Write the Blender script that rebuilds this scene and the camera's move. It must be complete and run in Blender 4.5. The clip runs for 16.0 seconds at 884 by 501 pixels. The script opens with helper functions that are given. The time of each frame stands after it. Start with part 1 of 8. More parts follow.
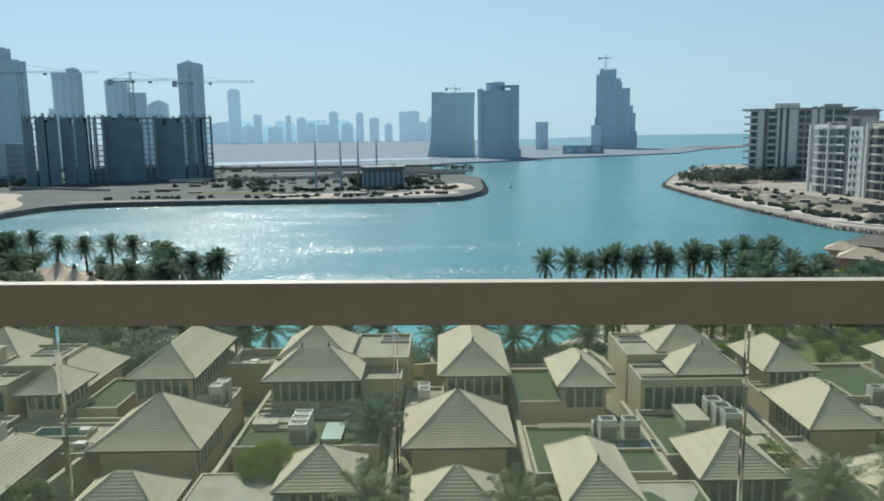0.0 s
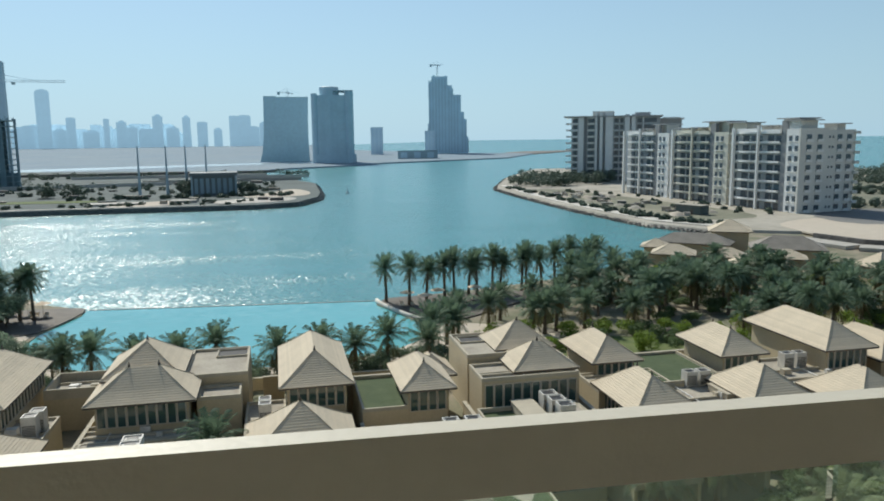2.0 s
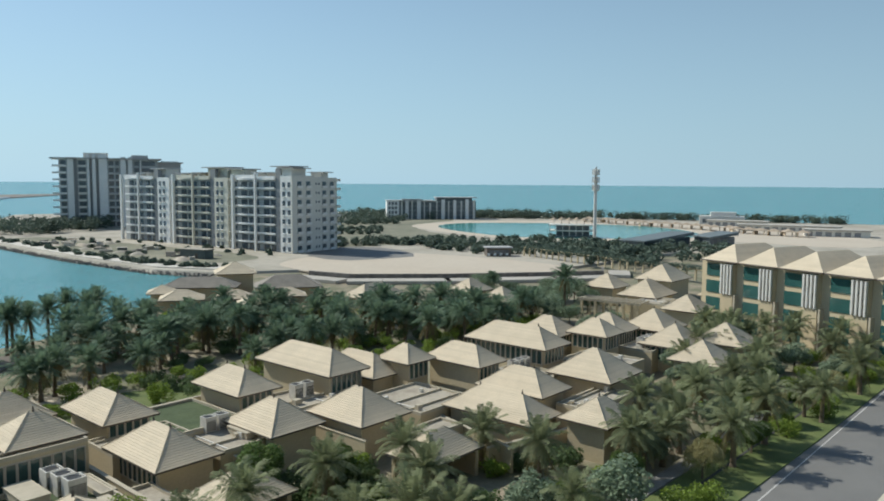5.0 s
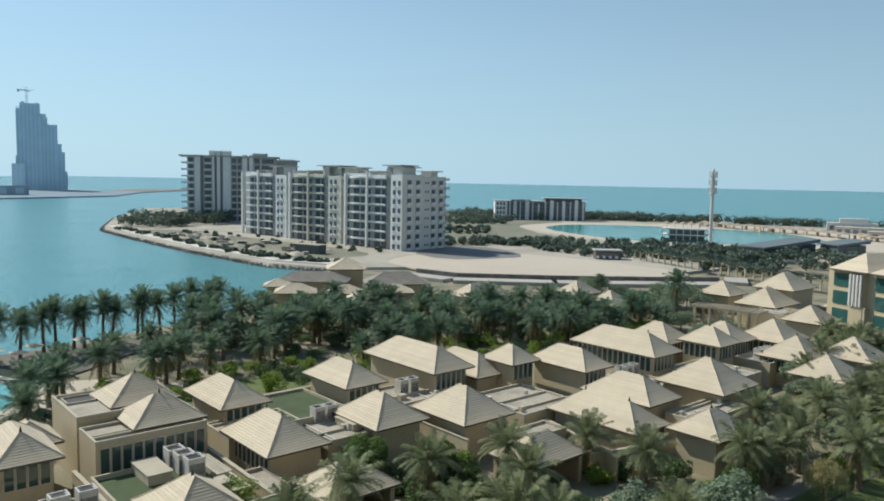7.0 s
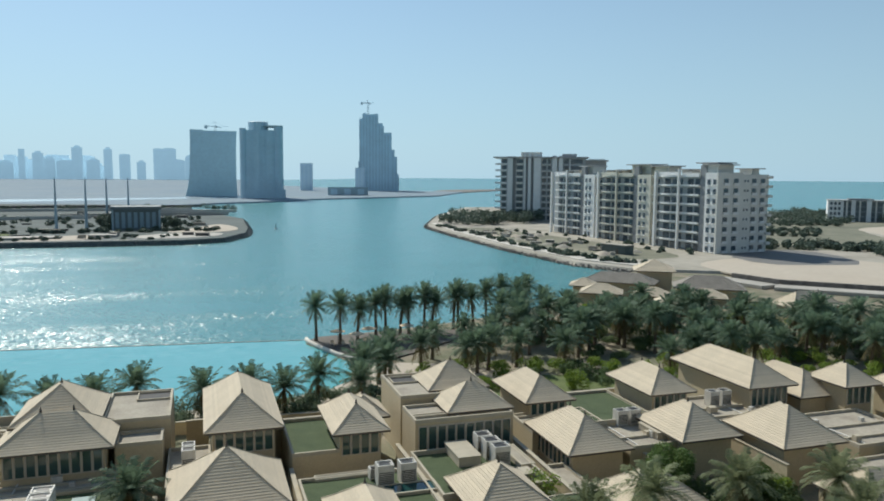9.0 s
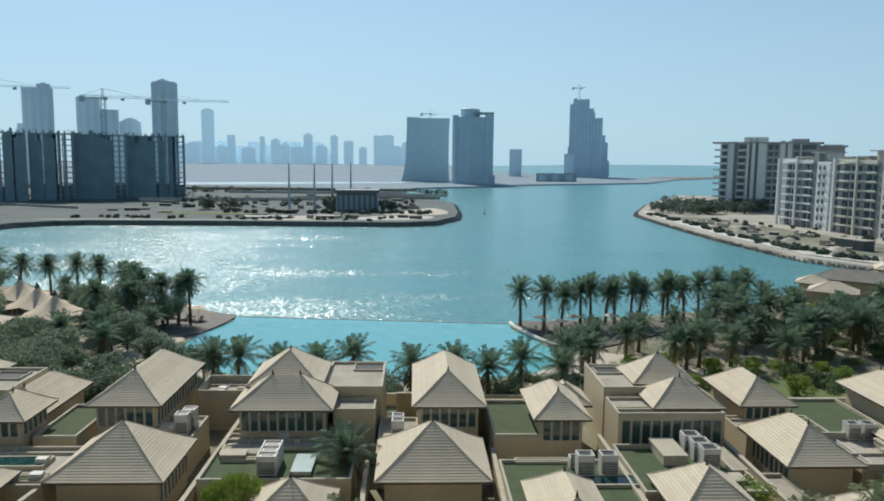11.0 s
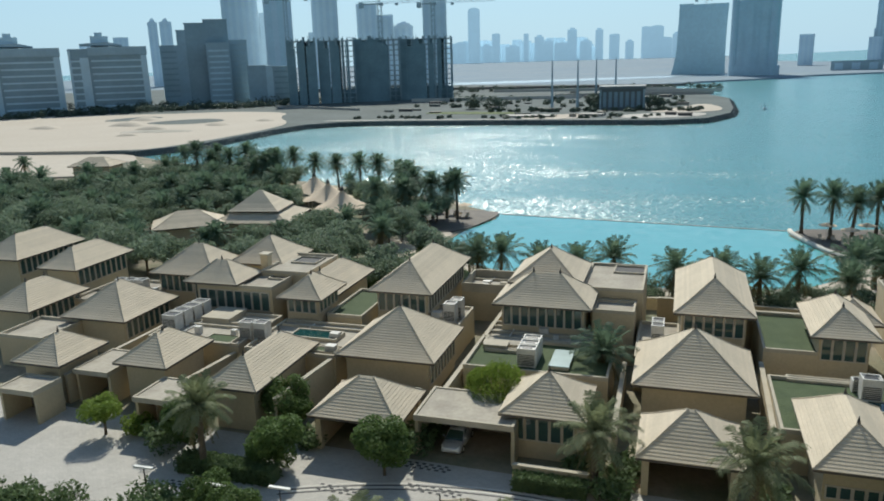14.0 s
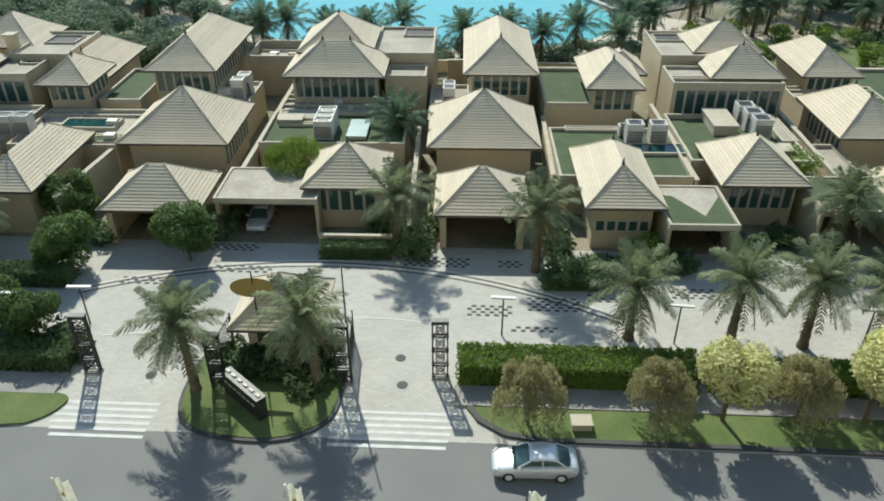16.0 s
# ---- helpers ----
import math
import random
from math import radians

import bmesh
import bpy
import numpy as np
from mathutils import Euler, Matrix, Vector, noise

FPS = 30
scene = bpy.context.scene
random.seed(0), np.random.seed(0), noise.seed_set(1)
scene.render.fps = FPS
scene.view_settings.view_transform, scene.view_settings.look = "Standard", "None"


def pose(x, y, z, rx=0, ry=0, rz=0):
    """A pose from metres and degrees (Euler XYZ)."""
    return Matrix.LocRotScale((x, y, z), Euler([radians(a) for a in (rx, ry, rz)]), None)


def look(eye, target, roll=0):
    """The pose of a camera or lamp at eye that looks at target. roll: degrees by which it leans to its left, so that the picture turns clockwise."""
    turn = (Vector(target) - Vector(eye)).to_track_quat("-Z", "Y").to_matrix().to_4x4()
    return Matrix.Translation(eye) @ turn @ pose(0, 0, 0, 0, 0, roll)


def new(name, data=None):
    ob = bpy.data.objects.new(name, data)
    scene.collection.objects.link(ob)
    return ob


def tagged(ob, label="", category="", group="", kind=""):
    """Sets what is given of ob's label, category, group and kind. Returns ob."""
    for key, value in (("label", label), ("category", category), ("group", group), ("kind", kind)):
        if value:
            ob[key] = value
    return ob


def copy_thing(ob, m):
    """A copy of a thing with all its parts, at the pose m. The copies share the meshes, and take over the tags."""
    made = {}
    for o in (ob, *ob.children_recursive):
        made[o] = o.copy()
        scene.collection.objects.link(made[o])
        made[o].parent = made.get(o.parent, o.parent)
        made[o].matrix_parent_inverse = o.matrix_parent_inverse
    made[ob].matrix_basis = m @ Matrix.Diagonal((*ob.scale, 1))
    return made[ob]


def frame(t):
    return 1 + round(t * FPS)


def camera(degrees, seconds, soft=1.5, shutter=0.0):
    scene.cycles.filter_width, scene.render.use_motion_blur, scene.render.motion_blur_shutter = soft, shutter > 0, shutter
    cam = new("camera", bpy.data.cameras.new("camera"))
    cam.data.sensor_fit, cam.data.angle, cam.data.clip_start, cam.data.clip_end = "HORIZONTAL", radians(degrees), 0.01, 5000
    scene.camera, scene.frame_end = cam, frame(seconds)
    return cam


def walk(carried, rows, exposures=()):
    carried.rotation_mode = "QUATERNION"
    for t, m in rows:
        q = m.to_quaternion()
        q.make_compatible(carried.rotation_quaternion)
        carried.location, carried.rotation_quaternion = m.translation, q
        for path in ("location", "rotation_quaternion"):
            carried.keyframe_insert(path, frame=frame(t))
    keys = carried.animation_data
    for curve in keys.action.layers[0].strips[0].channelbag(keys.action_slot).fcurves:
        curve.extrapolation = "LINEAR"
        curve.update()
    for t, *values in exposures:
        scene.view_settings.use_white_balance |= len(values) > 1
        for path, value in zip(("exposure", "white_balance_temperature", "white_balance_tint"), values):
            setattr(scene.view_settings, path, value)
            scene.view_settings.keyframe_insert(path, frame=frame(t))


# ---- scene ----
# camera: hand-held on a high balcony, leaning out over the rail
cam = camera(61.08, 16.0, soft=1.9)
WAY = [
    (0.0, 0.460, -1.065, 30.855, -8.74, -2.52, 0.78),
    (0.5, 0.407, -0.918, 30.867, -8.71, -0.78, 0.94),
    (1.0, 0.386, -0.731, 30.856, -8.86, 0.19, 0.75),
    (1.5, 0.453, -0.612, 30.875, -8.96, 2.95, 0.19),
    (2.0, 0.351, -0.513, 30.898, -8.51, 9.93, 0.64),
    (2.5, 0.253, -0.343, 30.875, -8.27, 15.28, 0.89),
    (3.0, 0.207, -0.276, 30.909, -7.83, 21.09, 0.60),
    (3.5, 0.172, -0.119, 30.869, -6.87, 30.33, -0.26),
    (4.0, 0.152, -0.011, 30.851, -5.94, 38.09, 0.08),
    (4.5, 0.052, 0.0, 30.897, -5.31, 43.34, 0.13),
    (4.7, 0.007, 0.017, 30.952, -5.24, 44.88, -0.20),
    (5.3, -0.005, 0.032, 30.955, -5.22, 48.2, -0.45),
    (5.9, -0.02, 0.048, 30.958, -5.25, 49.4, -0.72),
    (6.5, -0.032, 0.062, 30.962, -5.3, 46.2, -0.98),
    (7.0, -0.039, 0.074, 30.965, -5.32, 38.59, -1.14),
    (7.5, -0.083, 0.101, 31.009, -5.28, 28.65, -1.00),
    (8.0, -0.044, 0.155, 31.034, -5.19, 22.80, -0.70),
    (8.5, -0.014, 0.231, 31.023, -5.26, 18.93, -0.46),
    (11.0, -0.128, 0.280, 30.984, -6.87, -0.36, -0.63),
    (11.5, -0.156, 0.344, 31.015, -6.73, -5.01, -0.54),
    (12.0, -0.177, 0.354, 31.026, -6.67, -9.11, -0.66),
    (12.5, -0.237, 0.351, 31.027, -6.51, -13.12, -0.54),
    (13.0, -0.313, 0.383, 31.080, -6.86, -16.84, -0.13),
    (13.5, -0.314, 0.379, 31.063, -9.00, -20.03, 0.69),
    (14.0, -0.278, 0.380, 31.066, -14.36, -20.44, 1.71),
    (14.5, -0.286, 0.388, 31.126, -20.81, -17.77, 2.38),
    (15.0, -0.266, 0.391, 31.116, -26.92, -14.99, 2.27),
    (15.5, -0.290, 0.443, 31.112, -30.97, -10.78, 1.44),
    (16.0, -0.275, 0.405, 31.084, -32.01, -4.19, 0.11),
]


def gaze(x, y, z, pitch, yaw, roll):
    """Looking along the compass angle yaw (0 is +y, clockwise), tipped by pitch."""
    a, b = radians(yaw), radians(pitch)
    aim = (x + math.sin(a) * math.cos(b), y + math.cos(a) * math.cos(b), z + math.sin(b))
    return look((x, y, z), aim, -roll)


walk(cam, [(t, gaze(*row)) for t, *row in WAY], exposures=[(0.0, -0.04, 6280, 7), (3.5, 0.0, 6280, 7), (7.0, 0.08, 6270, 7), (7.6, 0.0, 6280, 7), (8.5, -0.03, 6280, 7), (11.5, -0.05, 6220, 7), (13.5, -0.03, 6220, 7), (14.5, 0.12, 6220, 5), (15.2, 0.3, 6100, 3), (16.0, 0.41, 6080, 2)])

# world and sun: clear hazy noon, sun ahead of the balcony
SUN_AZ, SUN_EL = -20.0, 42.0
world = bpy.data.worlds.new("sky")
scene.world = world
world.use_nodes = True
wn = world.node_tree
sky = wn.nodes.new("ShaderNodeTexSky")
sky.sky_type = "NISHITA"
sky.sun_disc = False
sky.sun_elevation, sky.sun_rotation = radians(SUN_EL), radians(SUN_AZ)
sky.air_density, sky.dust_density, sky.ozone_density = 1.0, 0.3, 4.0
bg = wn.nodes["Background"]
bg.inputs["Strength"].default_value = 0.10
# sea haze: pale blue, densest towards the horizon
way_up, lift, haze = wn.nodes.new("ShaderNodeTexCoord"), wn.nodes.new("ShaderNodeSeparateXYZ"), wn.nodes.new("ShaderNodeMix")
depth = wn.nodes.new("ShaderNodeMapRange")
depth.inputs["From Min"].default_value, depth.inputs["From Max"].default_value = 0.0, 0.4
depth.inputs["To Min"].default_value, depth.inputs["To Max"].default_value = 0.93, 0.2
haze.data_type = "RGBA"
haze.inputs[7].default_value = (4.6, 6.65, 7.9, 1)
wn.links.new(way_up.outputs["Generated"], lift.inputs[0])
wn.links.new(lift.outputs["Z"], depth.inputs["Value"])
wn.links.new(depth.outputs[0], haze.inputs[0])
wn.links.new(sky.outputs[0], haze.inputs[6])
# haze is brightest towards the sun and falls off smoothly away from it
toward, glow, shade = wn.nodes.new("ShaderNodeVectorMath"), wn.nodes.new("ShaderNodeMapRange"), wn.nodes.new("ShaderNodeVectorMath")
toward.operation, shade.operation = "DOT_PRODUCT", "SCALE"
toward.inputs[1].default_value = (math.sin(radians(SUN_AZ)), math.cos(radians(SUN_AZ)), 0)
glow.inputs["From Min"].default_value, glow.inputs["From Max"].default_value = -1.0, 1.0
glow.inputs["To Min"].default_value, glow.inputs["To Max"].default_value = 0.64, 1.04
wn.links.new(way_up.outputs["Generated"], toward.inputs[0])
wn.links.new(toward.outputs["Value"], glow.inputs["Value"])
wn.links.new(haze.outputs[2], shade.inputs[0])
wn.links.new(glow.outputs[0], shade.inputs["Scale"])
wn.links.new(shade.outputs[0], bg.inputs["Color"])
sun = new("sun", bpy.data.lights.new("sun", "SUN"))
sun.data.energy, sun.data.angle, sun.data.color = 4.5, radians(0.53), (1.0, 0.94, 0.82)
sun.matrix_world = look((-60, 200, 300), (-60 - math.sin(radians(SUN_AZ)) * math.cos(radians(SUN_EL)), 200 - math.cos(radians(SUN_AZ)) * math.cos(radians(SUN_EL)), 300 - math.sin(radians(SUN_EL))))
# ---- materials ----
def material(name, base, rough=0.7, metal=0.0, var=0.18, scale=0.6, fine=9.0, bump=0.0, bump_scale=20.0, alt=None, spec=0.5, random_tint=0.0):
    """A surface with broad stains, fine grain and relief; alt is the colour that the stains tend to."""
    m = bpy.data.materials.new(name)
    m.use_nodes = True
    n, l = m.node_tree.nodes, m.node_tree.links
    p = n["Principled BSDF"]
    p.inputs["Roughness"].default_value, p.inputs["Metallic"].default_value = rough, metal
    p.inputs["Specular IOR Level"].default_value = spec
    co = n.new("ShaderNodeTexCoord")
    big, small = n.new("ShaderNodeTexNoise"), n.new("ShaderNodeTexNoise")
    big.inputs["Scale"].default_value, big.inputs["Detail"].default_value = scale, 5
    small.inputs["Scale"].default_value, small.inputs["Detail"].default_value = fine, 3
    for t in (big, small):
        l.new(co.outputs["Object"], t.inputs["Vector"])
    alt = alt or tuple(c * 0.6 for c in base)
    ramp = n.new("ShaderNodeMapRange")
    ramp.inputs["From Min"].default_value, ramp.inputs["From Max"].default_value = 0.35, 0.7
    l.new(big.outputs["Fac"], ramp.inputs["Value"])
    mix = n.new("ShaderNodeMix")
    mix.data_type = "RGBA"
    mix.inputs[6].default_value, mix.inputs[7].default_value = (*base, 1), (*alt, 1)
    scale_node = n.new("ShaderNodeMath")
    scale_node.operation = "MULTIPLY"
    scale_node.inputs[1].default_value = min(1.0, var * 3)
    l.new(ramp.outputs[0], scale_node.inputs[0])
    l.new(scale_node.outputs[0], mix.inputs[0])
    grain = n.new("ShaderNodeMapRange")
    grain.inputs["To Min"].default_value, grain.inputs["To Max"].default_value = 1 - var, 1 + var
    l.new(small.outputs["Fac"], grain.inputs["Value"])
    hsv = n.new("ShaderNodeHueSaturation")
    l.new(mix.outputs[2], hsv.inputs["Color"])
    if random_tint:
        info, add, off = n.new("ShaderNodeObjectInfo"), n.new("ShaderNodeMath"), n.new("ShaderNodeMapRange")
        off.inputs["To Min"].default_value, off.inputs["To Max"].default_value = 1 - random_tint, 1 + random_tint
        l.new(info.outputs["Random"], off.inputs["Value"])
        add.operation = "MULTIPLY"
        l.new(grain.outputs[0], add.inputs[0])
        l.new(off.outputs[0], add.inputs[1])
        l.new(add.outputs[0], hsv.inputs["Value"])
    else:
        l.new(grain.outputs[0], hsv.inputs["Value"])
    l.new(hsv.outputs[0], p.inputs["Base Color"])
    if bump:
        tex, b = n.new("ShaderNodeTexNoise"), n.new("ShaderNodeBump")
        tex.inputs["Scale"].default_value, tex.inputs["Detail"].default_value = bump_scale, 4
        b.inputs["Strength"].default_value, b.inputs["Distance"].default_value = bump, 0.05
        l.new(co.outputs["Object"], tex.inputs["Vector"])
        l.new(tex.outputs["Fac"], b.inputs["Height"])
        l.new(b.outputs[0], p.inputs["Normal"])
    return m


def leafy(name, base, alt, lets=0.4, tint=0.14):
    """Leaves: rough green that lets some light through, each plant a little different."""
    m = material(name, base, 0.62, var=0.25, scale=0.7, fine=6.0, alt=alt, spec=0.18, random_tint=tint)
    n, l = m.node_tree.nodes, m.node_tree.links
    tr, mx = n.new("ShaderNodeBsdfTranslucent"), n.new("ShaderNodeMixShader")
    mx.inputs[0].default_value = lets
    colour = n["Principled BSDF"].inputs["Base Color"].links[0].from_socket
    l.new(colour, tr.inputs["Color"])
    l.new(n["Principled BSDF"].outputs[0], mx.inputs[1])
    l.new(tr.outputs[0], mx.inputs[2])
    l.new(mx.outputs[0], n["Material Output"].inputs["Surface"])
    return m


def water_material(name, base, alt, rough, wave, height, patch):
    """Water: turquoise body with broad patches and wind ripples at two sizes."""
    m = material(name, base, rough, var=0.06, scale=patch, fine=0.3, alt=alt, spec=0.5)
    n, l = m.node_tree.nodes, m.node_tree.links
    co, stretch, a, b = n.new("ShaderNodeTexCoord"), n.new("ShaderNodeMapping"), n.new("ShaderNodeTexNoise"), n.new("ShaderNodeTexNoise")
    stretch.inputs["Scale"].default_value = (0.35, 1.0, 1.0)
    l.new(co.outputs["Object"], stretch.inputs["Vector"])
    a.inputs["Scale"].default_value, a.inputs["Detail"].default_value = wave, 2
    b.inputs["Scale"].default_value, b.inputs["Detail"].default_value = 0.045, 4
    for t in (a, b):
        l.new(stretch.outputs[0], t.inputs["Vector"])
    gust, off, tilt, up, unit = n.new("ShaderNodeMapRange"), n.new("ShaderNodeVectorMath"), n.new("ShaderNodeVectorMath"), n.new("ShaderNodeVectorMath"), n.new("ShaderNodeVectorMath")
    gust.inputs["From Min"].default_value, gust.inputs["From Max"].default_value = 0.3, 0.7
    gust.inputs["To Min"].default_value, gust.inputs["To Max"].default_value = height * 0.3, height * 1.5
    l.new(b.outputs["Fac"], gust.inputs["Value"])
    off.operation, tilt.operation, up.operation, unit.operation = "SUBTRACT", "SCALE", "MULTIPLY_ADD", "NORMALIZE"
    off.inputs[1].default_value = (0.5, 0.5, 0.5)
    up.inputs[1].default_value, up.inputs[2].default_value = (1, 1, 0), (0, 0, 1)
    l.new(a.outputs["Color"], off.inputs[0])
    l.new(off.outputs[0], tilt.inputs[0])
    l.new(gust.outputs[0], tilt.inputs["Scale"])
    l.new(tilt.outputs[0], up.inputs[0])
    l.new(up.outputs[0], unit.inputs[0])
    l.new(unit.outputs[0], n["Principled BSDF"].inputs["Normal"])
    return m


def glass_material(name, tint, dust, film):
    """Clear glass under a thin film of pale dust."""
    m = bpy.data.materials.new(name)
    m.use_nodes = True
    n, l = m.node_tree.nodes, m.node_tree.links
    p = n["Principled BSDF"]
    p.inputs["Base Color"].default_value = (*tint, 1)
    p.inputs["Transmission Weight"].default_value, p.inputs["Roughness"].default_value, p.inputs["IOR"].default_value = 1.0, 0.0, 1.1
    tr, mx, tex, f = n.new("ShaderNodeBsdfTranslucent"), n.new("ShaderNodeMixShader"), n.new("ShaderNodeTexNoise"), n.new("ShaderNodeMapRange")
    tex.inputs["Scale"].default_value, tex.inputs["Detail"].default_value = 5.0, 6
    f.inputs["To Min"].default_value, f.inputs["To Max"].default_value = film * 0.6, film * 1.4
    tr.inputs["Color"].default_value = (*dust, 1)
    l.new(tex.outputs["Fac"], f.inputs["Value"])
    l.new(f.outputs[0], mx.inputs[0])
    l.new(p.outputs[0], mx.inputs[1])
    l.new(tr.outputs[0], mx.inputs[2])
    l.new(mx.outputs[0], n["Material Output"].inputs["Surface"])
    return m


SEA = water_material("sea_water", (0.07, 0.25, 0.262), (0.095, 0.30, 0.308), 0.25, 3.5, 1.52, 0.012)
POOL = water_material("pool_water", (0.12, 0.40, 0.42), (0.15, 0.45, 0.46), 0.10, 1.2, 0.25, 0.05)
SHALLOW = water_material("shallow_tidal_water", (0.45, 0.52, 0.55), (0.38, 0.46, 0.5), 0.2, 0.9, 0.3, 0.02)
SCRUB = material("olive_scrub_land", (0.235, 0.225, 0.165), 0.95, var=0.35, scale=0.03, fine=0.3, alt=(0.13, 0.14, 0.095), bump=0.5, bump_scale=0.5)
LAGOON = water_material("lagoon_water", (0.055, 0.27, 0.245), (0.075, 0.31, 0.28), 0.15, 0.9, 0.5, 0.02)
SAND = material("pale_sand", (0.50, 0.44, 0.36), 0.95, var=0.12, scale=0.03, fine=0.6, alt=(0.42, 0.35, 0.27), bump=0.4, bump_scale=0.8)
SANDFAR = material("dusty_sand", (0.43, 0.395, 0.335), 0.95, var=0.3, scale=0.035, fine=0.3, alt=(0.27, 0.25, 0.20), bump=0.4, bump_scale=0.5)
# far shore ground: haze is painted in as blue-grey base colour
FLATS = material("hazed_far_flats", (0.175, 0.245, 0.305), 0.95, var=0.3, scale=0.008, fine=0.1, alt=(0.23, 0.285, 0.32))
# grey-brown fill with the peninsula's bluish haze mixed into its colour
GRAVEL = material("peninsula_fill", (0.115, 0.137, 0.132), 0.95, var=0.35, scale=0.03, fine=0.4, alt=(0.078, 0.098, 0.09), bump=0.5, bump_scale=0.5)
SOIL = material("garden_soil", (0.29, 0.245, 0.18), 0.95, var=0.3, scale=0.15, fine=2.0, alt=(0.10, 0.12, 0.06), bump=0.5)
ROCK = material("shore_rock", (0.22, 0.20, 0.18), 0.9, var=0.35, scale=0.5, fine=1.5, bump=1.0, bump_scale=1.2)
PALEPATH = material("bleached_concrete", (0.60, 0.57, 0.51), 0.85, var=0.12, scale=0.1, fine=2.0)
# shore rubble, blue-greyed in the base colour to imitate haze
QUAY = material("hazed_quay_stone", (0.16, 0.185, 0.19), 0.9, var=0.25, scale=0.1, fine=0.8, bump=0.6, bump_scale=1.2)
DARKROCK = material("wet_shore_rock", (0.17, 0.16, 0.145), 0.85, var=0.35, scale=0.5, fine=1.5, bump=1.0, bump_scale=1.2)
CONCRETE = material("pale_concrete", (0.46, 0.43, 0.38), 0.85, var=0.15, scale=0.1, fine=2.0)
ASPHALT = material("asphalt", (0.18, 0.177, 0.17), 0.85, var=0.12, scale=0.25, fine=30, alt=(0.12, 0.12, 0.12), bump=0.2, bump_scale=60)
PAVER = material("grey_paver", (0.47, 0.445, 0.40), 0.85, var=0.15, scale=0.3, fine=14, alt=(0.34, 0.32, 0.285), bump=0.2, bump_scale=30)
def lay_bricks(m, wide, high, contrast):
    """Adds courses of small blocks with joints to a paving material."""
    n, l = m.node_tree.nodes, m.node_tree.links
    p = n["Principled BSDF"]
    co, br, mx = n.new("ShaderNodeTexCoord"), n.new("ShaderNodeTexBrick"), n.new("ShaderNodeMix")
    br.inputs["Scale"].default_value, br.inputs["Brick Width"].default_value, br.inputs["Row Height"].default_value = 1.0, wide, high
    br.inputs["Mortar Size"].default_value = 0.012
    br.inputs["Color1"].default_value, br.inputs["Color2"].default_value, br.inputs["Mortar"].default_value = (1, 1, 1, 1), (1 - contrast, 1 - contrast, 1 - contrast, 1), (0.74, 0.74, 0.74, 1)
    mx.data_type, mx.blend_type = "RGBA", "MULTIPLY"
    mx.inputs[0].default_value = 1.0
    l.new(co.outputs["Object"], br.inputs["Vector"])
    l.new(p.inputs["Base Color"].links[0].from_socket, mx.inputs[6])
    l.new(br.outputs["Color"], mx.inputs[7])
    l.new(mx.outputs[2], p.inputs["Base Color"])


lay_bricks(PAVER, 0.42, 0.21, 0.12)
DARKPAVER = material("dark_paver", (0.07, 0.07, 0.07), 0.8, var=0.2, fine=14)
WHITEPAINT = material("road_paint", (0.55, 0.54, 0.52), 0.7, var=0.15, scale=1.5, fine=20)
KERB = material("kerb_stone", (0.30, 0.28, 0.26), 0.85, var=0.2, fine=6)
DARKKERB = material("dark_kerb", (0.06, 0.06, 0.06), 0.8, var=0.2, fine=6)
TILE = material("roof_tile", (0.575, 0.49, 0.365), 0.85, var=0.16, scale=0.5, fine=6, alt=(0.46, 0.395, 0.292), bump=0.35, bump_scale=9, random_tint=0.06)
FASCIA = material("dark_fascia", (0.10, 0.085, 0.07), 0.7, var=0.2)
STUCCO = material("sand_stucco", (0.50, 0.42, 0.28), 0.9, var=0.14, scale=0.3, fine=4, alt=(0.39, 0.33, 0.22), bump=0.15, bump_scale=25, random_tint=0.05)
COPING = material("pale_coping", (0.46, 0.41, 0.315), 0.85, var=0.14, scale=0.6, fine=5)
DECK = material("roof_screed", (0.40, 0.36, 0.29), 0.9, var=0.25, scale=0.4, fine=3, alt=(0.24, 0.21, 0.17))
TURF = material("roof_turf", (0.074, 0.102, 0.044), 0.95, var=0.3, scale=0.5, fine=8, alt=(0.05, 0.076, 0.032), bump=0.6, bump_scale=40)
LAWN = material("lawn", (0.13, 0.158, 0.052), 0.95, var=0.3, scale=0.4, fine=10, alt=(0.075, 0.115, 0.03), bump=0.6, bump_scale=30)
FRAME = material("pale_frame", (0.50, 0.45, 0.37), 0.6, var=0.1)
WINDOW = material("dark_window", (0.035, 0.07, 0.065), 0.06, var=0.25, scale=0.8, alt=(0.06, 0.11, 0.10), spec=0.8)
TEALGLASS = material("teal_window", (0.03, 0.09, 0.085), 0.08, var=0.25, scale=0.3, alt=(0.045, 0.125, 0.115), spec=0.8)
METALWHITE = material("white_metal", (0.66, 0.65, 0.61), 0.5, var=0.1, scale=1.2, fine=6)
DARKMETAL = material("dark_metal", (0.035, 0.035, 0.035), 0.5, var=0.2, metal=0.3)
BARK = material("palm_bark", (0.16, 0.125, 0.085), 0.95, var=0.35, scale=2, fine=14, bump=0.8, bump_scale=14)
FROND = leafy("palm_frond", (0.25, 0.28, 0.155), (0.17, 0.20, 0.105))
GROVE = leafy("grove_frond", (0.165, 0.24, 0.155), (0.112, 0.172, 0.112))
GREYLEAF = leafy("grey_green_leaf", (0.195, 0.255, 0.165), (0.14, 0.19, 0.115))
DRYFROND = leafy("dusty_frond", (0.20, 0.17, 0.085), (0.13, 0.12, 0.055))
LEAF = leafy("dark_leaf", (0.13, 0.185, 0.08), (0.08, 0.125, 0.055))
FRESHLEAF = leafy("glossy_green_leaf", (0.13, 0.195, 0.06), (0.08, 0.135, 0.04))
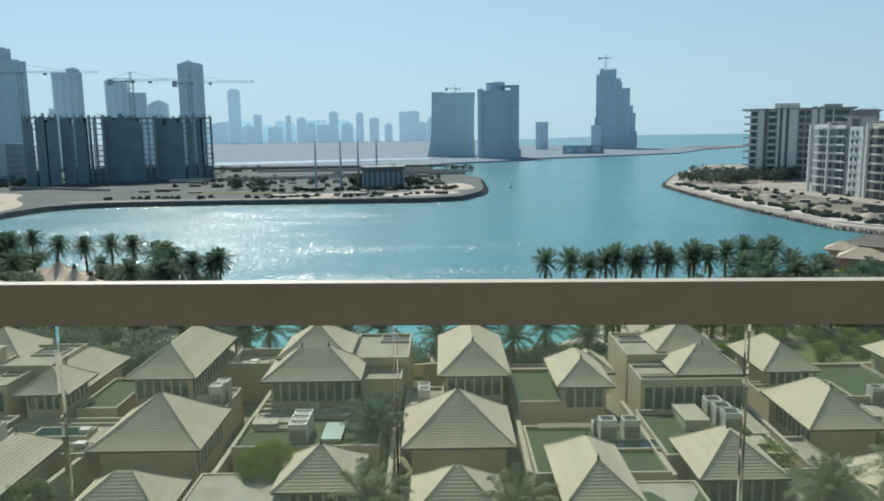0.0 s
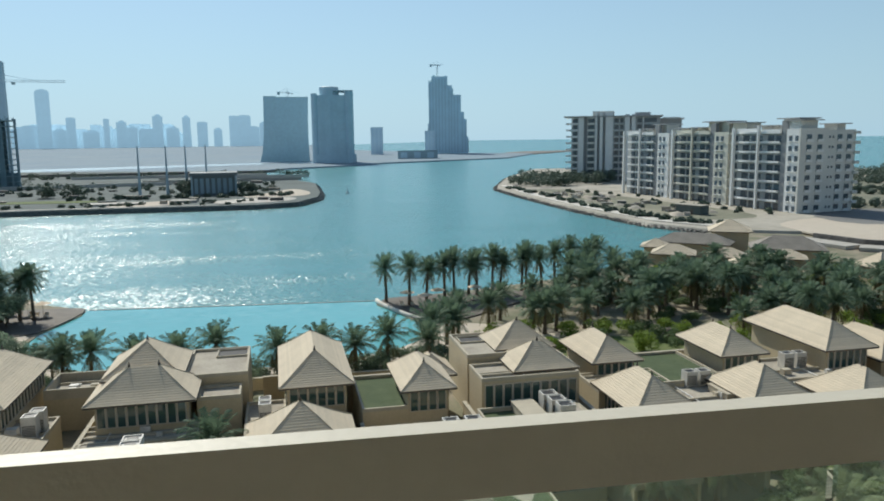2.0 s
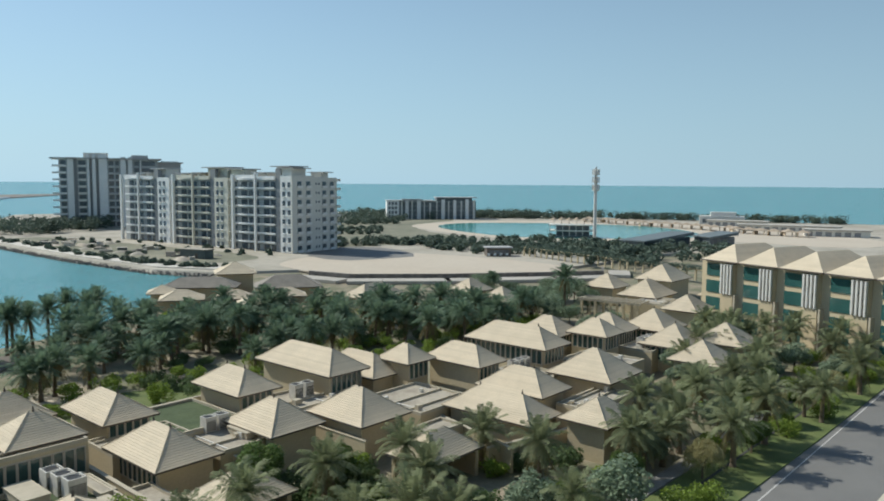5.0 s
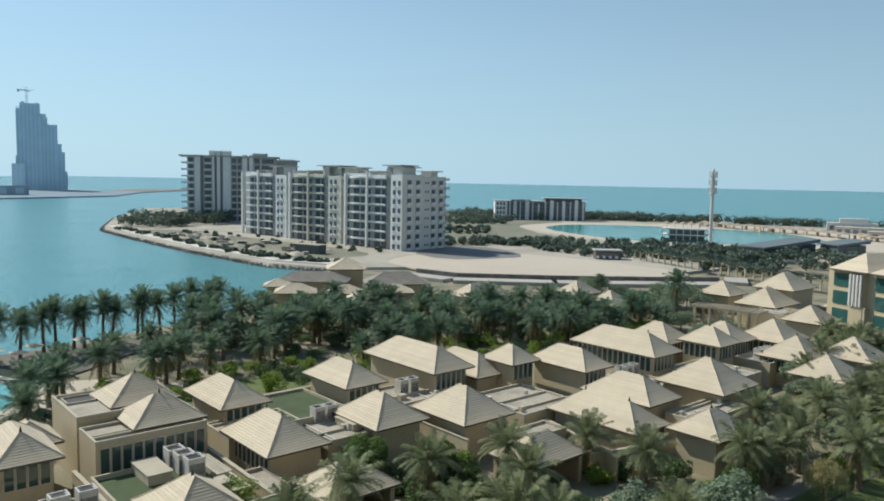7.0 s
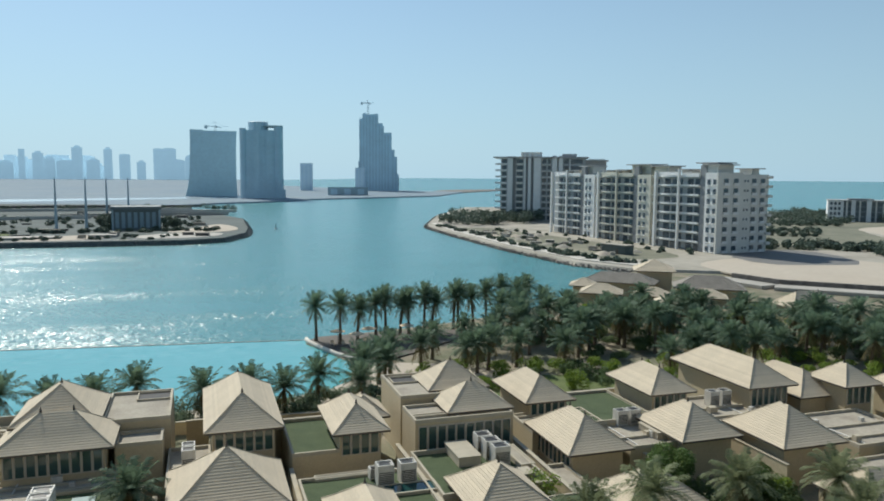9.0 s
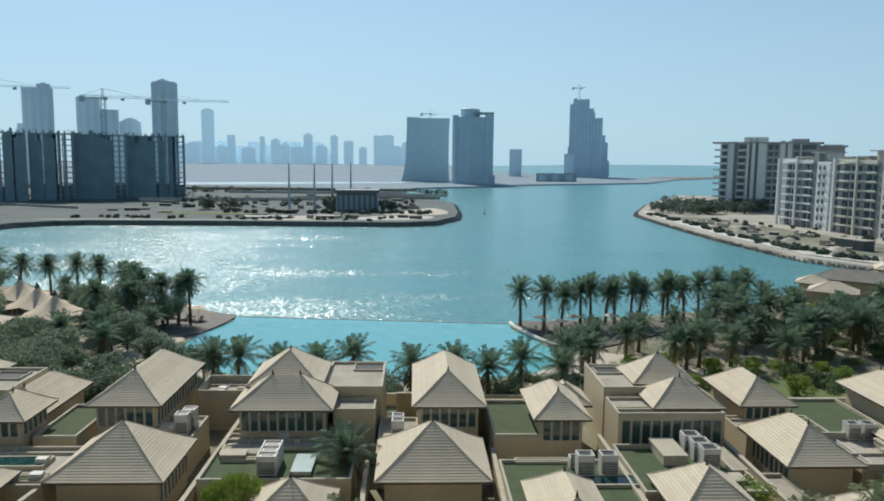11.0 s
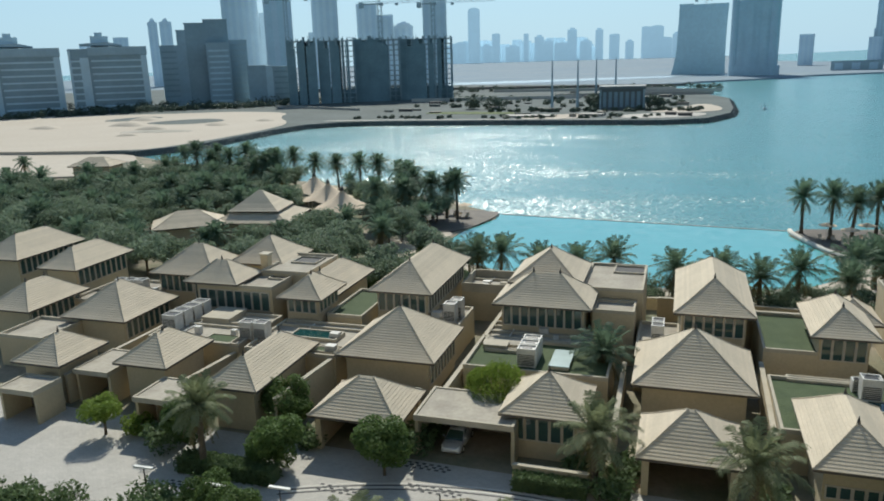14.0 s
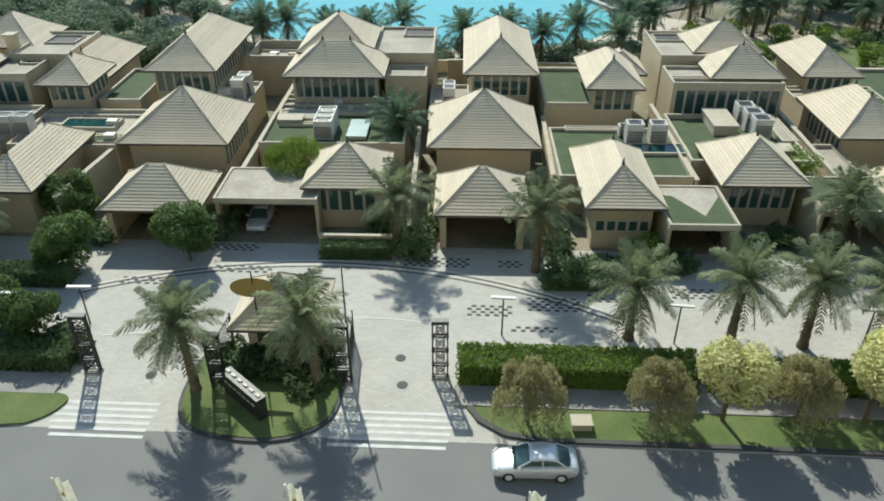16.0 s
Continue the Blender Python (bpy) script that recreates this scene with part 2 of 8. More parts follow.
LIGHTLEAF = leafy("fresh_leaf", (0.22, 0.30, 0.055), (0.14, 0.205, 0.04))
BLOSSOM = leafy("pale_blossom", (0.80, 0.76, 0.42), (0.50, 0.52, 0.18))
DRYLEAF = leafy("olive_leaf", (0.40, 0.37, 0.19), (0.32, 0.30, 0.15))
# distance haze is mixed into this leaf colour as grey-blue
FARLEAF = leafy("far_hazed_leaf", (0.115, 0.155, 0.12), (0.085, 0.115, 0.085), 0.2)
# tree green lifted towards blue: haze over the grove, put into the colour
HAZYLEAF = leafy("hazed_green_leaf", (0.235, 0.30, 0.205), (0.172, 0.228, 0.15))
STRAW = material("weathered_straw_roof", (0.42, 0.34, 0.26), 0.95, var=0.2, scale=0.4, fine=3, alt=(0.30, 0.24, 0.18))
TEALPOOL = water_material("plunge_pool_water", (0.015, 0.06, 0.058), (0.02, 0.075, 0.07), 0.06, 2.0, 0.1, 0.3)
# haze in front of the twin towers is painted into these two colours
HAZE_TOWER = material("hazed_tower_panels", (0.54, 0.69, 0.77), 0.6, var=0.08, scale=0.05, fine=0.3)
HAZE_NETTING = material("hazed_green_grey_netting", (0.52, 0.69, 0.75), 0.85, var=0.12, scale=0.05, fine=0.3, alt=(0.46, 0.62, 0.68))
CREAMCLAD = material("apartment_cream", (0.66, 0.64, 0.55), 0.85, var=0.08, scale=0.1, fine=1.0)
APTDARK = material("apartment_dark_strip", (0.28, 0.29, 0.295), 0.7, var=0.12, scale=0.15, fine=1.0)
CANVAS = material("cream_canvas", (0.66, 0.53, 0.38), 0.8, var=0.1, fine=3)
# claddings for far towers: base colours paled and blued to imitate haze
HAZE_A = material("hazed_blue_cladding", (0.66, 0.83, 0.92), 0.6, var=0.08, scale=0.05, fine=0.3)
HAZE_B = material("pale_hazed_cladding", (0.78, 0.91, 0.98), 0.6, var=0.06, scale=0.05, fine=0.3)
HAZE_C = material("hazed_slate_cladding", (0.38, 0.49, 0.54), 0.6, var=0.1, scale=0.05, fine=0.3)
HAZE_D = material("pale_hazed_panels", (0.71, 0.85, 0.94), 0.6, var=0.06, scale=0.05, fine=0.3)
# site frame and office colours are lifted and blued to carry haze
SITECONC = material("hazed_site_concrete", (0.33, 0.44, 0.485), 0.9, var=0.2, scale=0.1, fine=0.8)
SHELL = material("hazed_dark_netting", (0.215, 0.325, 0.365), 0.8, var=0.15, scale=0.1, fine=0.6)
OFFICE = material("hazed_office_cladding", (0.37, 0.495, 0.56), 0.6, var=0.12, scale=0.06, fine=0.4)
OFFICEGLASS = material("hazed_office_glazing", (0.29, 0.40, 0.455), 0.35, var=0.12, scale=0.06, fine=0.4)
DARKTILE = material("grey_roof_tile", (0.27, 0.245, 0.21), 0.85, var=0.16, scale=0.4, fine=4, bump=0.3, bump_scale=8)
ACMETAL = material("weathered_grey_metal", (0.60, 0.58, 0.53), 0.6, var=0.2, scale=1.2, fine=6)
DARKDECK = material("dark_timber_deck", (0.13, 0.11, 0.09), 0.8, var=0.25, scale=0.5, fine=5)
# far glazing, lightened in its base colour for haze
HAZE_GLASS = material("hazed_glazing", (0.56, 0.71, 0.79), 0.4, var=0.1, scale=0.05, fine=0.3)
# mast concrete, its colour paled for haze
RAWCONC = material("hazed_raw_concrete", (0.44, 0.55, 0.61), 0.9, var=0.2, scale=0.1, fine=0.8)
# far skyline: haze painted as pale blue base colour plus a faint glow
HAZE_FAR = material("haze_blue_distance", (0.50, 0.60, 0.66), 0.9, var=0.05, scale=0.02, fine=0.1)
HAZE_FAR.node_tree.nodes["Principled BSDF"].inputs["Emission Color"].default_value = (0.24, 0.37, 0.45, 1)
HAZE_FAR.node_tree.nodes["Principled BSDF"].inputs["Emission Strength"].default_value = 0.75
APTWHITE = material("apartment_white", (0.80, 0.80, 0.78), 0.7, var=0.06, scale=0.2, fine=1.5)
APTRECESS = material("apartment_blue_grey", (0.42, 0.45, 0.46), 0.8, var=0.1, scale=0.1, fine=1.0)
BEIGECLAD = material("apartment_plaster", (0.70, 0.69, 0.64), 0.85, var=0.08, scale=0.1, fine=1.0)
GREYCLAD = material("apartment_grey", (0.42, 0.42, 0.42), 0.85, var=0.1, scale=0.1, fine=1.0)
APTGLASS = material("apartment_window", (0.09, 0.12, 0.145), 0.12, var=0.25, scale=0.3, spec=0.7)
RAILPAINT = material("beige_rail_paint", (0.58, 0.54, 0.44), 0.45, var=0.05, scale=3, fine=30, bump=0.05, bump_scale=80)
BALCONYGLASS = glass_material("balustrade_glass", (0.84, 0.92, 0.85), (0.5, 0.57, 0.42), 0.05)
CARSILVER = material("silver_paint", (0.62, 0.64, 0.66), 0.25, metal=0.4, var=0.03)
RUBBER = material("tyre_rubber", (0.02, 0.02, 0.02), 0.85, var=0.1)
BANNER = leafy("white_banner_cloth", (0.86, 0.85, 0.78), (0.8, 0.79, 0.7), 0.5, 0.02)
# office bands with the same haze tint in the base colour
OFFICEBAND = material("hazed_floor_band", (0.57, 0.72, 0.79), 0.6, var=0.1, scale=0.06, fine=0.4)
DARKPANEL = material("dark_pavilion_panel", (0.15, 0.18, 0.19), 0.6, var=0.12, scale=0.1, fine=0.6)
PALELID = material("pale_rooflight_lid", (0.50, 0.60, 0.58), 0.2, var=0.1, scale=0.8)
SIGNBROWN = material("ochre_sign", (0.42, 0.27, 0.06), 0.5, var=0.1)


# ---- mesh tools ----
def boxes(*list_of):
    """Vertices and faces of axis-aligned boxes (x0, x1, y0, y1, z0, z1)."""
    V, F = [], []
    for x0, x1, y0, y1, z0, z1 in list_of:
        k = len(V)
        V += [(x0, y0, z0), (x1, y0, z0), (x1, y1, z0), (x0, y1, z0), (x0, y0, z1), (x1, y0, z1), (x1, y1, z1), (x0, y1, z1)]
        F += [(k, k + 3, k + 2, k + 1), (k + 4, k + 5, k + 6, k + 7), (k, k + 1, k + 5, k + 4), (k + 1, k + 2, k + 6, k + 5), (k + 2, k + 3, k + 7, k + 6), (k + 3, k, k + 4, k + 7)]
    return V, F


def tube(points, radii, sides=8):
    """A round tapered tube along points."""
    V, F = [], []
    for i, (p, r) in enumerate(zip(points, radii)):
        p = Vector(p)
        d = Vector(points[min(i + 1, len(points) - 1)]) - Vector(points[max(i - 1, 0)])
        q = d.to_track_quat("Z", "Y")
        for s in range(sides):
            a = 2 * math.pi * s / sides
            V.append(tuple(p + q @ Vector((r * math.cos(a), r * math.sin(a), 0))))
    for i in range(len(points) - 1):
        for s in range(sides):
            a, b = i * sides + s, i * sides + (s + 1) % sides
            F.append((a, b, b + sides, a + sides))
    F.append(tuple(range(sides))[::-1])
    F.append(tuple(range(len(V) - sides, len(V))))
    return V, F


def joined(*shapes):
    V, F = [], []
    for v, f in shapes:
        k = len(V)
        V += list(v)
        F += [tuple(i + k for i in q) for q in f]
    return V, F


def mesh(name, shape, mat, smooth=False):
    me = bpy.data.meshes.new(name)
    me.from_pydata(*[list(s) for s in (shape[0], [], shape[1])])
    me.materials.append(mat)
    if smooth:
        me.polygons.foreach_set("use_smooth", [True] * len(me.polygons))
    me.update()
    return me


def part(name, shape, mat, parent, label="", smooth=False, at=None):
    """One mesh under a thing or under a part; shape is (vertices, faces) or a ready mesh."""
    data = shape if isinstance(shape, bpy.types.Mesh) else mesh(name, shape, mat, smooth)
    ob = new(name, data)
    ob.parent = parent
    if at is not None:
        ob.matrix_basis = at
    if label:
        ob["label"] = label
    return ob


def thing(name, m, label, category, group=""):
    ob = new(name)
    ob.matrix_basis = m
    return tagged(ob, label, category, group)


def solid(name, shape, mat, label, category, kind="structure", smooth=False, m=None):
    """A piece of the setting, one mesh."""
    ob = new(name, mesh(name, shape, mat, smooth))
    if m is not None:
        ob.matrix_basis = m
    return tagged(ob, label, category, kind=kind)


def prism(outline, z0, z1, flare=0.0):
    """A slab with the given outline (counter-clockwise); its foot spreads by flare."""
    bm = bmesh.new()
    cx = sum(p[0] for p in outline) / len(outline)
    cy = sum(p[1] for p in outline) / len(outline)
    top = [bm.verts.new((x, y, z1)) for x, y in outline]
    low = []
    for i, (x, y) in enumerate(outline):
        ax, ay = outline[i - 1]
        bx, by = outline[(i + 1) % len(outline)]
        d = Vector((bx - ax, by - ay)).normalized()
        low.append(bm.verts.new((x + d.y * flare, y - d.x * flare, z0)))
    face = bm.faces.new(top)
    face.normal_update()
    for i in range(len(top)):
        bm.faces.new((top[i - 1], low[i - 1], low[i], top[i]))
    bmesh.ops.triangulate(bm, faces=[face])
    bm.normal_update()
    bm.verts.index_update()
    V, F = [tuple(v.co) for v in bm.verts], [tuple(v.index for v in f.verts) for f in bm.faces]
    bm.free()
    return V, F


def inside(x, y, poly):
    hit = False
    for i in range(len(poly)):
        (ax, ay), (bx, by) = poly[i - 1], poly[i]
        if (ay > y) != (by > y) and x < (bx - ax) * (y - ay) / (by - ay) + ax:
            hit = not hit
    return hit


def soften(outline, rounds=2):
    """Rounds the corners of an outline."""
    for _ in range(rounds):
        made = []
        for i in range(len(outline)):
            (ax, ay), (bx, by) = outline[i - 1], outline[i]
            made += [(ax * 0.75 + bx * 0.25, ay * 0.75 + by * 0.25), (ax * 0.25 + bx * 0.75, ay * 0.25 + by * 0.75)]
        outline = made
    return outline
# ---- ground and water ----
def sea_sheet():
    """One sheet of sea, finer towards its edge, where the open sea lifts a little to meet the true horizon."""
    radii, spokes = (0, 400, 1500, 3000, 3500, 4000, 4400, 4700, 4900), 96
    V, F = [(0, 0, -0.6)], []
    for r in radii[1:]:
        for k in range(spokes):
            a = 2 * math.pi * k / spokes
            far, open_sea = max(0, (r - 3000) / 1900), min(1, max(0, (math.degrees(a if a < math.pi else a - 2 * math.pi) - 4) / 8))
            V.append((r * math.sin(a), r * math.cos(a), -0.6 + 17 * far * far * open_sea))
    for k in range(spokes):
        F.append((0, 1 + (k + 1) % spokes, 1 + k))
        for j in range(len(radii) - 2):
            p, q = 1 + j * spokes, 1 + (j + 1) * spokes
            F.append((p + k, p + (k + 1) % spokes, q + (k + 1) % spokes, q + k))
    return V, F


solid("water", sea_sheet(), SEA, "wide turquoise sea inlet rippled by wind", "water", smooth=True)
RESORT = [(-420, -80), (320, -80), (320, 150), (215, 150), (160, 205), (127, 222), (96, 190), (60, 158), (40, 150), (14, 142), (12, 138), (14.5, 132), (18, 122), (16, 108), (0, 102), (-25, 102), (-44, 112), (-44, 128), (-41, 141), (-44, 147), (-62, 160), (-110, 178), (-160, 200), (-200, 218), (-420, 205)]
solid("ground", prism(RESORT, -3, 0.0, 1.0), SOIL, "garden ground of the resort, sandy soil", "ground")
PENINSULA = [(-420, 205), (-201, 219), (-191, 241), (-194, 300), (-192, 326), (-180, 340), (-163, 346), (-106, 351), (-24, 354), (-6, 364), (4, 395), (6, 430), (4, 520), (-30, 640), (-60, 760), (-600, 900), (-900, 700), (-700, 205)]
solid("ground", prism(PENINSULA, -2, 1.6, 2.2), GRAVEL, "dusty reclaimed peninsula edged with rocks", "ground")
solid("beach", prism(soften([(-430, 190), (-203, 214), (-195, 242), (-197, 300), (-205, 335), (-235, 372), (-250, 410), (-300, 418), (-330, 400), (-420, 380), (-600, 300)], 2), 0.4, 1.66), SAND, "pale sandy building plot by the water", "ground")
solid("beach", prism(soften([(-420, 140), (-230, 158), (-176, 168), (-165, 186), (-188, 206), (-203, 221), (-260, 212), (-420, 214)], 2), -0.2, 0.5), SAND, "pale sand behind the west beach", "ground")
EAST = [(127, 222), (160, 205), (215, 150), (320, 150), (320, -80), (700, -80), (640, 168), (585, 332), (480, 580), (330, 690), (215, 700), (150, 560), (119, 466), (112.5, 440), (111, 385), (112, 302), (117, 244)]
solid("ground", prism(EAST, -2, 0.9, 2.0), SANDFAR, "sandy shore land with apartment plots", "ground")
solid("scrub_land", prism(soften([(212, 268), (240, 262), (300, 250), (330, 330), (372, 376), (470, 410), (430, 470), (340, 452), (240, 320)], 2), 0.5, 0.915), SCRUB, "rough olive-brown scrub between the plots", "ground")
solid("scrub_land", prism(soften([(121, 420), (119, 300), (130, 252), (146, 244), (172, 254), (160, 330), (146, 420)], 2), 0.5, 0.915), SCRUB, "rough olive-brown planting strip along the shore", "ground")
solid("sand_lot", prism(soften([(154, 176), (198, 143), (214, 135), (232, 156), (228, 222), (200, 248), (156, 234), (150, 205)]), 0.5, 0.96), SAND, "bare pale sand lot beside the apartments", "ground")
solid("beach", prism(soften([(372, 184), (392, 152), (388, 100), (440, 88), (500, 140), (548, 240), (530, 320), (505, 300), (480, 232), (414, 168)], 1), 0.5, 0.945), SAND, "pale beach beside the lagoon huts", "ground")
solid("water", prism(soften([(352, 330), (335, 285), (330, 250), (348, 222), (378, 198), (414, 178), (480, 232), (484, 300), (425, 372), (378, 362)]), 0.5, 0.98), LAGOON, "calm turquoise lagoon among beaches", "water")
solid("beach", prism(soften([(340, 335), (321, 285), (316, 246), (338, 213), (372, 182), (412, 164), (520, 225), (520, 330), (440, 392), (366, 380)]), 0.5, 0.93), SAND, "sandy beach round the lagoon", "ground")
solid("water", prism([(-44, 112), (-25, 102), (0, 102), (16, 108), (18, 122), (14.5, 132), (12, 139), (12, 141.6), (-14.9, 144.2), (-41, 145.3), (-42, 136), (-44, 128)], -0.62, -0.12), POOL, "pale turquoise infinity pool beside the sea", "water")
solid("pool_edge", boxes((-26.5, 26.5, -0.2, 0.2, -0.7, -0.06)), KERB, "dark stone lip of the infinity pool", "pool edge", m=pose(-14.5, 143.6, 0, rz=-4))
solid("road", boxes((-300, 300, 14, 30.0, -0.05, 0.02)), ASPHALT, "grey asphalt street below the balcony", "road", m=pose(0, 0, 0, rz=1.2))
solid("pavement", boxes((-200, 30, 30.0, 50.5, -0.05, 0.03)), PAVER, "pale block paving in front of the villas", "pavement", m=pose(0, 0, 0, rz=1.2))

# ---- balcony ----
rail = thing("balcony_rail", pose(0, 0.196, 29.505), "beige painted rail on a clear glass balustrade", "railing")
part("handrail", boxes((-6, 6, 0, 0.030, 1.025, 1.1)), RAILPAINT, rail)
for k in range(-9, 9):
    pane = part("pane", boxes((k * 0.61 + 0.322, k * 0.61 + 0.926, 0.008, 0.020, 0.05, 1.03)), BALCONYGLASS, rail, "clear green-tinted glass pane")
solid("floor", boxes((-6, 6, -4.3, 0.35, 29.2, 29.505)), CONCRETE, "tiled balcony floor slab", "floor")
solid("wall_back", boxes((-40, 40, -4.6, -4.3, 0, 45)), COPING, "sand-coloured hotel wall behind the balcony", "wall")
# unseen window, ceiling and side walls, added to keep light off the rail
solid("window_1", boxes((-2.6, 2.6, -4.3, -4.26, 29.55, 32.0)), WINDOW, "unseen dark hotel window added to cut bounced light", "window")
solid("ceiling", boxes((-6, 6, -4.3, 0.3, 32.4, 32.7)), COPING, "unseen slab added over the balcony to dim the rail", "ceiling")
solid("wall_west", boxes((-6.2, -6, -4.3, 0.3, 29.2, 32.7)), COPING, "unseen side wall added to dim the rail", "wall")
solid("wall_east", boxes((6, 6.2, -4.3, 0.3, 29.2, 32.7)), COPING, "unseen side wall added to dim the rail", "wall")
# ---- villas ----
TURN = 2.5
_window = {}


def window_unit(w, h):
    """Frame and pane meshes of one tall window, shared by all windows of that size."""
    key = (round(w, 2), round(h, 2))
    if key not in _window:
        f = 0.09
        fr = boxes((-w / 2, -w / 2 + f, -0.14, 0.04, 0, h), (w / 2 - f, w / 2, -0.14, 0.04, 0, h), (-w / 2 + f, w / 2 - f, -0.10, 0.04, h - f, h), (-w / 2 + f, w / 2 - f, -0.10, 0.04, 0, f))
        _window[key] = (mesh("window", fr, FRAME), mesh("pane", boxes((-w / 2 + f, w / 2 - f, -0.05, 0.02, f, h - f)), WINDOW))
    return _window[key]


def window_row(parent, a, b, z, h, n):
    """n windows along the line a-b (local), facing to the right of a-b."""
    a, b = Vector(a), Vector(b)
    step = (b - a) / n
    ang = math.degrees(math.atan2(step.y, step.x))
    for i in range(n):
        c = a + step * (i + 0.5)
        fr, pa = window_unit(step.length * 0.96, h)
        w = part("window", fr, FRAME, parent, at=pose(c.x, c.y, z, rz=ang))
        part("pane", pa, WINDOW, w)


def hip_courses(w, d, ze, rise, n):
    """The tile courses of a hipped roof, one ring of stepped tiles after another."""
    def ring(s):
        r = min(w, d) / 2 * s
        return w / 2 - r, d / 2 - r
    rings = []
    for k in range(n):
        s0, s1 = k / n, (k + 1) / n
        ax, ay = ring(s0)
        bx, by = ring(s1)
        bell = lambda s: s - 0.05 * math.sin(math.pi * s) * (1 - s)
        z0, z1 = ze + rise * bell(s0), ze + rise * bell(s1)
        V = []
        for hx, hy, z in ((ax, ay, z0 - 0.01), (ax, ay, z0 + 0.042), (max(bx, 0.001), max(by, 0.001), z1 + 0.012)):
            V += [(-hx, -hy, z), (hx, -hy, z), (hx, hy, z), (-hx, hy, z)]
        F = []
        for i in range(4):
            j = (i + 1) % 4
            F += [(i, j, 4 + j, 4 + i), (4 + i, 4 + j, 8 + j, 8 + i)]
        rings.append((V, F))
    return rings


def hip_roof(parent, w, d, ze, rise=None, finials=True, tile=None):
    rise = rise or 0.72 * min(w, d) / 2
    roof = part("roof", boxes((-w / 2 + 0.02, w / 2 - 0.02, -d / 2 + 0.02, d / 2 - 0.02, ze - 0.2, ze - 0.01)), FASCIA, parent, "hipped roof of pale stone tiles over a dark eave")
    n = max(6, round(math.hypot(rise, min(w, d) / 2) / 0.30))
    for r in hip_courses(w, d, ze, rise, n):
        part("tile_course", r, tile or TILE, roof)
    run = min(w, d) / 2
    for sx in (-1, 1):
        for sy in (-1, 1):
            foot, head = Vector((sx * w / 2, sy * d / 2, ze + 0.05)), Vector((sx * (w / 2 - run), sy * (d / 2 - run), ze + rise + 0.04))
            part("hip_cap", tube([foot.lerp(head, u) - Vector((0, 0, rise * 0.05 * math.sin(math.pi * u) * (1 - u))) for u in (0, 0.3, 0.65, 1)], [0.045] * 4, 5), tile or TILE, roof)
    span = abs(d - w) / 2
    ends = [(0, -span), (0, span)] if d > w else [(-span, 0), (span, 0)]
    if finials:
        for x, y in (ends if span > 1.3 else [(0, 0)]):
            part("finial", tube([(x, y, ze + rise - 0.15), (x, y, ze + rise + 0.12), (x, y, ze + rise + 0.5)], [0.16, 0.11, 0.02], 6), FASCIA, roof, "dark pointed roof finial")
    return roof


def pavilion(x, y, w, d, ze, win="f", wh=2.1, inset=0.85, turn=TURN, base=0.0, rise=None, drop=0.0, label="two-storey villa pavilion, sand stucco under a hipped tile roof"):
    """A villa pavilion: walls, windows under the eaves on the sides named in win (f, l, r), hipped roof."""
    v = thing("villa_pavilion", pose(x, y, base, rz=turn), label, "villa", "villas of the resort")
    hx, hy = w / 2 - inset, d / 2 - inset
    part("wall", boxes((-hx, hx, -hy, hy, 0, ze - base - 0.2)), STUCCO, v)
    z = ze - base - wh - 0.35 - drop
    if "f" in win:
        window_row(v, (-hx + 0.15, -hy, 0), (hx - 0.15, -hy, 0), z, wh, max(3, round(2 * hx / 0.95)))
    if "r" in win:
        window_row(v, (hx, -hy + 0.2, 0), (hx, hy - 0.2, 0), z, wh, max(2, round(2 * hy / 1.0)))
    if "l" in win:
        window_row(v, (-hx, hy - 0.2, 0), (-hx, -hy + 0.2, 0), z, wh, max(2, round(2 * hy / 1.0)))
    hip_roof(v, w, d, ze - base, rise)
    return v


def carport(x, y, w, d, ze, turn=TURN):
    """An open car shelter: posts, back wall and a low hipped roof."""
    v = thing("carport", pose(x, y, 0, rz=turn), "open carport on stucco posts with a hipped tile roof", "carport", "villa carports")
    for sx in (-1, 1):
        for sy in (-1, 1):
            cx, cy = sx * (w / 2 - 0.7), sy * (d / 2 - 0.7)
            part("post", boxes((cx - 0.25, cx + 0.25, cy - 0.25, cy + 0.25, 0, ze - 0.2)), STUCCO, v)
    part("back_wall", boxes((-w / 2 + 0.96, w / 2 - 0.96, d / 2 - 0.9, d / 2 - 0.6, 0, ze - 0.21)), STUCCO, v)
    # dark sheet on the back wall stands for deep shade under the roof
    part("garage_door", boxes((-w / 2 + 1.3, w / 2 - 1.3, d / 2 - 0.98, d / 2 - 0.9, 0, ze - 0.7)), DARKDECK, v, "dark panel added for the shade inside the carport")
    for sx in (-1, 1):
        part("side_wall", boxes((sx * (w / 2 - 0.7) - 0.12, sx * (w / 2 - 0.7) + 0.12, -d / 2 + 0.96, d / 2 - 0.96, 0, ze - 0.21)), STUCCO, v)
    hip_roof(v, w, d, ze, finials=False)
    return v


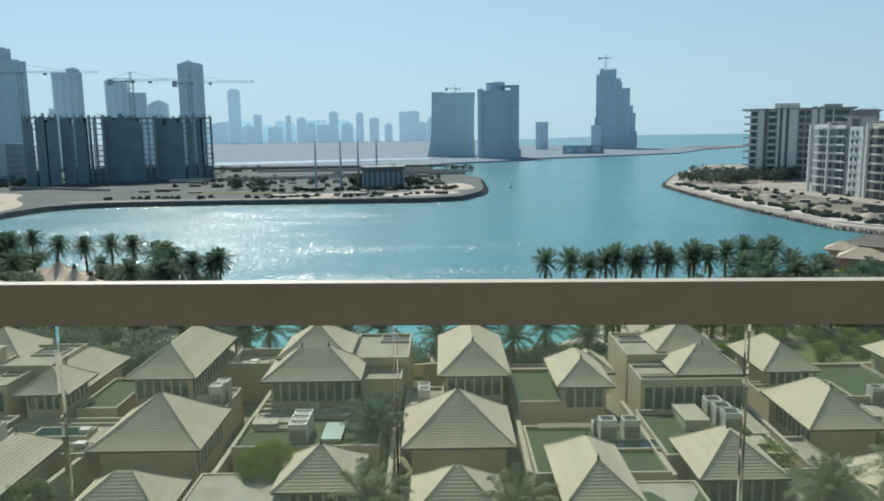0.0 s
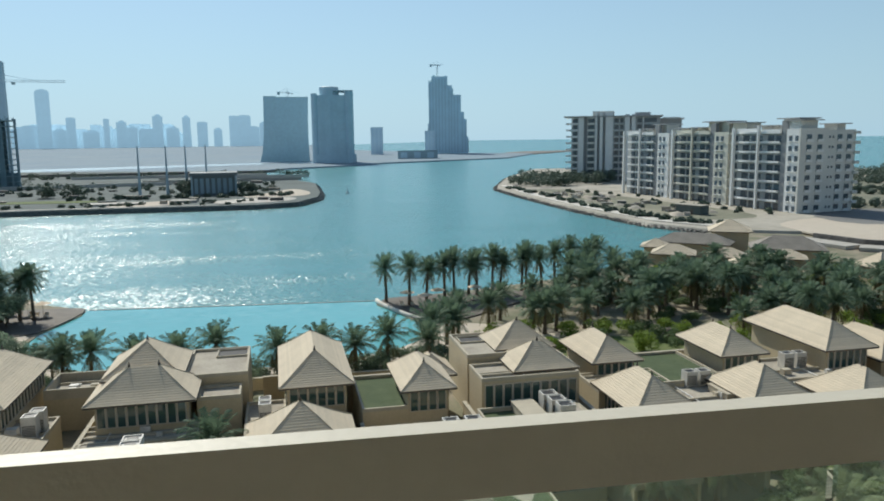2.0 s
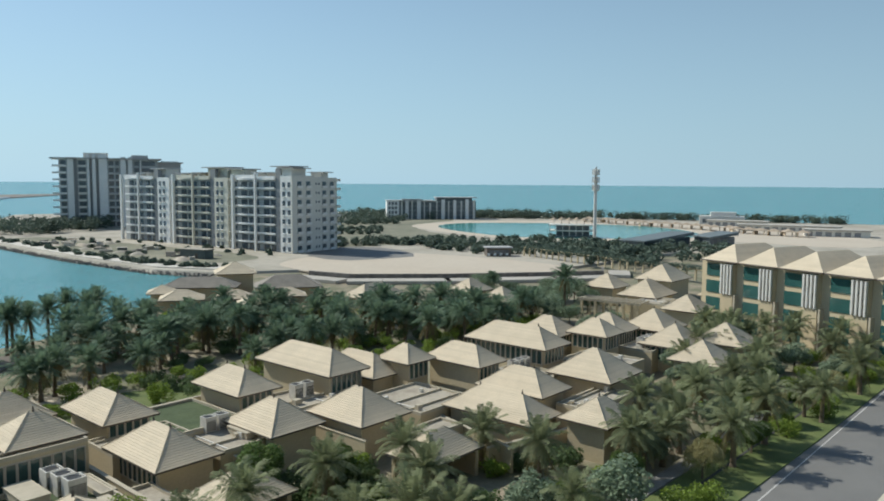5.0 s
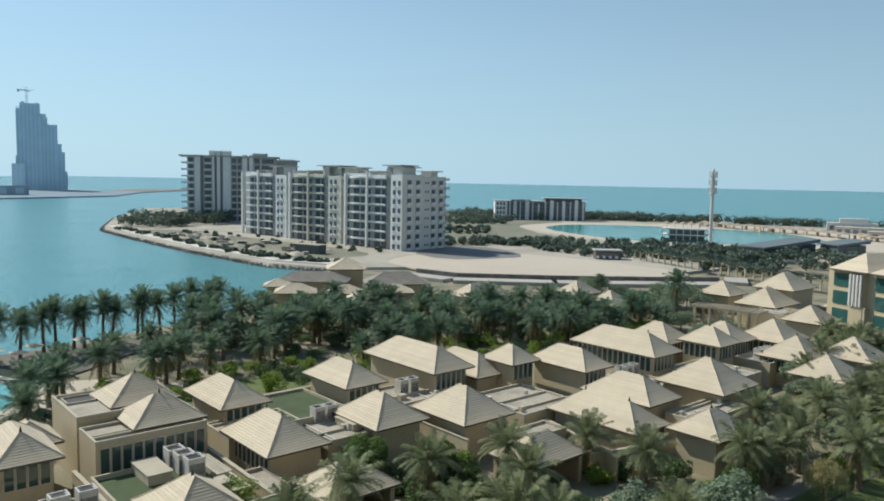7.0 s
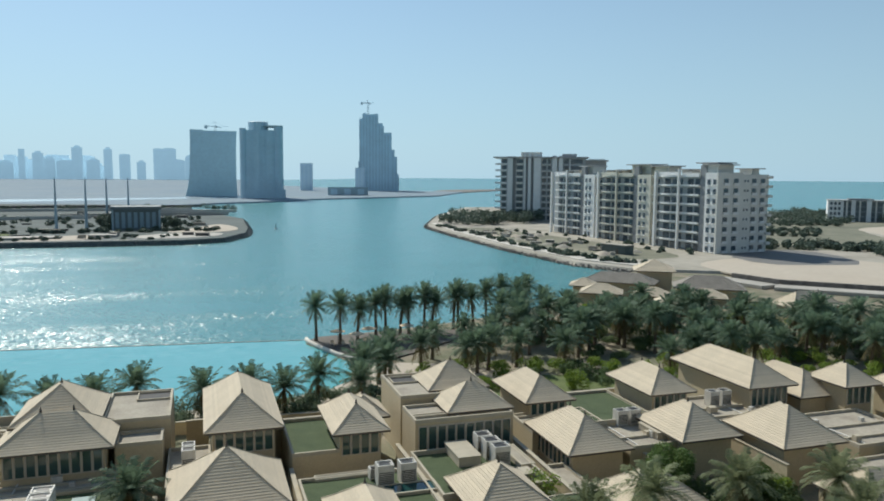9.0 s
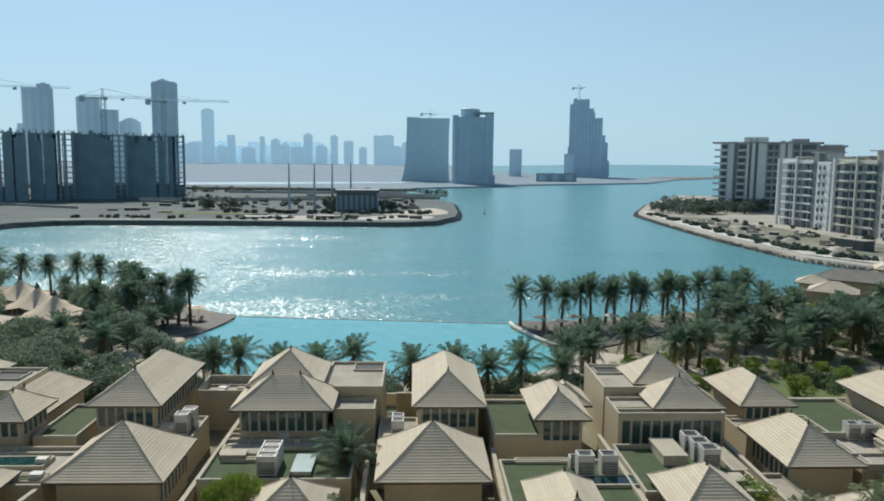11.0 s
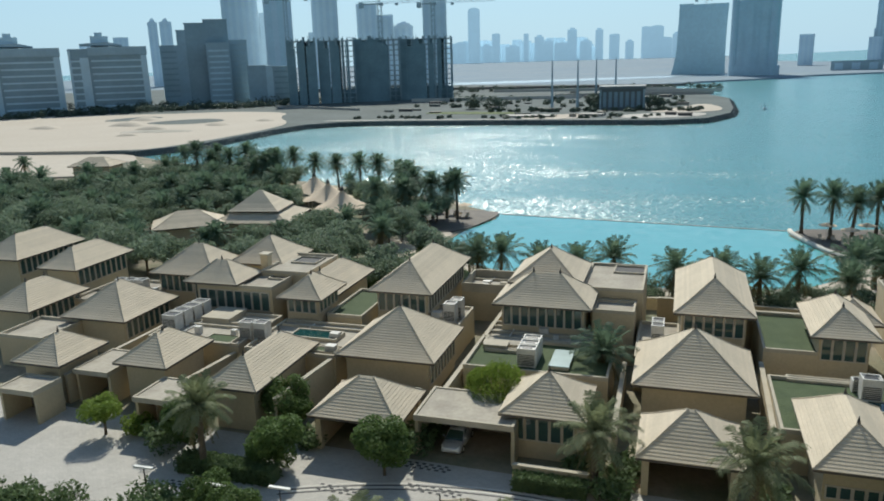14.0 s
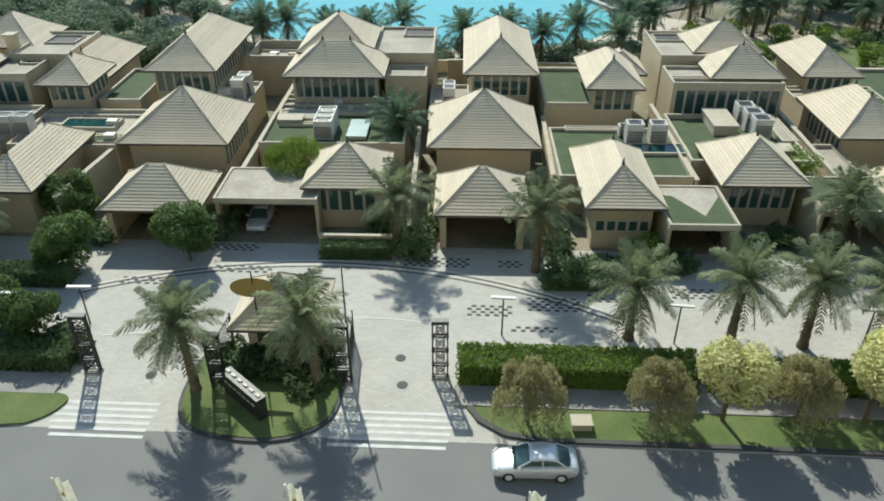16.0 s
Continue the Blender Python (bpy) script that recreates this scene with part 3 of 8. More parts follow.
def block(x, y, w, d, z, top="screed", turn=TURN, curb=0.35, base=0.0, hatch=None, label="", glazed=0, gh=2.3):
    """A flat-roofed wing with a coped parapet round its deck."""
    words = {"turf": "flat-roofed stucco wing with artificial turf on its deck", "screed": "flat-roofed sand stucco wing with a low parapet"}[top]
    v = thing("villa_wing", pose(x, y, base, rz=turn), label or words, "villa wing", "villas of the resort")
    z -= base
    part("wall", boxes((-w / 2, w / 2, -d / 2, d / 2, 0, z - 0.02)), STUCCO, v)
    part("deck", boxes((-w / 2 + 0.2, w / 2 - 0.2, -d / 2 + 0.2, d / 2 - 0.2, z - 0.02, z + 0.04)), TURF if top == "turf" else DECK, v, "green turf deck" if top == "turf" else "pale screed deck")
    t = 0.22
    for b in ((-w / 2, w / 2, -d / 2, -d / 2 + t), (-w / 2, w / 2, d / 2 - t, d / 2), (-w / 2, -w / 2 + t, -d / 2 + t, d / 2 - t), (w / 2 - t, w / 2, -d / 2 + t, d / 2 - t)):
        part("parapet", boxes((*b, z - 0.02, z + curb)), COPING, v)
    if top == "screed" and w * d > 45 and not hatch:
        rk = random.Random(int(x * 13 + y * 7))
        for k in range(2):
            yy = rk.uniform(-d / 2 + 1, d / 2 - 1)
            part("deck_kerb", boxes((-w / 2 + 0.25, w / 2 - 0.25, yy, yy + 0.22, z + 0.04, z + 0.3)), COPING, v)
        for k in range(3):
            vx, vy, vs = rk.uniform(-w / 2 + 1, w / 2 - 1.2), rk.uniform(-d / 2 + 1, d / 2 - 1.2), rk.uniform(0.5, 1.1)
            part("deck_vent", boxes((vx, vx + vs, vy, vy + vs * 0.8, z + 0.04, z + rk.uniform(0.4, 0.9))), (ACMETAL, COPING)[k % 2], v)
        vx = rk.uniform(-w / 2 + 1, w / 2 - 1)
        part("pipe", tube([(vx, -d / 2 + 0.4, z + 0.16), (vx, d / 2 - 0.4, z + 0.16)], [0.07, 0.07], 6), METALWHITE, v)
    if glazed:
        window_row(v, (-w / 2 + 0.3, -d / 2, 0), (w / 2 - 0.3, -d / 2, 0), z - gh - 0.35, gh, glazed)
    if hatch:
        hx, hy, hw, hd = hatch[0], hatch[1], hatch[2] * 1.25, hatch[3] * 1.35
        part("skylight", joined(boxes((hx - hw / 2, hx + hw / 2, hy - hd / 2, hy - hd / 2 + 0.14, z, z + 0.26), (hx - hw / 2, hx + hw / 2, hy + hd / 2 - 0.14, hy + hd / 2, z, z + 0.26), (hx - hw / 2, hx - hw / 2 + 0.14, hy - hd / 2, hy + hd / 2, z, z + 0.26), (hx + hw / 2 - 0.14, hx + hw / 2, hy - hd / 2, hy + hd / 2, z, z + 0.26))), COPING, v)
        # black sheet just above the deck imitates the shade of a deep well
        part("skylight_pane", boxes((hx - hw / 2 + 0.2, hx + hw / 2 - 0.14, hy - hd / 2 + 0.14, hy + hd / 2 - 0.14, z + 0.04, z + 0.07)), DARKKERB, v, "flat dark sheet for the shade down a roof well")
    return v


def garden_wall(x0, y0, x1, y1, h=2.6, t=0.3):
    a = math.degrees(math.atan2(y1 - y0, x1 - x0))
    n = math.hypot(x1 - x0, y1 - y0)
    v = thing("garden_wall", pose(x0, y0, 0, rz=a), "sand stucco garden wall with a pale coping", "wall", "villa garden walls")
    part("wall", boxes((0, n, -t / 2, t / 2, 0, h - 0.1)), STUCCO, v)
    part("coping", boxes((-0.05, n + 0.05, -t / 2 - 0.06, t / 2 + 0.06, h - 0.1, h)), COPING, v)
    return v


def ac_units(x, y, z, n, turn=TURN, along=(0, 1.15), size=(1.0, 1.0, 1.5)):
    """A row of rooftop cooling units, each a thing of its own."""
    w, d, h = size
    for i in range(n):
        c, s = math.cos(radians(turn)), math.sin(radians(turn))
        dx, dy = along[0] * i, along[1] * i
        v = thing("cooling_unit", pose(x + c * dx - s * dy, y + s * dx + c * dy, z, rz=turn), "off-white rooftop cooling unit with a dark fan on top", "air conditioner", "rooftop cooling units")
        part("casing", boxes((-w / 2, w / 2, -d / 2, d / 2, 0.1, h), (-w / 2, -w / 2 + 0.1, -d / 2, d / 2, 0, 0.1), (w / 2 - 0.1, w / 2, -d / 2, d / 2, 0, 0.1)), ACMETAL, v)
        part("top_rim", boxes((-w / 2, w / 2, -d / 2, -d / 2 + 0.12, h, h + 0.14), (-w / 2, w / 2, d / 2 - 0.12, d / 2, h, h + 0.14), (-w / 2, -w / 2 + 0.12, -d / 2 + 0.12, d / 2 - 0.12, h, h + 0.14), (w / 2 - 0.12, w / 2, -d / 2 + 0.12, d / 2 - 0.12, h, h + 0.14)), ACMETAL, v)
        part("fan_guard", tube([(0, 0, h), (0, 0, h + 0.05)], [min(w, d) * 0.42, min(w, d) * 0.42], 14), DARKMETAL, v, "dark round fan guard")
        part("louvre", boxes(*[(-w / 2 + 0.08, w / 2 - 0.08, -d / 2 - 0.02, -d / 2, 0.25 + k * 0.16, 0.33 + k * 0.16) for k in range(7)]), DARKMETAL, v)


# front rows, from the west to the east
pavilion(-32.5, 80.0, 7.6, 16.0, 6.4, "fr")
pavilion(-28.6, 64.2, 10.0, 10.0, 4.2, "r", wh=2.4)
carport(-26.7, 52.4, 8.0, 6.8, 3.2)
pavilion(-16.4, 75.0, 10.2, 7.4, 6.4, "f")
pavilion(-17.2, 81.0, 8.0, 9.5, 7.3, "")
block(-10.2, 82.8, 6.4, 10.0, 6.6, hatch=(1.3, 3.2, 2.8, 2.2))
pavilion(-12.0, 55.7, 6.9, 6.9, 4.0, "f")
pavilion(0.0, 81.0, 7.6, 15.9, 6.4, "f")
pavilion(-1.2, 65.2, 10.0, 10.0, 4.2, "", wh=2.4)
carport(-1.0, 53.5, 7.4, 7.0, 3.2)
carport(34.8, 57.2, 8.0, 6.4, 3.2)
carport(55.0, 52.4, 8.6, 6.2, 3.2)
pavilion(11.2, 75.7, 5.8, 9.8, 6.0, "f")
pavilion(9.7, 55.9, 6.2, 10.9, 4.0, "f", wh=1.0, drop=1.1)
pavilion(24.4, 76.8, 7.5, 6.6, 6.4, "f")
pavilion(21.3, 59.0, 7.2, 8.2, 4.0, "f")
pavilion(34.0, 82.5, 6.4, 10.4, 5.5, "f")
pavilion(33.9, 69.9, 7.4, 10.6, 4.2, "l")
pavilion(-38.8, 55.4, 5.6, 11.9, 4.2, "")
pavilion(-49.9, 55.2, 6.0, 7.7, 4.2, "")
pavilion(-60.0, 52.2, 5.8, 6.7, 4.2, "")
pavilion(-64.6, 65.4, 8.8, 9.6, 4.2, "r")
pavilion(-76.4, 64.5, 6.8, 9.6, 4.5, "r")
pavilion(-80.4, 76.5, 6.4, 11.1, 6.0, "r")
pavilion(-55.4, 72.7, 7.3, 6.0, 6.4, "f")
pavilion(-42.7, 71.6, 5.5, 6.8, 6.0, "fr", wh=1.5)
pavilion(46.5, 69.1, 7.5, 8.9, 4.4, "")
pavilion(55.5, 65.2, 8.2, 9.4, 4.4, "")
pavilion(48.6, 80.3, 6.4, 10.1, 6.0, "f")
pavilion(60.9, 81.5, 7.2, 15.7, 6.4, "f")
pavilion(72.0, 74.5, 5.8, 6.4, 6.4, "f")
pavilion(78.8, 69.6, 6.4, 10.6, 6.0, "f")
pavilion(92.7, 70.9, 7.4, 15.5, 6.4, "fl")
pavilion(107.1, 65.5, 6.6, 7.7, 6.4, "fl")
pavilion(90.9, 55.6, 9.6, 10.2, 4.4, "")
pavilion(77.8, 58.3, 7.2, 10.6, 4.4, "")
pavilion(73.6, 44.3, 7.6, 6.4, 4.4, "")
pavilion(24.0, 83.7, 7.4, 7.0, 6.9, "")
pavilion(13.0, 80.5, 5.0, 6.0, 5.2, "")
pavilion(68.5, 80.0, 7.0, 12.0, 4.6, "")
pavilion(105.5, 74.0, 7.6, 9.0, 5.6, "f")
pavilion(115.8, 68.4, 8.0, 8.6, 5.4, "f")
pavilion(69.0, 55.0, 6.8, 13.0, 3.9, "")
pavilion(117.5, 56.5, 9.5, 9.0, 4.4, "l")
pavilion(110.5, 48.5, 8.5, 8.0, 4.2, "")
pavilion(125.8, 64.7, 9.5, 9.0, 5.0, "l")
pavilion(122.5, 50.0, 8.5, 8.5, 5.0, "")
pavilion(146.5, 68.0, 9.0, 8.0, 5.4, "")
pavilion(165.5, 87.0, 12.5, 10.0, 4.4, "")
pavilion(192.5, 96.5, 14.0, 11.0, 5.0, "")
pavilion(170.0, 101.0, 9.0, 9.0, 4.6, "")
pavilion(172.5, 72.0, 9.0, 8.0, 5.0, "")
pavilion(139.0, 121.0, 9.0, 8.0, 4.6, "")
pavilion(134.0, 107.0, 8.0, 8.0, 4.4, "")
pavilion(120.5, 136.0, 14.0, 8.0, 3.6, "")
pavilion(-62.4, 77.6, 9.6, 8.6, 5.9, "f")
pavilion(-55.2, 83.0, 8.0, 8.4, 6.3, "")
block(-48.9, 79.8, 6.2, 8.6, 6.4, hatch=(0.2, 1.6, 2.8, 2.2))
pavilion(-44.5, 79.5, 6.4, 12.5, 4.6, "")
pavilion(-93.5, 79.5, 7.5, 13.0, 6.0, "r")
# lower wings, decks and flat roofs
block(-9.4, 75.6, 4.2, 3.6, 5.5)
block(7.0, 76.8, 5.0, 10.6, 3.9, "turf")
block(10.6, 61.8, 11.0, 10.2, 3.3, "turf")
block(-14.9, 65.4, 13.2, 7.4, 3.3, "turf")
block(-16.3, 71.6, 10.6, 4.6, 3.3, "screed")
block(20.4, 83.2, 7.4, 9.2, 6.7, "screed", hatch=(-1.6, 2.4, 2.4, 2.0))
block(22.4, 75.2, 10.8, 5.2, 5.9, "screed", glazed=10, gh=2.6)
block(21.6, 65.4, 10.4, 10.6, 3.3, "turf", curb=0.5)
block(-38.3, 75.0, 4.2, 9.6, 3.6, "turf")
block(-39.0, 64.0, 10.0, 8.6, 3.3, "screed")
block(-50.5, 64.2, 11.0, 9.0, 3.3, "screed")
block(-52.6, 73.6, 10.0, 6.4, 5.9, "screed", hatch=(3.6, 1.6, 2.0, 1.6), glazed=8)
block(-70.0, 72.0, 9.0, 9.0, 3.4, "screed")
block(-69.5, 58.5, 6.0, 6.0, 3.3, "screed")
block(-28.5, 73.5, 6.6, 8.0, 3.2, "screed")
block(-25.0, 86.0, 7.4, 6.2, 3.6, "screed", curb=1.1)
block(-4.8, 73.0, 4.0, 10.0, 3.2, "screed")
block(34.5, 76.0, 9.0, 6.0, 3.6, "screed")
block(41.2, 79.0, 8.2, 11.0, 3.8, "turf")
block(41.0, 71.5, 6.0, 10.0, 3.4, "screed")
block(55.4, 75.0, 9.0, 9.6, 3.6, "screed")
block(66.0, 66.0, 10.0, 10.0, 3.5, "screed")
block(84.0, 63.5, 10.0, 9.0, 3.5, "screed")
block(100.0, 60.0, 9.0, 10.0, 3.6, "screed")
block(115.0, 60.5, 8.0, 6.0, 3.4, "screed")
block(29.9, 62.0, 2.6, 9.0, 2.4, "screed")
block(60.0, 57.6, 6.6, 3.4, 2.9, "screed")
block(83.0, 50.5, 11.0, 5.0, 3.0, "screed")
block(158.0, 80.0, 10.0, 9.0, 4.0, "screed")


def flat_carport(x, y, w, d, z, top, turn=TURN):
    """An open car shelter under a flat slab."""
    v = thing("flat_carport", pose(x, y, 0, rz=turn), "open carport under a flat slab roof", "carport", "villa carports")
    part("slab", boxes((-w / 2, w / 2, -d / 2, d / 2, z - 0.35, z)), COPING, v)
    part("deck", boxes((-w / 2 + 0.25, w / 2 - 0.25, -d / 2 + 0.25, d / 2 - 0.25, z, z + 0.05)), TURF if top == "turf" else DECK, v)
    part("curb", boxes((-w / 2, w / 2, -d / 2, -d / 2 + 0.2, z, z + 0.14), (-w / 2, w / 2, d / 2 - 0.2, d / 2, z, z + 0.14), (-w / 2, -w / 2 + 0.2, -d / 2 + 0.2, d / 2 - 0.2, z, z + 0.14), (w / 2 - 0.2, w / 2, -d / 2 + 0.2, d / 2 - 0.2, z, z + 0.14)), COPING, v)
    for sx in (-1, 1):
        part("side_wall", boxes((sx * (w / 2 - 0.15) - 0.14, sx * (w / 2 - 0.15) + 0.14, -d / 2 + 0.3, d / 2 - 0.02, 0, z - 0.36)), STUCCO, v)
    part("back_wall", boxes((-w / 2 + 0.3, w / 2 - 0.3, d / 2 - 0.3, d / 2 - 0.05, 0, z - 0.36)), STUCCO, v)
    # added dark sheet imitates the shade below the slab
    part("garage_door", boxes((-w / 2 + 0.5, w / 2 - 0.5, d / 2 - 0.38, d / 2 - 0.3, 0, z - 0.8)), DARKDECK, v, "dark panel added for the shade inside the carport")
    return v


flat_carport(-18.0, 53.8, 8.2, 5.6, 3.4, "screed")
flat_carport(-55.0, 53.2, 4.0, 5.4, 3.3, "screed")
flat_carport(-58.6, 47.0, 4.2, 3.4, 3.2, "screed")
flat_carport(-44.6, 49.4, 4.6, 4.4, 3.3, "screed")
lit = flat_carport(15.4, 52.4, 5.2, 6.4, 3.4, "turf")
part("screed_patch", prism([(-2.2, 1.6), (-1.4, 1.5), (0.4, -1.7), (2.2, 1.4), (2.3, 2.9), (-2.2, 2.9)], 3.45, 3.456), DECK, lit, "pale pointed patch of bare screed")
flat_carport(28.0, 55.5, 6.0, 6.0, 3.2, "turf")
def deck_patch(x, y, w, d, z, mat, label, category, rim=0.16, high=0.3):
    """A low-rimmed bed or basin sunk in a roof deck."""
    v = thing(category.replace(" ", "_"), pose(x, y, z, rz=TURN), label, category, "deck beds and basins")
    part("rim", boxes((-w / 2, w / 2, -d / 2, -d / 2 + rim, 0, high), (-w / 2, w / 2, d / 2 - rim, d / 2, 0, high), (-w / 2, -w / 2 + rim, -d / 2 + rim, d / 2 - rim, 0, high), (w / 2 - rim, w / 2, -d / 2 + rim, d / 2 - rim, 0, high)), COPING, v)
    part("fill", boxes((-w / 2 + rim, w / 2 - rim, -d / 2 + rim, d / 2 - rim, 0, high - 0.08)), mat, v)
    return v


deck_patch(-38.4, 64.6, 5.4, 2.4, 3.34, TEALPOOL, "narrow dark teal plunge pool on a roof deck", "plunge pool", 0.2, 0.4)
deck_patch(-37.6, 61.2, 6.6, 1.4, 3.34, TURF, "narrow strip of turf behind a low coping", "turf bed")
deck_patch(-47.6, 60.9, 3.4, 2.4, 3.34, TURF, "square of artificial turf on a roof deck", "turf bed")
deck_patch(-19.0, 68.0, 4.2, 2.2, 3.34, DECK, "pale rimmed screed bed on a roof deck", "screed bed", 0.2, 0.45)
deck_patch(-18.0, 66.2, 5.0, 0.7, 3.34, COPING, "raised pale kerb across a roof deck", "deck kerb", 0.2, 0.3)
deck_patch(14.4, 62.6, 5.0, 2.2, 3.34, TEALPOOL, "dark teal basin on a roof deck", "plunge pool", 0.2, 0.3)
deck_patch(26.2, 67.2, 1.5, 5.4, 3.34, DECK, "narrow pale terrace beside the cooling units", "screed bed", 0.2, 0.5)
deck_patch(26.3, 62.4, 1.6, 3.0, 3.34, TURF, "narrow strip of turf behind a low coping", "turf bed")
deck_patch(9.0, 66.9, 5.2, 1.0, 3.34, DECK, "pale strip along the back of a roof deck", "screed bed", 0.15, 0.25)
chimney = thing("roof_vent", pose(-52.4, 77.4, 5.9, rz=TURN), "square stucco roof vent with a flat cap", "roof vent")
part("shaft", boxes((-0.5, 0.5, -0.5, 0.5, 0, 2.2)), STUCCO, chimney)
part("cap", boxes((-0.65, 0.65, -0.65, 0.65, 2.2, 2.4)), COPING, chimney)
# cooling units and roof clutter
ac_units(-15.7, 63.4, 3.35, 3, along=(0, 1.35), size=(1.7, 1.2, 1.7))
ac_units(12.4, 64.4, 3.35, 2, along=(2.1, 0), size=(1.5, 1.3, 1.8))
ac_units(24.2, 66.6, 3.35, 3, along=(-0.25, 1.7), size=(1.6, 1.5, 1.7))
ac_units(-26.6, 73.2, 3.25, 2, along=(0.3, 1.5), size=(1.3, 1.3, 2.0))
ac_units(-4.8, 72.2, 3.25, 2, along=(0, 1.4), size=(1.2, 1.2, 2.0))
ac_units(-55.0, 62.6, 3.35, 4, along=(0.1, 1.6), size=(1.7, 1.4, 1.6))
ac_units(-45.2, 62.4, 3.35, 2, along=(1.6, 0.1), size=(1.4, 1.3, 1.8))
ac_units(11.7, 65.9, 3.35, 1, size=(0.9, 0.9, 0.9))
ac_units(-70.5, 72.0, 3.45, 3, along=(1.4, 0.2), size=(1.2, 1.2, 1.6))
ac_units(41.0, 73.6, 3.45, 2, along=(1.6, 0), size=(1.3, 1.2, 1.6))
ac_units(55.0, 76.8, 3.65, 2, along=(1.7, 0), size=(1.3, 1.2, 1.7))
ac_units(85.0, 65.6, 3.55, 3, along=(1.5, 0), size=(1.2, 1.2, 1.6))
ac_units(113.6, 60.6, 3.45, 3, along=(1.6, 0), size=(1.2, 1.2, 1.6))
for x, y, z, w, d, h in ((21.0, 68.6, 3.35, 2.2, 4.4, 0.9), (-12.8, 65.1, 3.35, 1.7, 3.9, 0.3), (24.6, 62.8, 3.35, 2.6, 1.6, 0.5), (-51.5, 67.0, 3.35, 3.4, 3.6, 0.6), (-19.6, 66.8, 3.35, 2.2, 1.4, 0.5), (43.5, 70.0, 3.45, 2.4, 3.6, 0.7)):
    hb = thing("roof_hatch", pose(x, y, z, rz=TURN), "pale raised rooflight box on a deck", "rooflight", "deck rooflights")
    part("curb", boxes((-w / 2, w / 2, -d / 2, d / 2, 0, h)), COPING, hb)
    part("lid", boxes((-w / 2 - 0.08, w / 2 + 0.08, -d / 2 - 0.08, d / 2 + 0.08, h, h + 0.1)), COPING if x != -12.8 else PALELID, hb)
for x, y in ((33.0, 74.0), (42.0, 74.5)):
    pp_ = thing("pipe_run", pose(x, y, 3.35, rz=TURN), "thin pale pipes across a flat roof", "pipes", "roof pipes")
    part("pipe", tube([(-2.2, 0, 0.15), (2.2, 0, 0.15)], [0.06, 0.06], 6), METALWHITE, pp_)
    part("pipe", tube([(-2.2, 0.3, 0.15), (1.4, 0.3, 0.15), (1.4, 2.0, 0.15)], [0.06, 0.06, 0.06], 6), METALWHITE, pp_)
# walls between the plots
for x0, y0, x1, y1, h in ((-21.6, 56.5, -22.6, 90, 3.0), (-6.6, 54.0, -7.4, 68, 2.8), (5.0, 56.0, 4.6, 71, 3.0), (16.6, 57.0, 15.6, 74, 3.4), (28.6, 57.0, 28.0, 80, 3.2), (-34.6, 50.5, -33.8, 68, 3.4), (-31.6, 57.0, -24.0, 57.4, 2.6), (-37.0, 88.5, -22.5, 89.2, 2.8), (-6.0, 88.2, -3.6, 88.4, 3.0), (3.6, 82.0, 9.6, 82.3, 4.3), (40.0, 62.0, 39.2, 80, 3.0), (52.0, 60.0, 51.4, 74, 3.0), (64.4, 48.6, 84, 47.6, 2.2), (60.6, 50.0, 72.5, 47.2, 2.6), (-57.4, 50.0, -57.8, 70, 3.0), (-46.0, 49.0, -45.2, 60, 2.8), (29.0, 90.0, 60.0, 91.5, 2.2), (-22.0, 92.5, 29.0, 92.0, 1.6)):
    garden_wall(x0, y0, x1, y1, h)


# waterfront pavilions beyond the gardens
def gathering_hall(x, y, w, d, ze, turn, label, tiers=1, tile=None):
    v = thing("pavilion", pose(x, y, 0, rz=turn), label, "pavilion", "garden pavilions")
    part("wall", boxes((-w / 2 + 1, w / 2 - 1, -d / 2 + 1, d / 2 - 1, 0, ze - 0.2)), STUCCO, v)
    hip_roof(v, w, d, ze, rise=0.5 * min(w, d) / 2, finials=False, tile=tile)
    if tiers == 2:
        zu = ze + min(w, d) * 0.085 + 0.45
        part("clerestory", boxes((-w * 0.28, w * 0.28, -d * 0.28, d * 0.28, ze + 0.6, zu)), FASCIA, v)
        ro = part("roof", boxes((-w * 0.325, w * 0.325, -d * 0.325, d * 0.325, zu, zu + 0.1)), FASCIA, v)
        for r in hip_courses(w * 0.66, d * 0.66, zu + 0.1, 0.72 * min(w, d) * 0.33, 10):
            part("tile_course", r, TILE, ro)
    return v


gathering_hall(-89.0, 108.5, 12.5, 9.0, 3.8, 38, "low garden pavilion under a pale hipped roof")
gathering_hall(-79.5, 117.5, 14.5, 13.5, 3.6, 12, "two-tiered garden pavilion with a pale tile roof", 2)
gathering_hall(-166.0, 166.5, 13.0, 9.0, 4.7, 12, "small brown-roofed beach pavilion")
gathering_hall(109.5, 180.5, 11.0, 11.0, 6.2, -28, "waterfront pavilion with a tall pyramid roof")
gathering_hall(113.0, 161.0, 17.0, 11.0, 4.2, -30, "long grey-roofed waterfront hall", tile=DARKTILE)
gathering_hall(97.5, 177.0, 19.0, 9.0, 3.9, -40, "low grey waterfront restaurant roof", tile=DARKTILE)
gathering_hall(83.5, 160.5, 10.0, 8.0, 4.0, -30, "pale-roofed waterfront restaurant pavilion")
gathering_hall(84.0, 171.0, 7.0, 7.0, 4.2, -30, "pale-roofed waterfront restaurant pavilion")
gathering_hall(93.0, 153.5, 9.0, 7.0, 4.0, -30, "pale-roofed waterfront restaurant pavilion")
gathering_hall(94.5, 144.0, 12.0, 7.0, 3.6, -32, "pale-roofed waterfront restaurant pavilion")
gathering_hall(104.0, 148.5, 9.0, 7.0, 4.0, -32, "pale-roofed waterfront restaurant pavilion")
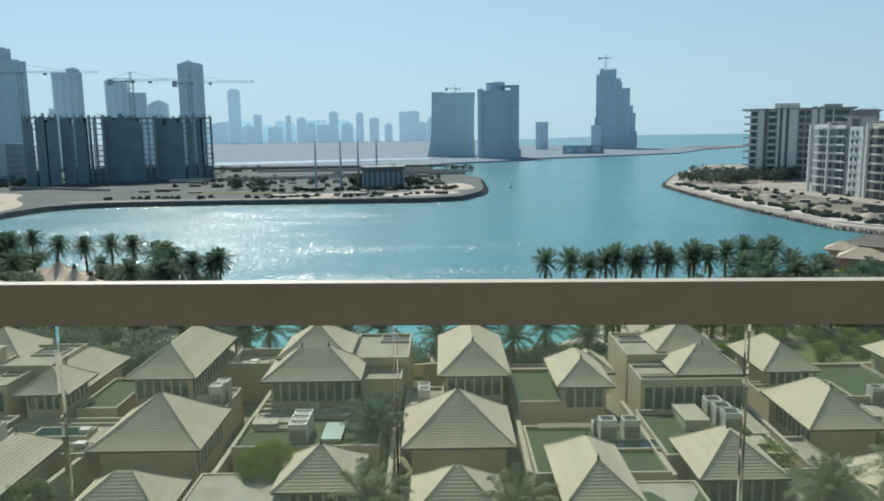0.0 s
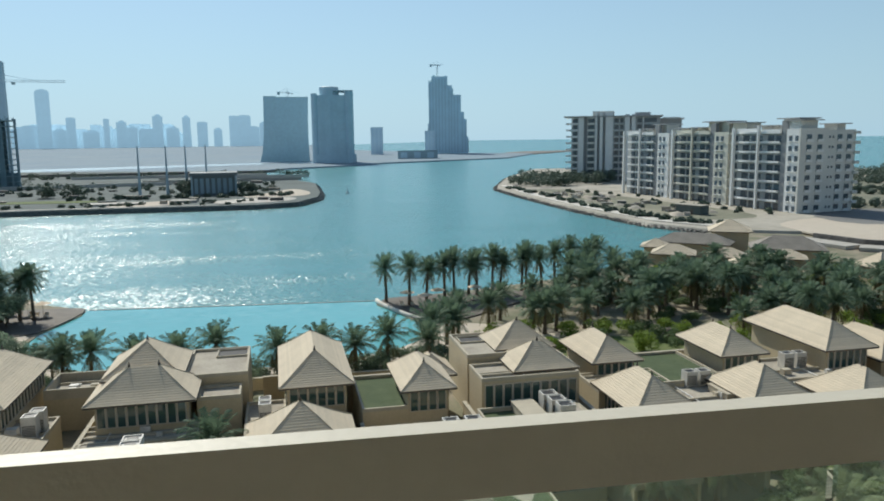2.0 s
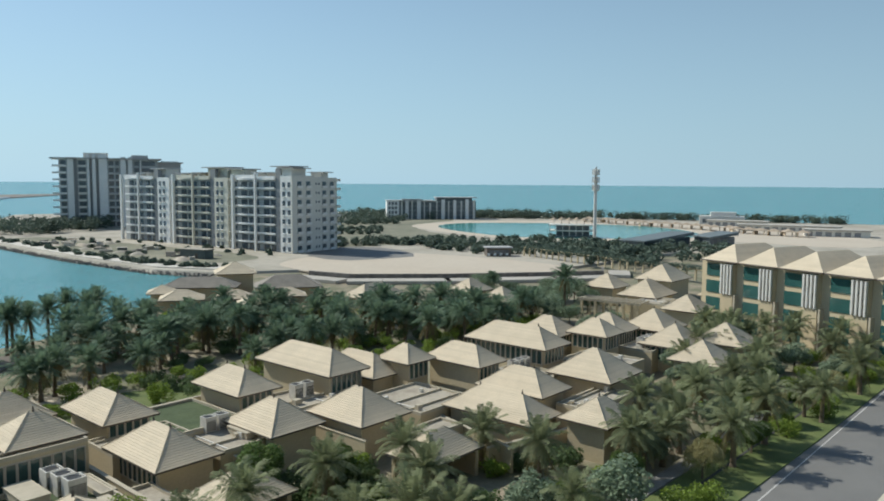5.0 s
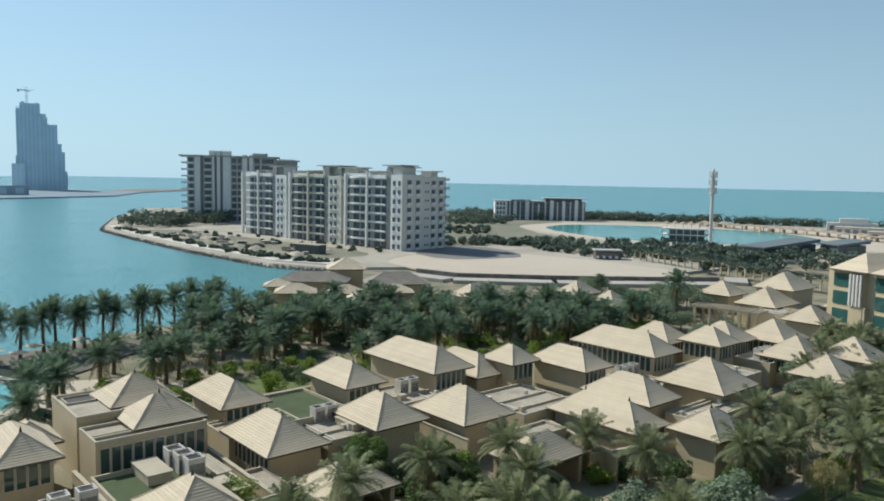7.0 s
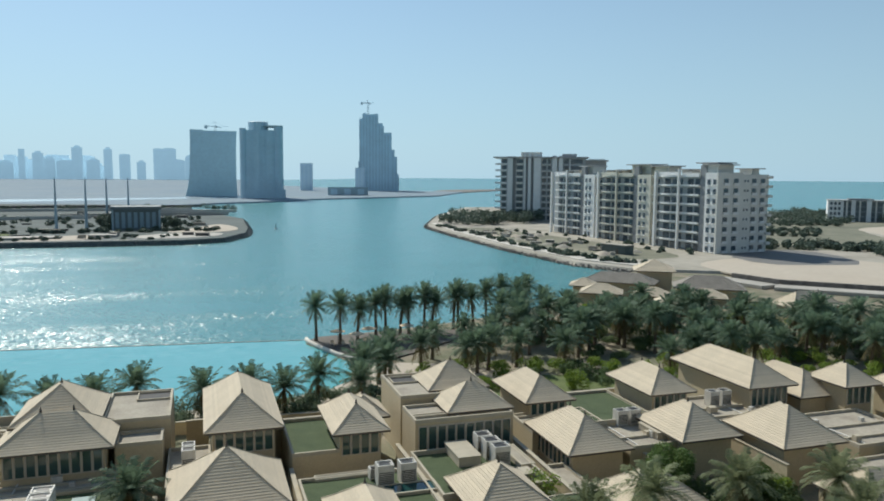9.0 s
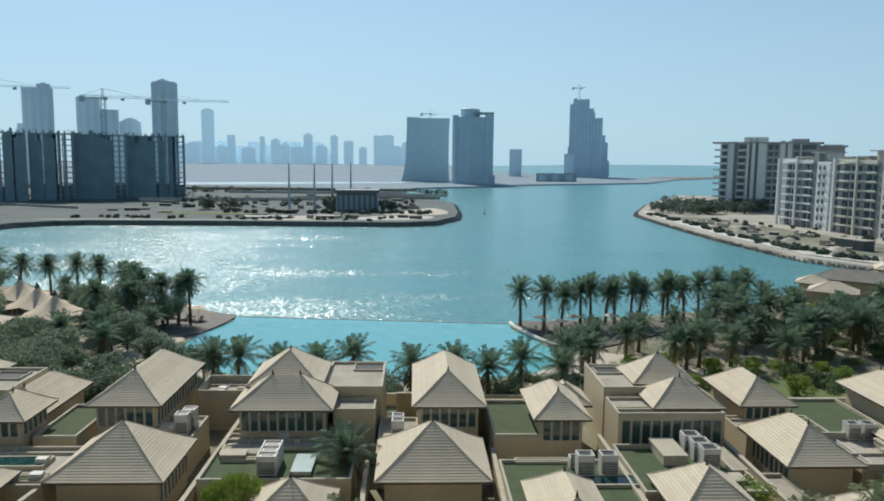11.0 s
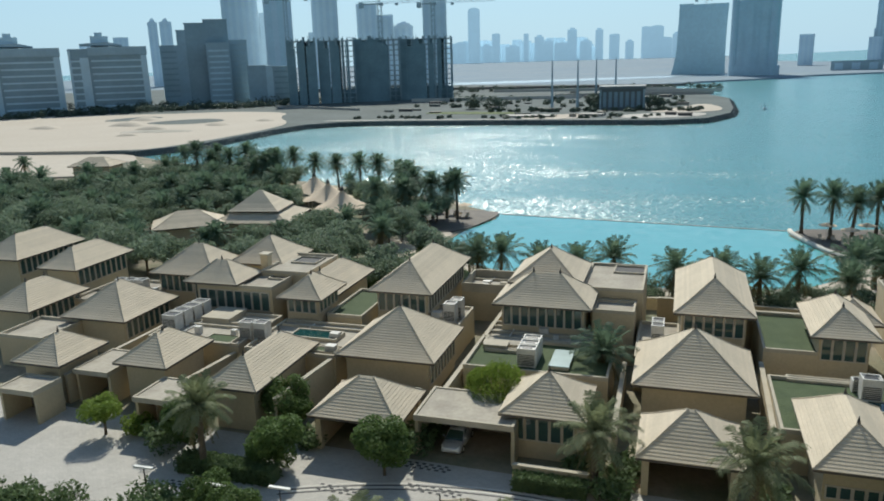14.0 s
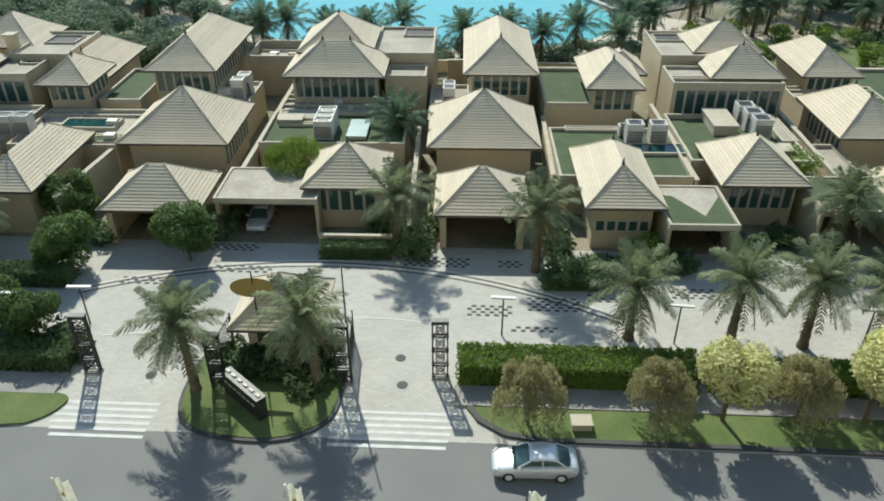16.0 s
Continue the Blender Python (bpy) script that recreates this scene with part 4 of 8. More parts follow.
perg = thing("pergola", pose(150.3, 87.5, 0, rz=-83), "flat-topped stucco pergola on square columns", "pergola")
part("beam", boxes((-7.4, 7.4, -2.4, -2.0, 4.1, 4.5), (-7.4, 7.4, 2.0, 2.4, 4.1, 4.5)), COPING, perg)
for k in range(15):
    part("slat", boxes((-7.3 + k * 1.03, -7.0 + k * 1.03, -3.0, 3.0, 4.5, 4.72)), COPING, perg)
for k in range(5):
    for sy in (-2.2, 2.2):
        part("column", boxes((-7.0 + k * 3.4, -6.5 + k * 3.4, sy - 0.25, sy + 0.25, 0, 4.1)), STUCCO, perg)
for x, y in ((-86.8, 150.2), (-78.5, 141.4), (-71.1, 133.7)):
    tn = thing("tent_canopy", pose(x, y, 0, rz=20), "cream fabric tent canopy with a peaked top", "tent", "tent canopies")
    V, F = [], []
    for k in range(9):
        r = 4.6 * (1 - k / 8) ** 1.7 + 0.3
        z = 2.6 + 3.4 * (k / 8)
        for s in range(24):
            a = 2 * math.pi * s / 24
            sag = 1 - 0.10 * (1 - k / 8) * math.cos(6 * a)
            V.append((r * sag * math.cos(a) * 1.15, r * sag * math.sin(a), z + 0.25 * (1 - k / 8) * math.cos(6 * a)))
    for k in range(8):
        for s in range(24):
            F.append((k * 24 + s, k * 24 + (s + 1) % 24, k * 24 + 24 + (s + 1) % 24, k * 24 + 24 + s))
    part("canopy", (V, F), CANVAS, tn, smooth=True)
    part("peak", tube([(0, 0, 5.9), (0, 0, 6.3), (0, 0, 6.9)], [0.45, 0.35, 0.05], 8), FASCIA, tn)
    for s in range(6):
        a = 2 * math.pi * (s + 0.5) / 6
        part("post", tube([(4.7 * math.cos(a), 4.1 * math.sin(a), 0), (4.7 * math.cos(a), 4.1 * math.sin(a), 2.8)], [0.09, 0.07], 6), FRAME, tn)
# ---- far shores, towers and apartments ----
def leaf_cloud(rn, clumps, leaves, size):
    """Many small leaves gathered in uneven clumps; clumps are (x, y, z, rx, rz)."""
    V, F = [], []
    total = sum(c[3] ** 2 for c in clumps)
    for x, y, z, rx, rz in clumps:
        for _ in range(int(leaves * rx ** 2 / total)):
            d = Vector((rn.gauss(0, 1), rn.gauss(0, 1), rn.gauss(0, 1))).normalized()
            r = 1 - 0.42 * rn.random() ** 1.6
            if rn.random() < 0.12:
                r *= rn.uniform(1.0, 1.22)
            p = Vector((x + d.x * rx * r, y + d.y * rx * r, z + d.z * rz * r))
            a = Vector((rn.gauss(0, 1), rn.gauss(0, 1), rn.gauss(0, 0.6))).normalized() * size * rn.uniform(0.6, 1.3)
            b = a.cross(d + Vector((rn.gauss(0, 0.5), rn.gauss(0, 0.5), rn.gauss(0, 0.5)))).normalized() * size * 0.42
            k = len(V)
            V += [tuple(p - a), tuple(p + b), tuple(p + a), tuple(p - b)]
            F.append((k, k + 1, k + 2, k + 3))
    return V, F


def arch(w, d, z, rise, n=8):
    """A curved cap over a tower: a segment of a barrel, w wide and rise high."""
    V, F = [], []
    for sy in (-1, 1):
        for k in range(n + 1):
            a = math.pi * k / n
            V.append((-w / 2 * math.cos(a), sy * d / 2, z + rise * math.sin(a)))
    for k in range(n):
        F.append((k, k + 1, n + 2 + k, n + 1 + k))
    F += [tuple(range(n + 1))[::-1], tuple(range(n + 1, 2 * n + 2)), (0, n + 1, 2 * n + 1, n)]
    return V, F


def tower(x, y, w, top, mat, glaze, d=None, base=1.0, floor=3.6, crown=None, label="hazy blue-grey high-rise tower on the far shore", strips=3, turn=None, cap=0.0, wing=None):
    """A high-rise: body, floor edges, upright strips of glazing, a crown or a curved cap, and a lower wing at one side."""
    d = d or w * 0.8
    turn = turn if turn is not None else -math.degrees(math.atan2(x, y))
    v = thing("tower", pose(x, y, base, rz=turn), label, "tower", "far city towers")
    h = top - base
    part("wall", boxes((-w / 2, w / 2, -d / 2, d / 2, -base - 2.5, h)), mat, v)
    n = max(2, int(h / floor))
    tagged(part("floor_edges", joined(*[boxes((-w / 2 - 0.25, w / 2 + 0.25, -d / 2 - 0.25, d / 2, h * k / n - 0.35, h * k / n)) for k in range(1, n + 1)]), mat, v), kind="stuff")
    for k in range(strips):
        a = -w / 2 + w * (k + 0.22) / strips
        part("glazing", boxes((a, a + w * 0.5 / strips, -d / 2 - 0.45, -d / 2, 2, h - 2.5)), glaze, v)
    if wing:
        side, ww, hh = wing
        c = side * (w / 2 + ww / 2)
        part("side_wing", boxes((c - ww / 2, c + ww / 2, -d * 0.3, d * 0.4, -base - 2.5, hh)), mat, v)
    if crown:
        cw, ch, cx = crown
        part("crown", boxes((cx - cw / 2, cx + cw / 2, -d * 0.35, d * 0.35, h, h + ch)), mat, v)
        part("roof_plant", boxes((cx - cw * 0.2, cx + cw * 0.25, -d * 0.2, d * 0.2, h + ch, h + ch + 1.6)), glaze, v)
    if cap:
        part("crown", arch(w, d, h, cap), mat, v)
    return v


def lattice(a, b, s, n):
    """A square lattice boom from a to b with chords and diagonals."""
    a, b = Vector(a), Vector(b)
    d = (b - a)
    q = d.to_track_quat("Z", "Y")
    corner = [q @ Vector((sx * s, sy * s, 0)) for sx, sy in ((-1, -1), (1, -1), (1, 1), (-1, 1))]
    r = s * 0.15
    shapes = [tube([a + c, b + c], [r, r], 4) for c in corner]
    for k in range(n):
        p0, p1 = a + d * (k / n), a + d * ((k + 1) / n)
        for i in range(4):
            shapes.append(tube([p0 + corner[i], p1 + corner[(i + 1) % 4]], [r * 0.7, r * 0.7], 3))
    return joined(*shapes)


def crane(x, y, z, h, jib, back, turn, s=1.1):
    v = thing("tower_crane", pose(x, y, z, rz=turn), "dark steel tower crane over a building site", "crane", "tower cranes")
    part("mast", lattice((0, 0, 0), (0, 0, h), s * 1.1, max(4, int(h / 4))), HAZE_C, v)
    part("jib", lattice((0, 0, h), (jib, 0, h), s * 0.55, int(jib / 4)), HAZE_B, v)
    part("counter_jib", joined(lattice((0, 0, h), (-back, 0, h), s * 0.8, max(3, int(back / 4))), boxes((-back, 0, -0.9, 0.9, h - 0.9, h - 0.3))), HAZE_C, v)
    part("tie_bar", joined(tube([(0, 0, h + 6), (jib * 0.6, 0, h + 0.6)], [0.12, 0.12], 4), tube([(0, 0, h + 6), (-back * 0.9, 0, h + 0.6)], [0.12, 0.12], 4)), HAZE_B, v)
    part("trolley", boxes((jib * 0.3, jib * 0.3 + 2.2, -0.8, 0.8, h - 2.4, h - 0.8)), HAZE_C, v)
    part("counterweight", boxes((-back, -back + 3.5, -1.2, 1.2, h - 3.5, h + 0.5)), HAZE_C, v)
    part("cab", boxes((0.5, 3.0, -1.2, 1.2, h - 2.2, h)), HAZE_C, v)
    part("apex", lattice((0, 0, h), (0, 0, h + 6), s * 0.5, 3), HAZE_C, v)
    return v


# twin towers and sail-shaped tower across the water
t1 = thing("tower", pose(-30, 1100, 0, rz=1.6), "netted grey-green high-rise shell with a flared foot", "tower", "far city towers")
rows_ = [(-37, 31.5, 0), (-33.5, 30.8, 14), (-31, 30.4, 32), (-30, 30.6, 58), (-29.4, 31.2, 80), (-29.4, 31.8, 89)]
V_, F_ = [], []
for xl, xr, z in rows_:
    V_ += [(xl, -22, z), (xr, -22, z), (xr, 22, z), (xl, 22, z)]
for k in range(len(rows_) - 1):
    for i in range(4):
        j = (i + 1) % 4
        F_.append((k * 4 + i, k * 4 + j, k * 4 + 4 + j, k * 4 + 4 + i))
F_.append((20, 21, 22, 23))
part("wall", (V_, F_), HAZE_NETTING, t1)
part("parapet", boxes((-29.4, 31.8, -22.2, 22, 89, 90.2), (-29.4, -12, -22.2, 22, 90.2, 91.2)), HAZE_NETTING, t1)
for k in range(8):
    part("netting_seam", boxes((-27 + k * 7.4, -26.75 + k * 7.4, -22.2, -22, 6, 89)), HAZE_TOWER, t1)
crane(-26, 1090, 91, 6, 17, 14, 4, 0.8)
t2 = thing("tower", pose(33, 1000, 1, rz=-1.9), "residential tower with vertical piers, blued for haze", "tower", "far city towers")
part("wall", boxes((-24, 24, -18, 18, -3, 86)), HAZE_TOWER, t2)
part("podium", boxes((-26, 29, -19.5, 19, -3, 11), (24, 26.5, -18.5, 18, 11, 24)), HAZE_TOWER, t2)
part("corner_shaft", tube([(-23, -16, -3), (-23, -16, 88)], [4, 4], 14), HAZE_TOWER, t2)
part("corner_shaft", tube([(21, -15, -3), (21, -15, 91)], [5.6, 5.6], 14), HAZE_TOWER, t2)
part("crown", tube([(-4, -4, 86), (-4, -4, 96.5), (-4, -4, 97.4)], [12.5, 12.5, 10], 20), HAZE_TOWER, t2)
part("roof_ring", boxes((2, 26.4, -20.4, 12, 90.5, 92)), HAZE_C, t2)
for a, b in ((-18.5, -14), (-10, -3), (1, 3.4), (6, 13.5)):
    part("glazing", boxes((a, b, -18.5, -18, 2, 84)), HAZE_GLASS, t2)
tagged(part("floor_edges", joined(*[boxes((-24.2, 24.2, -18.3, 18, k * 3.6, k * 3.6 + 0.5)) for k in range(1, 24)]), HAZE_TOWER, t2), kind="stuff")
sail = thing("tower", pose(270, 1480, 0, rz=-10.5), "slender unfinished tower stepping down in a sail shape, blued for haze", "tower", "far city towers")
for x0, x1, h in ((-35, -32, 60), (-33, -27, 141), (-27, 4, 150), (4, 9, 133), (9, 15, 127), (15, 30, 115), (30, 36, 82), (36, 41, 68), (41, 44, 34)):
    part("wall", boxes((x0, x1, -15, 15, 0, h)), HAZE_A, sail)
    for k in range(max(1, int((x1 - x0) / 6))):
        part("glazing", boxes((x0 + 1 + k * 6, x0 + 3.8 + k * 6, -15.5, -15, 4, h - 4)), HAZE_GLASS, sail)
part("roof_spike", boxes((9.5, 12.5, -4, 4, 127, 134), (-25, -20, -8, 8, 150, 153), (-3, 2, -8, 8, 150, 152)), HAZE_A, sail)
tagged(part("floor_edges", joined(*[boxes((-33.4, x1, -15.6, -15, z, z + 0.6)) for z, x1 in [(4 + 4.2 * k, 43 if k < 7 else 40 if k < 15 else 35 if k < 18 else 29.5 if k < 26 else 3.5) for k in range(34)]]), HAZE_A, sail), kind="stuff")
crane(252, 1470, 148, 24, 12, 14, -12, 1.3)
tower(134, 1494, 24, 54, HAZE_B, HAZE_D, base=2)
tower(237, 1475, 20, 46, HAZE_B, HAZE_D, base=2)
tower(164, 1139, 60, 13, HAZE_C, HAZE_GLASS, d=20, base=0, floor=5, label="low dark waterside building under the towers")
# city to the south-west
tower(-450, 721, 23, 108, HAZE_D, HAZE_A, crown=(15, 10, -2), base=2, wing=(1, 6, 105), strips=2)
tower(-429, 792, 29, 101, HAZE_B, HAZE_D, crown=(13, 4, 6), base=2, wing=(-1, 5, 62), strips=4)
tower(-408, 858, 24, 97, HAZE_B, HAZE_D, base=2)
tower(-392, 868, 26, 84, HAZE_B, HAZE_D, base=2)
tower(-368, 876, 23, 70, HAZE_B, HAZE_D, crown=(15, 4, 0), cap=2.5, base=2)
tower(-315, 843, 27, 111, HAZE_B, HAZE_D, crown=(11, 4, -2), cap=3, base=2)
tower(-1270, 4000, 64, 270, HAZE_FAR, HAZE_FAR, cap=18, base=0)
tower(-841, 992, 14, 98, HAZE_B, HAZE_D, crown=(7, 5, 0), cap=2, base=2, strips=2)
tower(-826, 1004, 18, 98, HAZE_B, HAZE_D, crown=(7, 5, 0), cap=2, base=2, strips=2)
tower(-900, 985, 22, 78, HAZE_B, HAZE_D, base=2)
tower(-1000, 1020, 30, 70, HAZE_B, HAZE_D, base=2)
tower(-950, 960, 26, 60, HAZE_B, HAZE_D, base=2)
high = thing("tower", pose(-508, 743, 2, rz=34.3), "tall glass tower with a curved top and spire, paled for haze", "tower", "far city towers")
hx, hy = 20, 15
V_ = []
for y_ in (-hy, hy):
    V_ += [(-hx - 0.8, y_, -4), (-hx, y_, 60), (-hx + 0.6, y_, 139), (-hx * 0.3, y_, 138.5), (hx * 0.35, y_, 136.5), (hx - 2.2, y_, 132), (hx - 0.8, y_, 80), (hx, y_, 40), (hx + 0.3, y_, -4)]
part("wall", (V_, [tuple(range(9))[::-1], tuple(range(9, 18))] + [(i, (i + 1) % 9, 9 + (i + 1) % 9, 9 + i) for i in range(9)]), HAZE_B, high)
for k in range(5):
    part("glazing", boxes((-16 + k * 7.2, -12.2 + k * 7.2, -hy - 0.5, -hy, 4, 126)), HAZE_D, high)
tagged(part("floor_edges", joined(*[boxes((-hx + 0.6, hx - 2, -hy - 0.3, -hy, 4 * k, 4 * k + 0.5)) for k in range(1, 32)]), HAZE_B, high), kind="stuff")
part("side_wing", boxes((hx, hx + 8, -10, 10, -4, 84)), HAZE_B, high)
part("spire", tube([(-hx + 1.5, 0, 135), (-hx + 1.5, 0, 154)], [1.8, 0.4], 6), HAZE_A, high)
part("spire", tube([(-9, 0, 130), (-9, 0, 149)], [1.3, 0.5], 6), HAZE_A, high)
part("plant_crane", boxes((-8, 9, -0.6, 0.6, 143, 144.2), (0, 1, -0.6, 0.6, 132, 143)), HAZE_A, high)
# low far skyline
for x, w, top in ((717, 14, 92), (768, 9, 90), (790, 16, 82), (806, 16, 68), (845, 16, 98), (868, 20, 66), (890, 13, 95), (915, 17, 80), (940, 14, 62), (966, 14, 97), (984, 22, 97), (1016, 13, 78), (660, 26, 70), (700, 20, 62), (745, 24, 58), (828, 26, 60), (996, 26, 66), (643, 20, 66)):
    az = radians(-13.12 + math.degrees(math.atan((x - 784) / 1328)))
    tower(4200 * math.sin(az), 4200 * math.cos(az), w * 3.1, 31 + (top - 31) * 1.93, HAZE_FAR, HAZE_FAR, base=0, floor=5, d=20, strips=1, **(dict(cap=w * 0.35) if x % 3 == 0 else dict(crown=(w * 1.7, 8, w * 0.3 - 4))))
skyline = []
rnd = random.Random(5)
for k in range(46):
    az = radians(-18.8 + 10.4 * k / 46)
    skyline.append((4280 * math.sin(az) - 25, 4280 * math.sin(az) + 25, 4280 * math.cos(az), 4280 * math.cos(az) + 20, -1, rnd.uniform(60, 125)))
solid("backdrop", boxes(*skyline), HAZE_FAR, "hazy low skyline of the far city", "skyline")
# unfinished concrete frame and dark offices on the peninsula


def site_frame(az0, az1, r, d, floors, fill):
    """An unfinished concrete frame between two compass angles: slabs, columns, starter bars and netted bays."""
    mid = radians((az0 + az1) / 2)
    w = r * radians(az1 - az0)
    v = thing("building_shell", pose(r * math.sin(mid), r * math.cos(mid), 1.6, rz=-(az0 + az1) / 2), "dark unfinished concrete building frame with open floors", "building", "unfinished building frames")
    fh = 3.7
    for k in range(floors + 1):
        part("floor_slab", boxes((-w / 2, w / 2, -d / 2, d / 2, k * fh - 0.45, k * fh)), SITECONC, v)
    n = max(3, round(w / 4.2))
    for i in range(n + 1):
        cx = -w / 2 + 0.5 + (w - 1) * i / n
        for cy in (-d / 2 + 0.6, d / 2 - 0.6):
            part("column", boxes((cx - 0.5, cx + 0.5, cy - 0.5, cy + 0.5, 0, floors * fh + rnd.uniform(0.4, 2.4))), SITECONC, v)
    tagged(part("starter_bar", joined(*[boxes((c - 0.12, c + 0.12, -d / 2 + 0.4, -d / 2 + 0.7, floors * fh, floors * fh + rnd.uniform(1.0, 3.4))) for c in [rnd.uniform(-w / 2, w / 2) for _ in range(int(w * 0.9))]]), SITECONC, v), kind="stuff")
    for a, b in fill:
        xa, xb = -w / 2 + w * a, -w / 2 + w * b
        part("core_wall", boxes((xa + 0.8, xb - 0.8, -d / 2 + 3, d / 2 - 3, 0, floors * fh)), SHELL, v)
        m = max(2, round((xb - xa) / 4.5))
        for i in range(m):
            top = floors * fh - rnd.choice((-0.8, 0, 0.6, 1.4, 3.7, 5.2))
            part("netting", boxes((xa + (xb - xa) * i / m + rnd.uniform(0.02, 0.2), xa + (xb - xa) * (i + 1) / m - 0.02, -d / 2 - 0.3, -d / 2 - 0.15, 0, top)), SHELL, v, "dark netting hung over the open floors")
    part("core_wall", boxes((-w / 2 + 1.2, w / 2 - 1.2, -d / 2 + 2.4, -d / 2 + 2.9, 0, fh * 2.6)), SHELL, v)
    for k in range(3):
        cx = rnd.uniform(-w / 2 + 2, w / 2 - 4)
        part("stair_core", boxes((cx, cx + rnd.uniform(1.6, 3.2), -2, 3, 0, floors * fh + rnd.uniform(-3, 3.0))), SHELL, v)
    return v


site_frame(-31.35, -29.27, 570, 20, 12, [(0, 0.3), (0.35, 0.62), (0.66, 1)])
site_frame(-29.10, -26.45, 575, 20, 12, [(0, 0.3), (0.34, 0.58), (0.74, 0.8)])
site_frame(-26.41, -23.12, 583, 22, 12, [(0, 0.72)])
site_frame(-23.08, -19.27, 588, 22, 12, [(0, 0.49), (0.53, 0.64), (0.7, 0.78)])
crane(-249, 547, 1.6, 72, 42, 16, 8, 1.3)
crane(-221, 588, 1.6, 73, 50, 13, 6, 1.2)
crane(-337, 556, 1.6, 80, 56, 17, 12, 1.1)


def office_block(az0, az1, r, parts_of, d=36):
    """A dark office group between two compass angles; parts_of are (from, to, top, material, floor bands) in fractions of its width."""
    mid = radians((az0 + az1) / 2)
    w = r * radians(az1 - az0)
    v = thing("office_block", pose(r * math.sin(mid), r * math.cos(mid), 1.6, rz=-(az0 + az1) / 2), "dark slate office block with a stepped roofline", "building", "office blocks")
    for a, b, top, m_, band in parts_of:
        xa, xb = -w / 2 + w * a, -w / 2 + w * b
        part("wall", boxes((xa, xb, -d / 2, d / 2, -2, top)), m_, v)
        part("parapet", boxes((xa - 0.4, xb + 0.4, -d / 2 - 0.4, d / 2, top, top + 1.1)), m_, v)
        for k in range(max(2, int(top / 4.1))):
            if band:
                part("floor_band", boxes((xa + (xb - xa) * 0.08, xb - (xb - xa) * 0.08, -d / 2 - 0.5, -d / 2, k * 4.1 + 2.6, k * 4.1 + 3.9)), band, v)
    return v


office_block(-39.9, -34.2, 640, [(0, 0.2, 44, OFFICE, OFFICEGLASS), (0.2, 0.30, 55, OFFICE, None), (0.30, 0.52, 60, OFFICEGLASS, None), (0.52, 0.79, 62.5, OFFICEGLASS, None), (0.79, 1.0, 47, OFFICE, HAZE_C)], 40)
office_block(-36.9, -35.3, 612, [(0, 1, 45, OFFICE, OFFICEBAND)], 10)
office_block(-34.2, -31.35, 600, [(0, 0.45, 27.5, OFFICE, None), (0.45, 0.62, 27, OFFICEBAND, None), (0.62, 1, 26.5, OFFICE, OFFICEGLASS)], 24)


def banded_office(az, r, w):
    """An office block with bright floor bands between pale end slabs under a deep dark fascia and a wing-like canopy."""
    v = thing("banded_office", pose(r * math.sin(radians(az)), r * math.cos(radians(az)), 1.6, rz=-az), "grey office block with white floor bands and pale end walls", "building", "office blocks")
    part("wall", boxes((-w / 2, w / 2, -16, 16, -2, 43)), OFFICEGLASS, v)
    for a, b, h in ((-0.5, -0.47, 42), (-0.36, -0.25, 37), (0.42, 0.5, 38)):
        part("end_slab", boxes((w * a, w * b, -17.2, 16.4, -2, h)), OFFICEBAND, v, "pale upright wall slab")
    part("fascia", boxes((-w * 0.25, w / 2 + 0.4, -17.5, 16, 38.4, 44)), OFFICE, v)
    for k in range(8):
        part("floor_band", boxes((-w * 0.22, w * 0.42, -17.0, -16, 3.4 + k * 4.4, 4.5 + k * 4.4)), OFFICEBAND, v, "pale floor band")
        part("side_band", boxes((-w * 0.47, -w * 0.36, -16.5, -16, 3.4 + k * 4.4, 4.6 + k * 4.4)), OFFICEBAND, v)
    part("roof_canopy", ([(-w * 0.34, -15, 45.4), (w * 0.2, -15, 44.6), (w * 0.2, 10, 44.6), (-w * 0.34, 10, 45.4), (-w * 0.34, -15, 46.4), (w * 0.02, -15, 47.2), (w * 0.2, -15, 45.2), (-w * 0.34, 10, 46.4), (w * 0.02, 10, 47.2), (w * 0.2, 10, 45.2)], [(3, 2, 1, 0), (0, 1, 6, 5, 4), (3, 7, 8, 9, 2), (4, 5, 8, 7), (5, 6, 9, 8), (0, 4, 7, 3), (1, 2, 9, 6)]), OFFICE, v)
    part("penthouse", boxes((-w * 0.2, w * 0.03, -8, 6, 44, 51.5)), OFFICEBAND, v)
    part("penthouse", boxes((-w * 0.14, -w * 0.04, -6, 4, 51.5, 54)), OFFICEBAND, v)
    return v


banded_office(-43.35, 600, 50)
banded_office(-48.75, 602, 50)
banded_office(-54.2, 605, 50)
# peninsula pavilion, walls and masts
pp = thing("pavilion", pose(-52, 432, 1.6, rz=7), "dark flat-roofed pavilion on the reclaimed peninsula", "pavilion")
part("wall", boxes((-11, 11, -8, 8, 0, 10.5)), DARKPANEL, pp)
part("roof", boxes((-12.5, 12.5, -9.5, 9.5, 10.5, 12.2)), DARKPANEL, pp)
for k in range(7):
    part("window", boxes((-10.2 + k * 3, -8.4 + k * 3, -8.15, -8, 1.0, 9.2)), OFFICEGLASS, pp)
part("column", boxes((-12, -11, -9, -8, 0, 10.5)), HAZE_C, pp)
part("column", boxes((11, 12, -9, -8, 0, 10.5)), HAZE_C, pp)
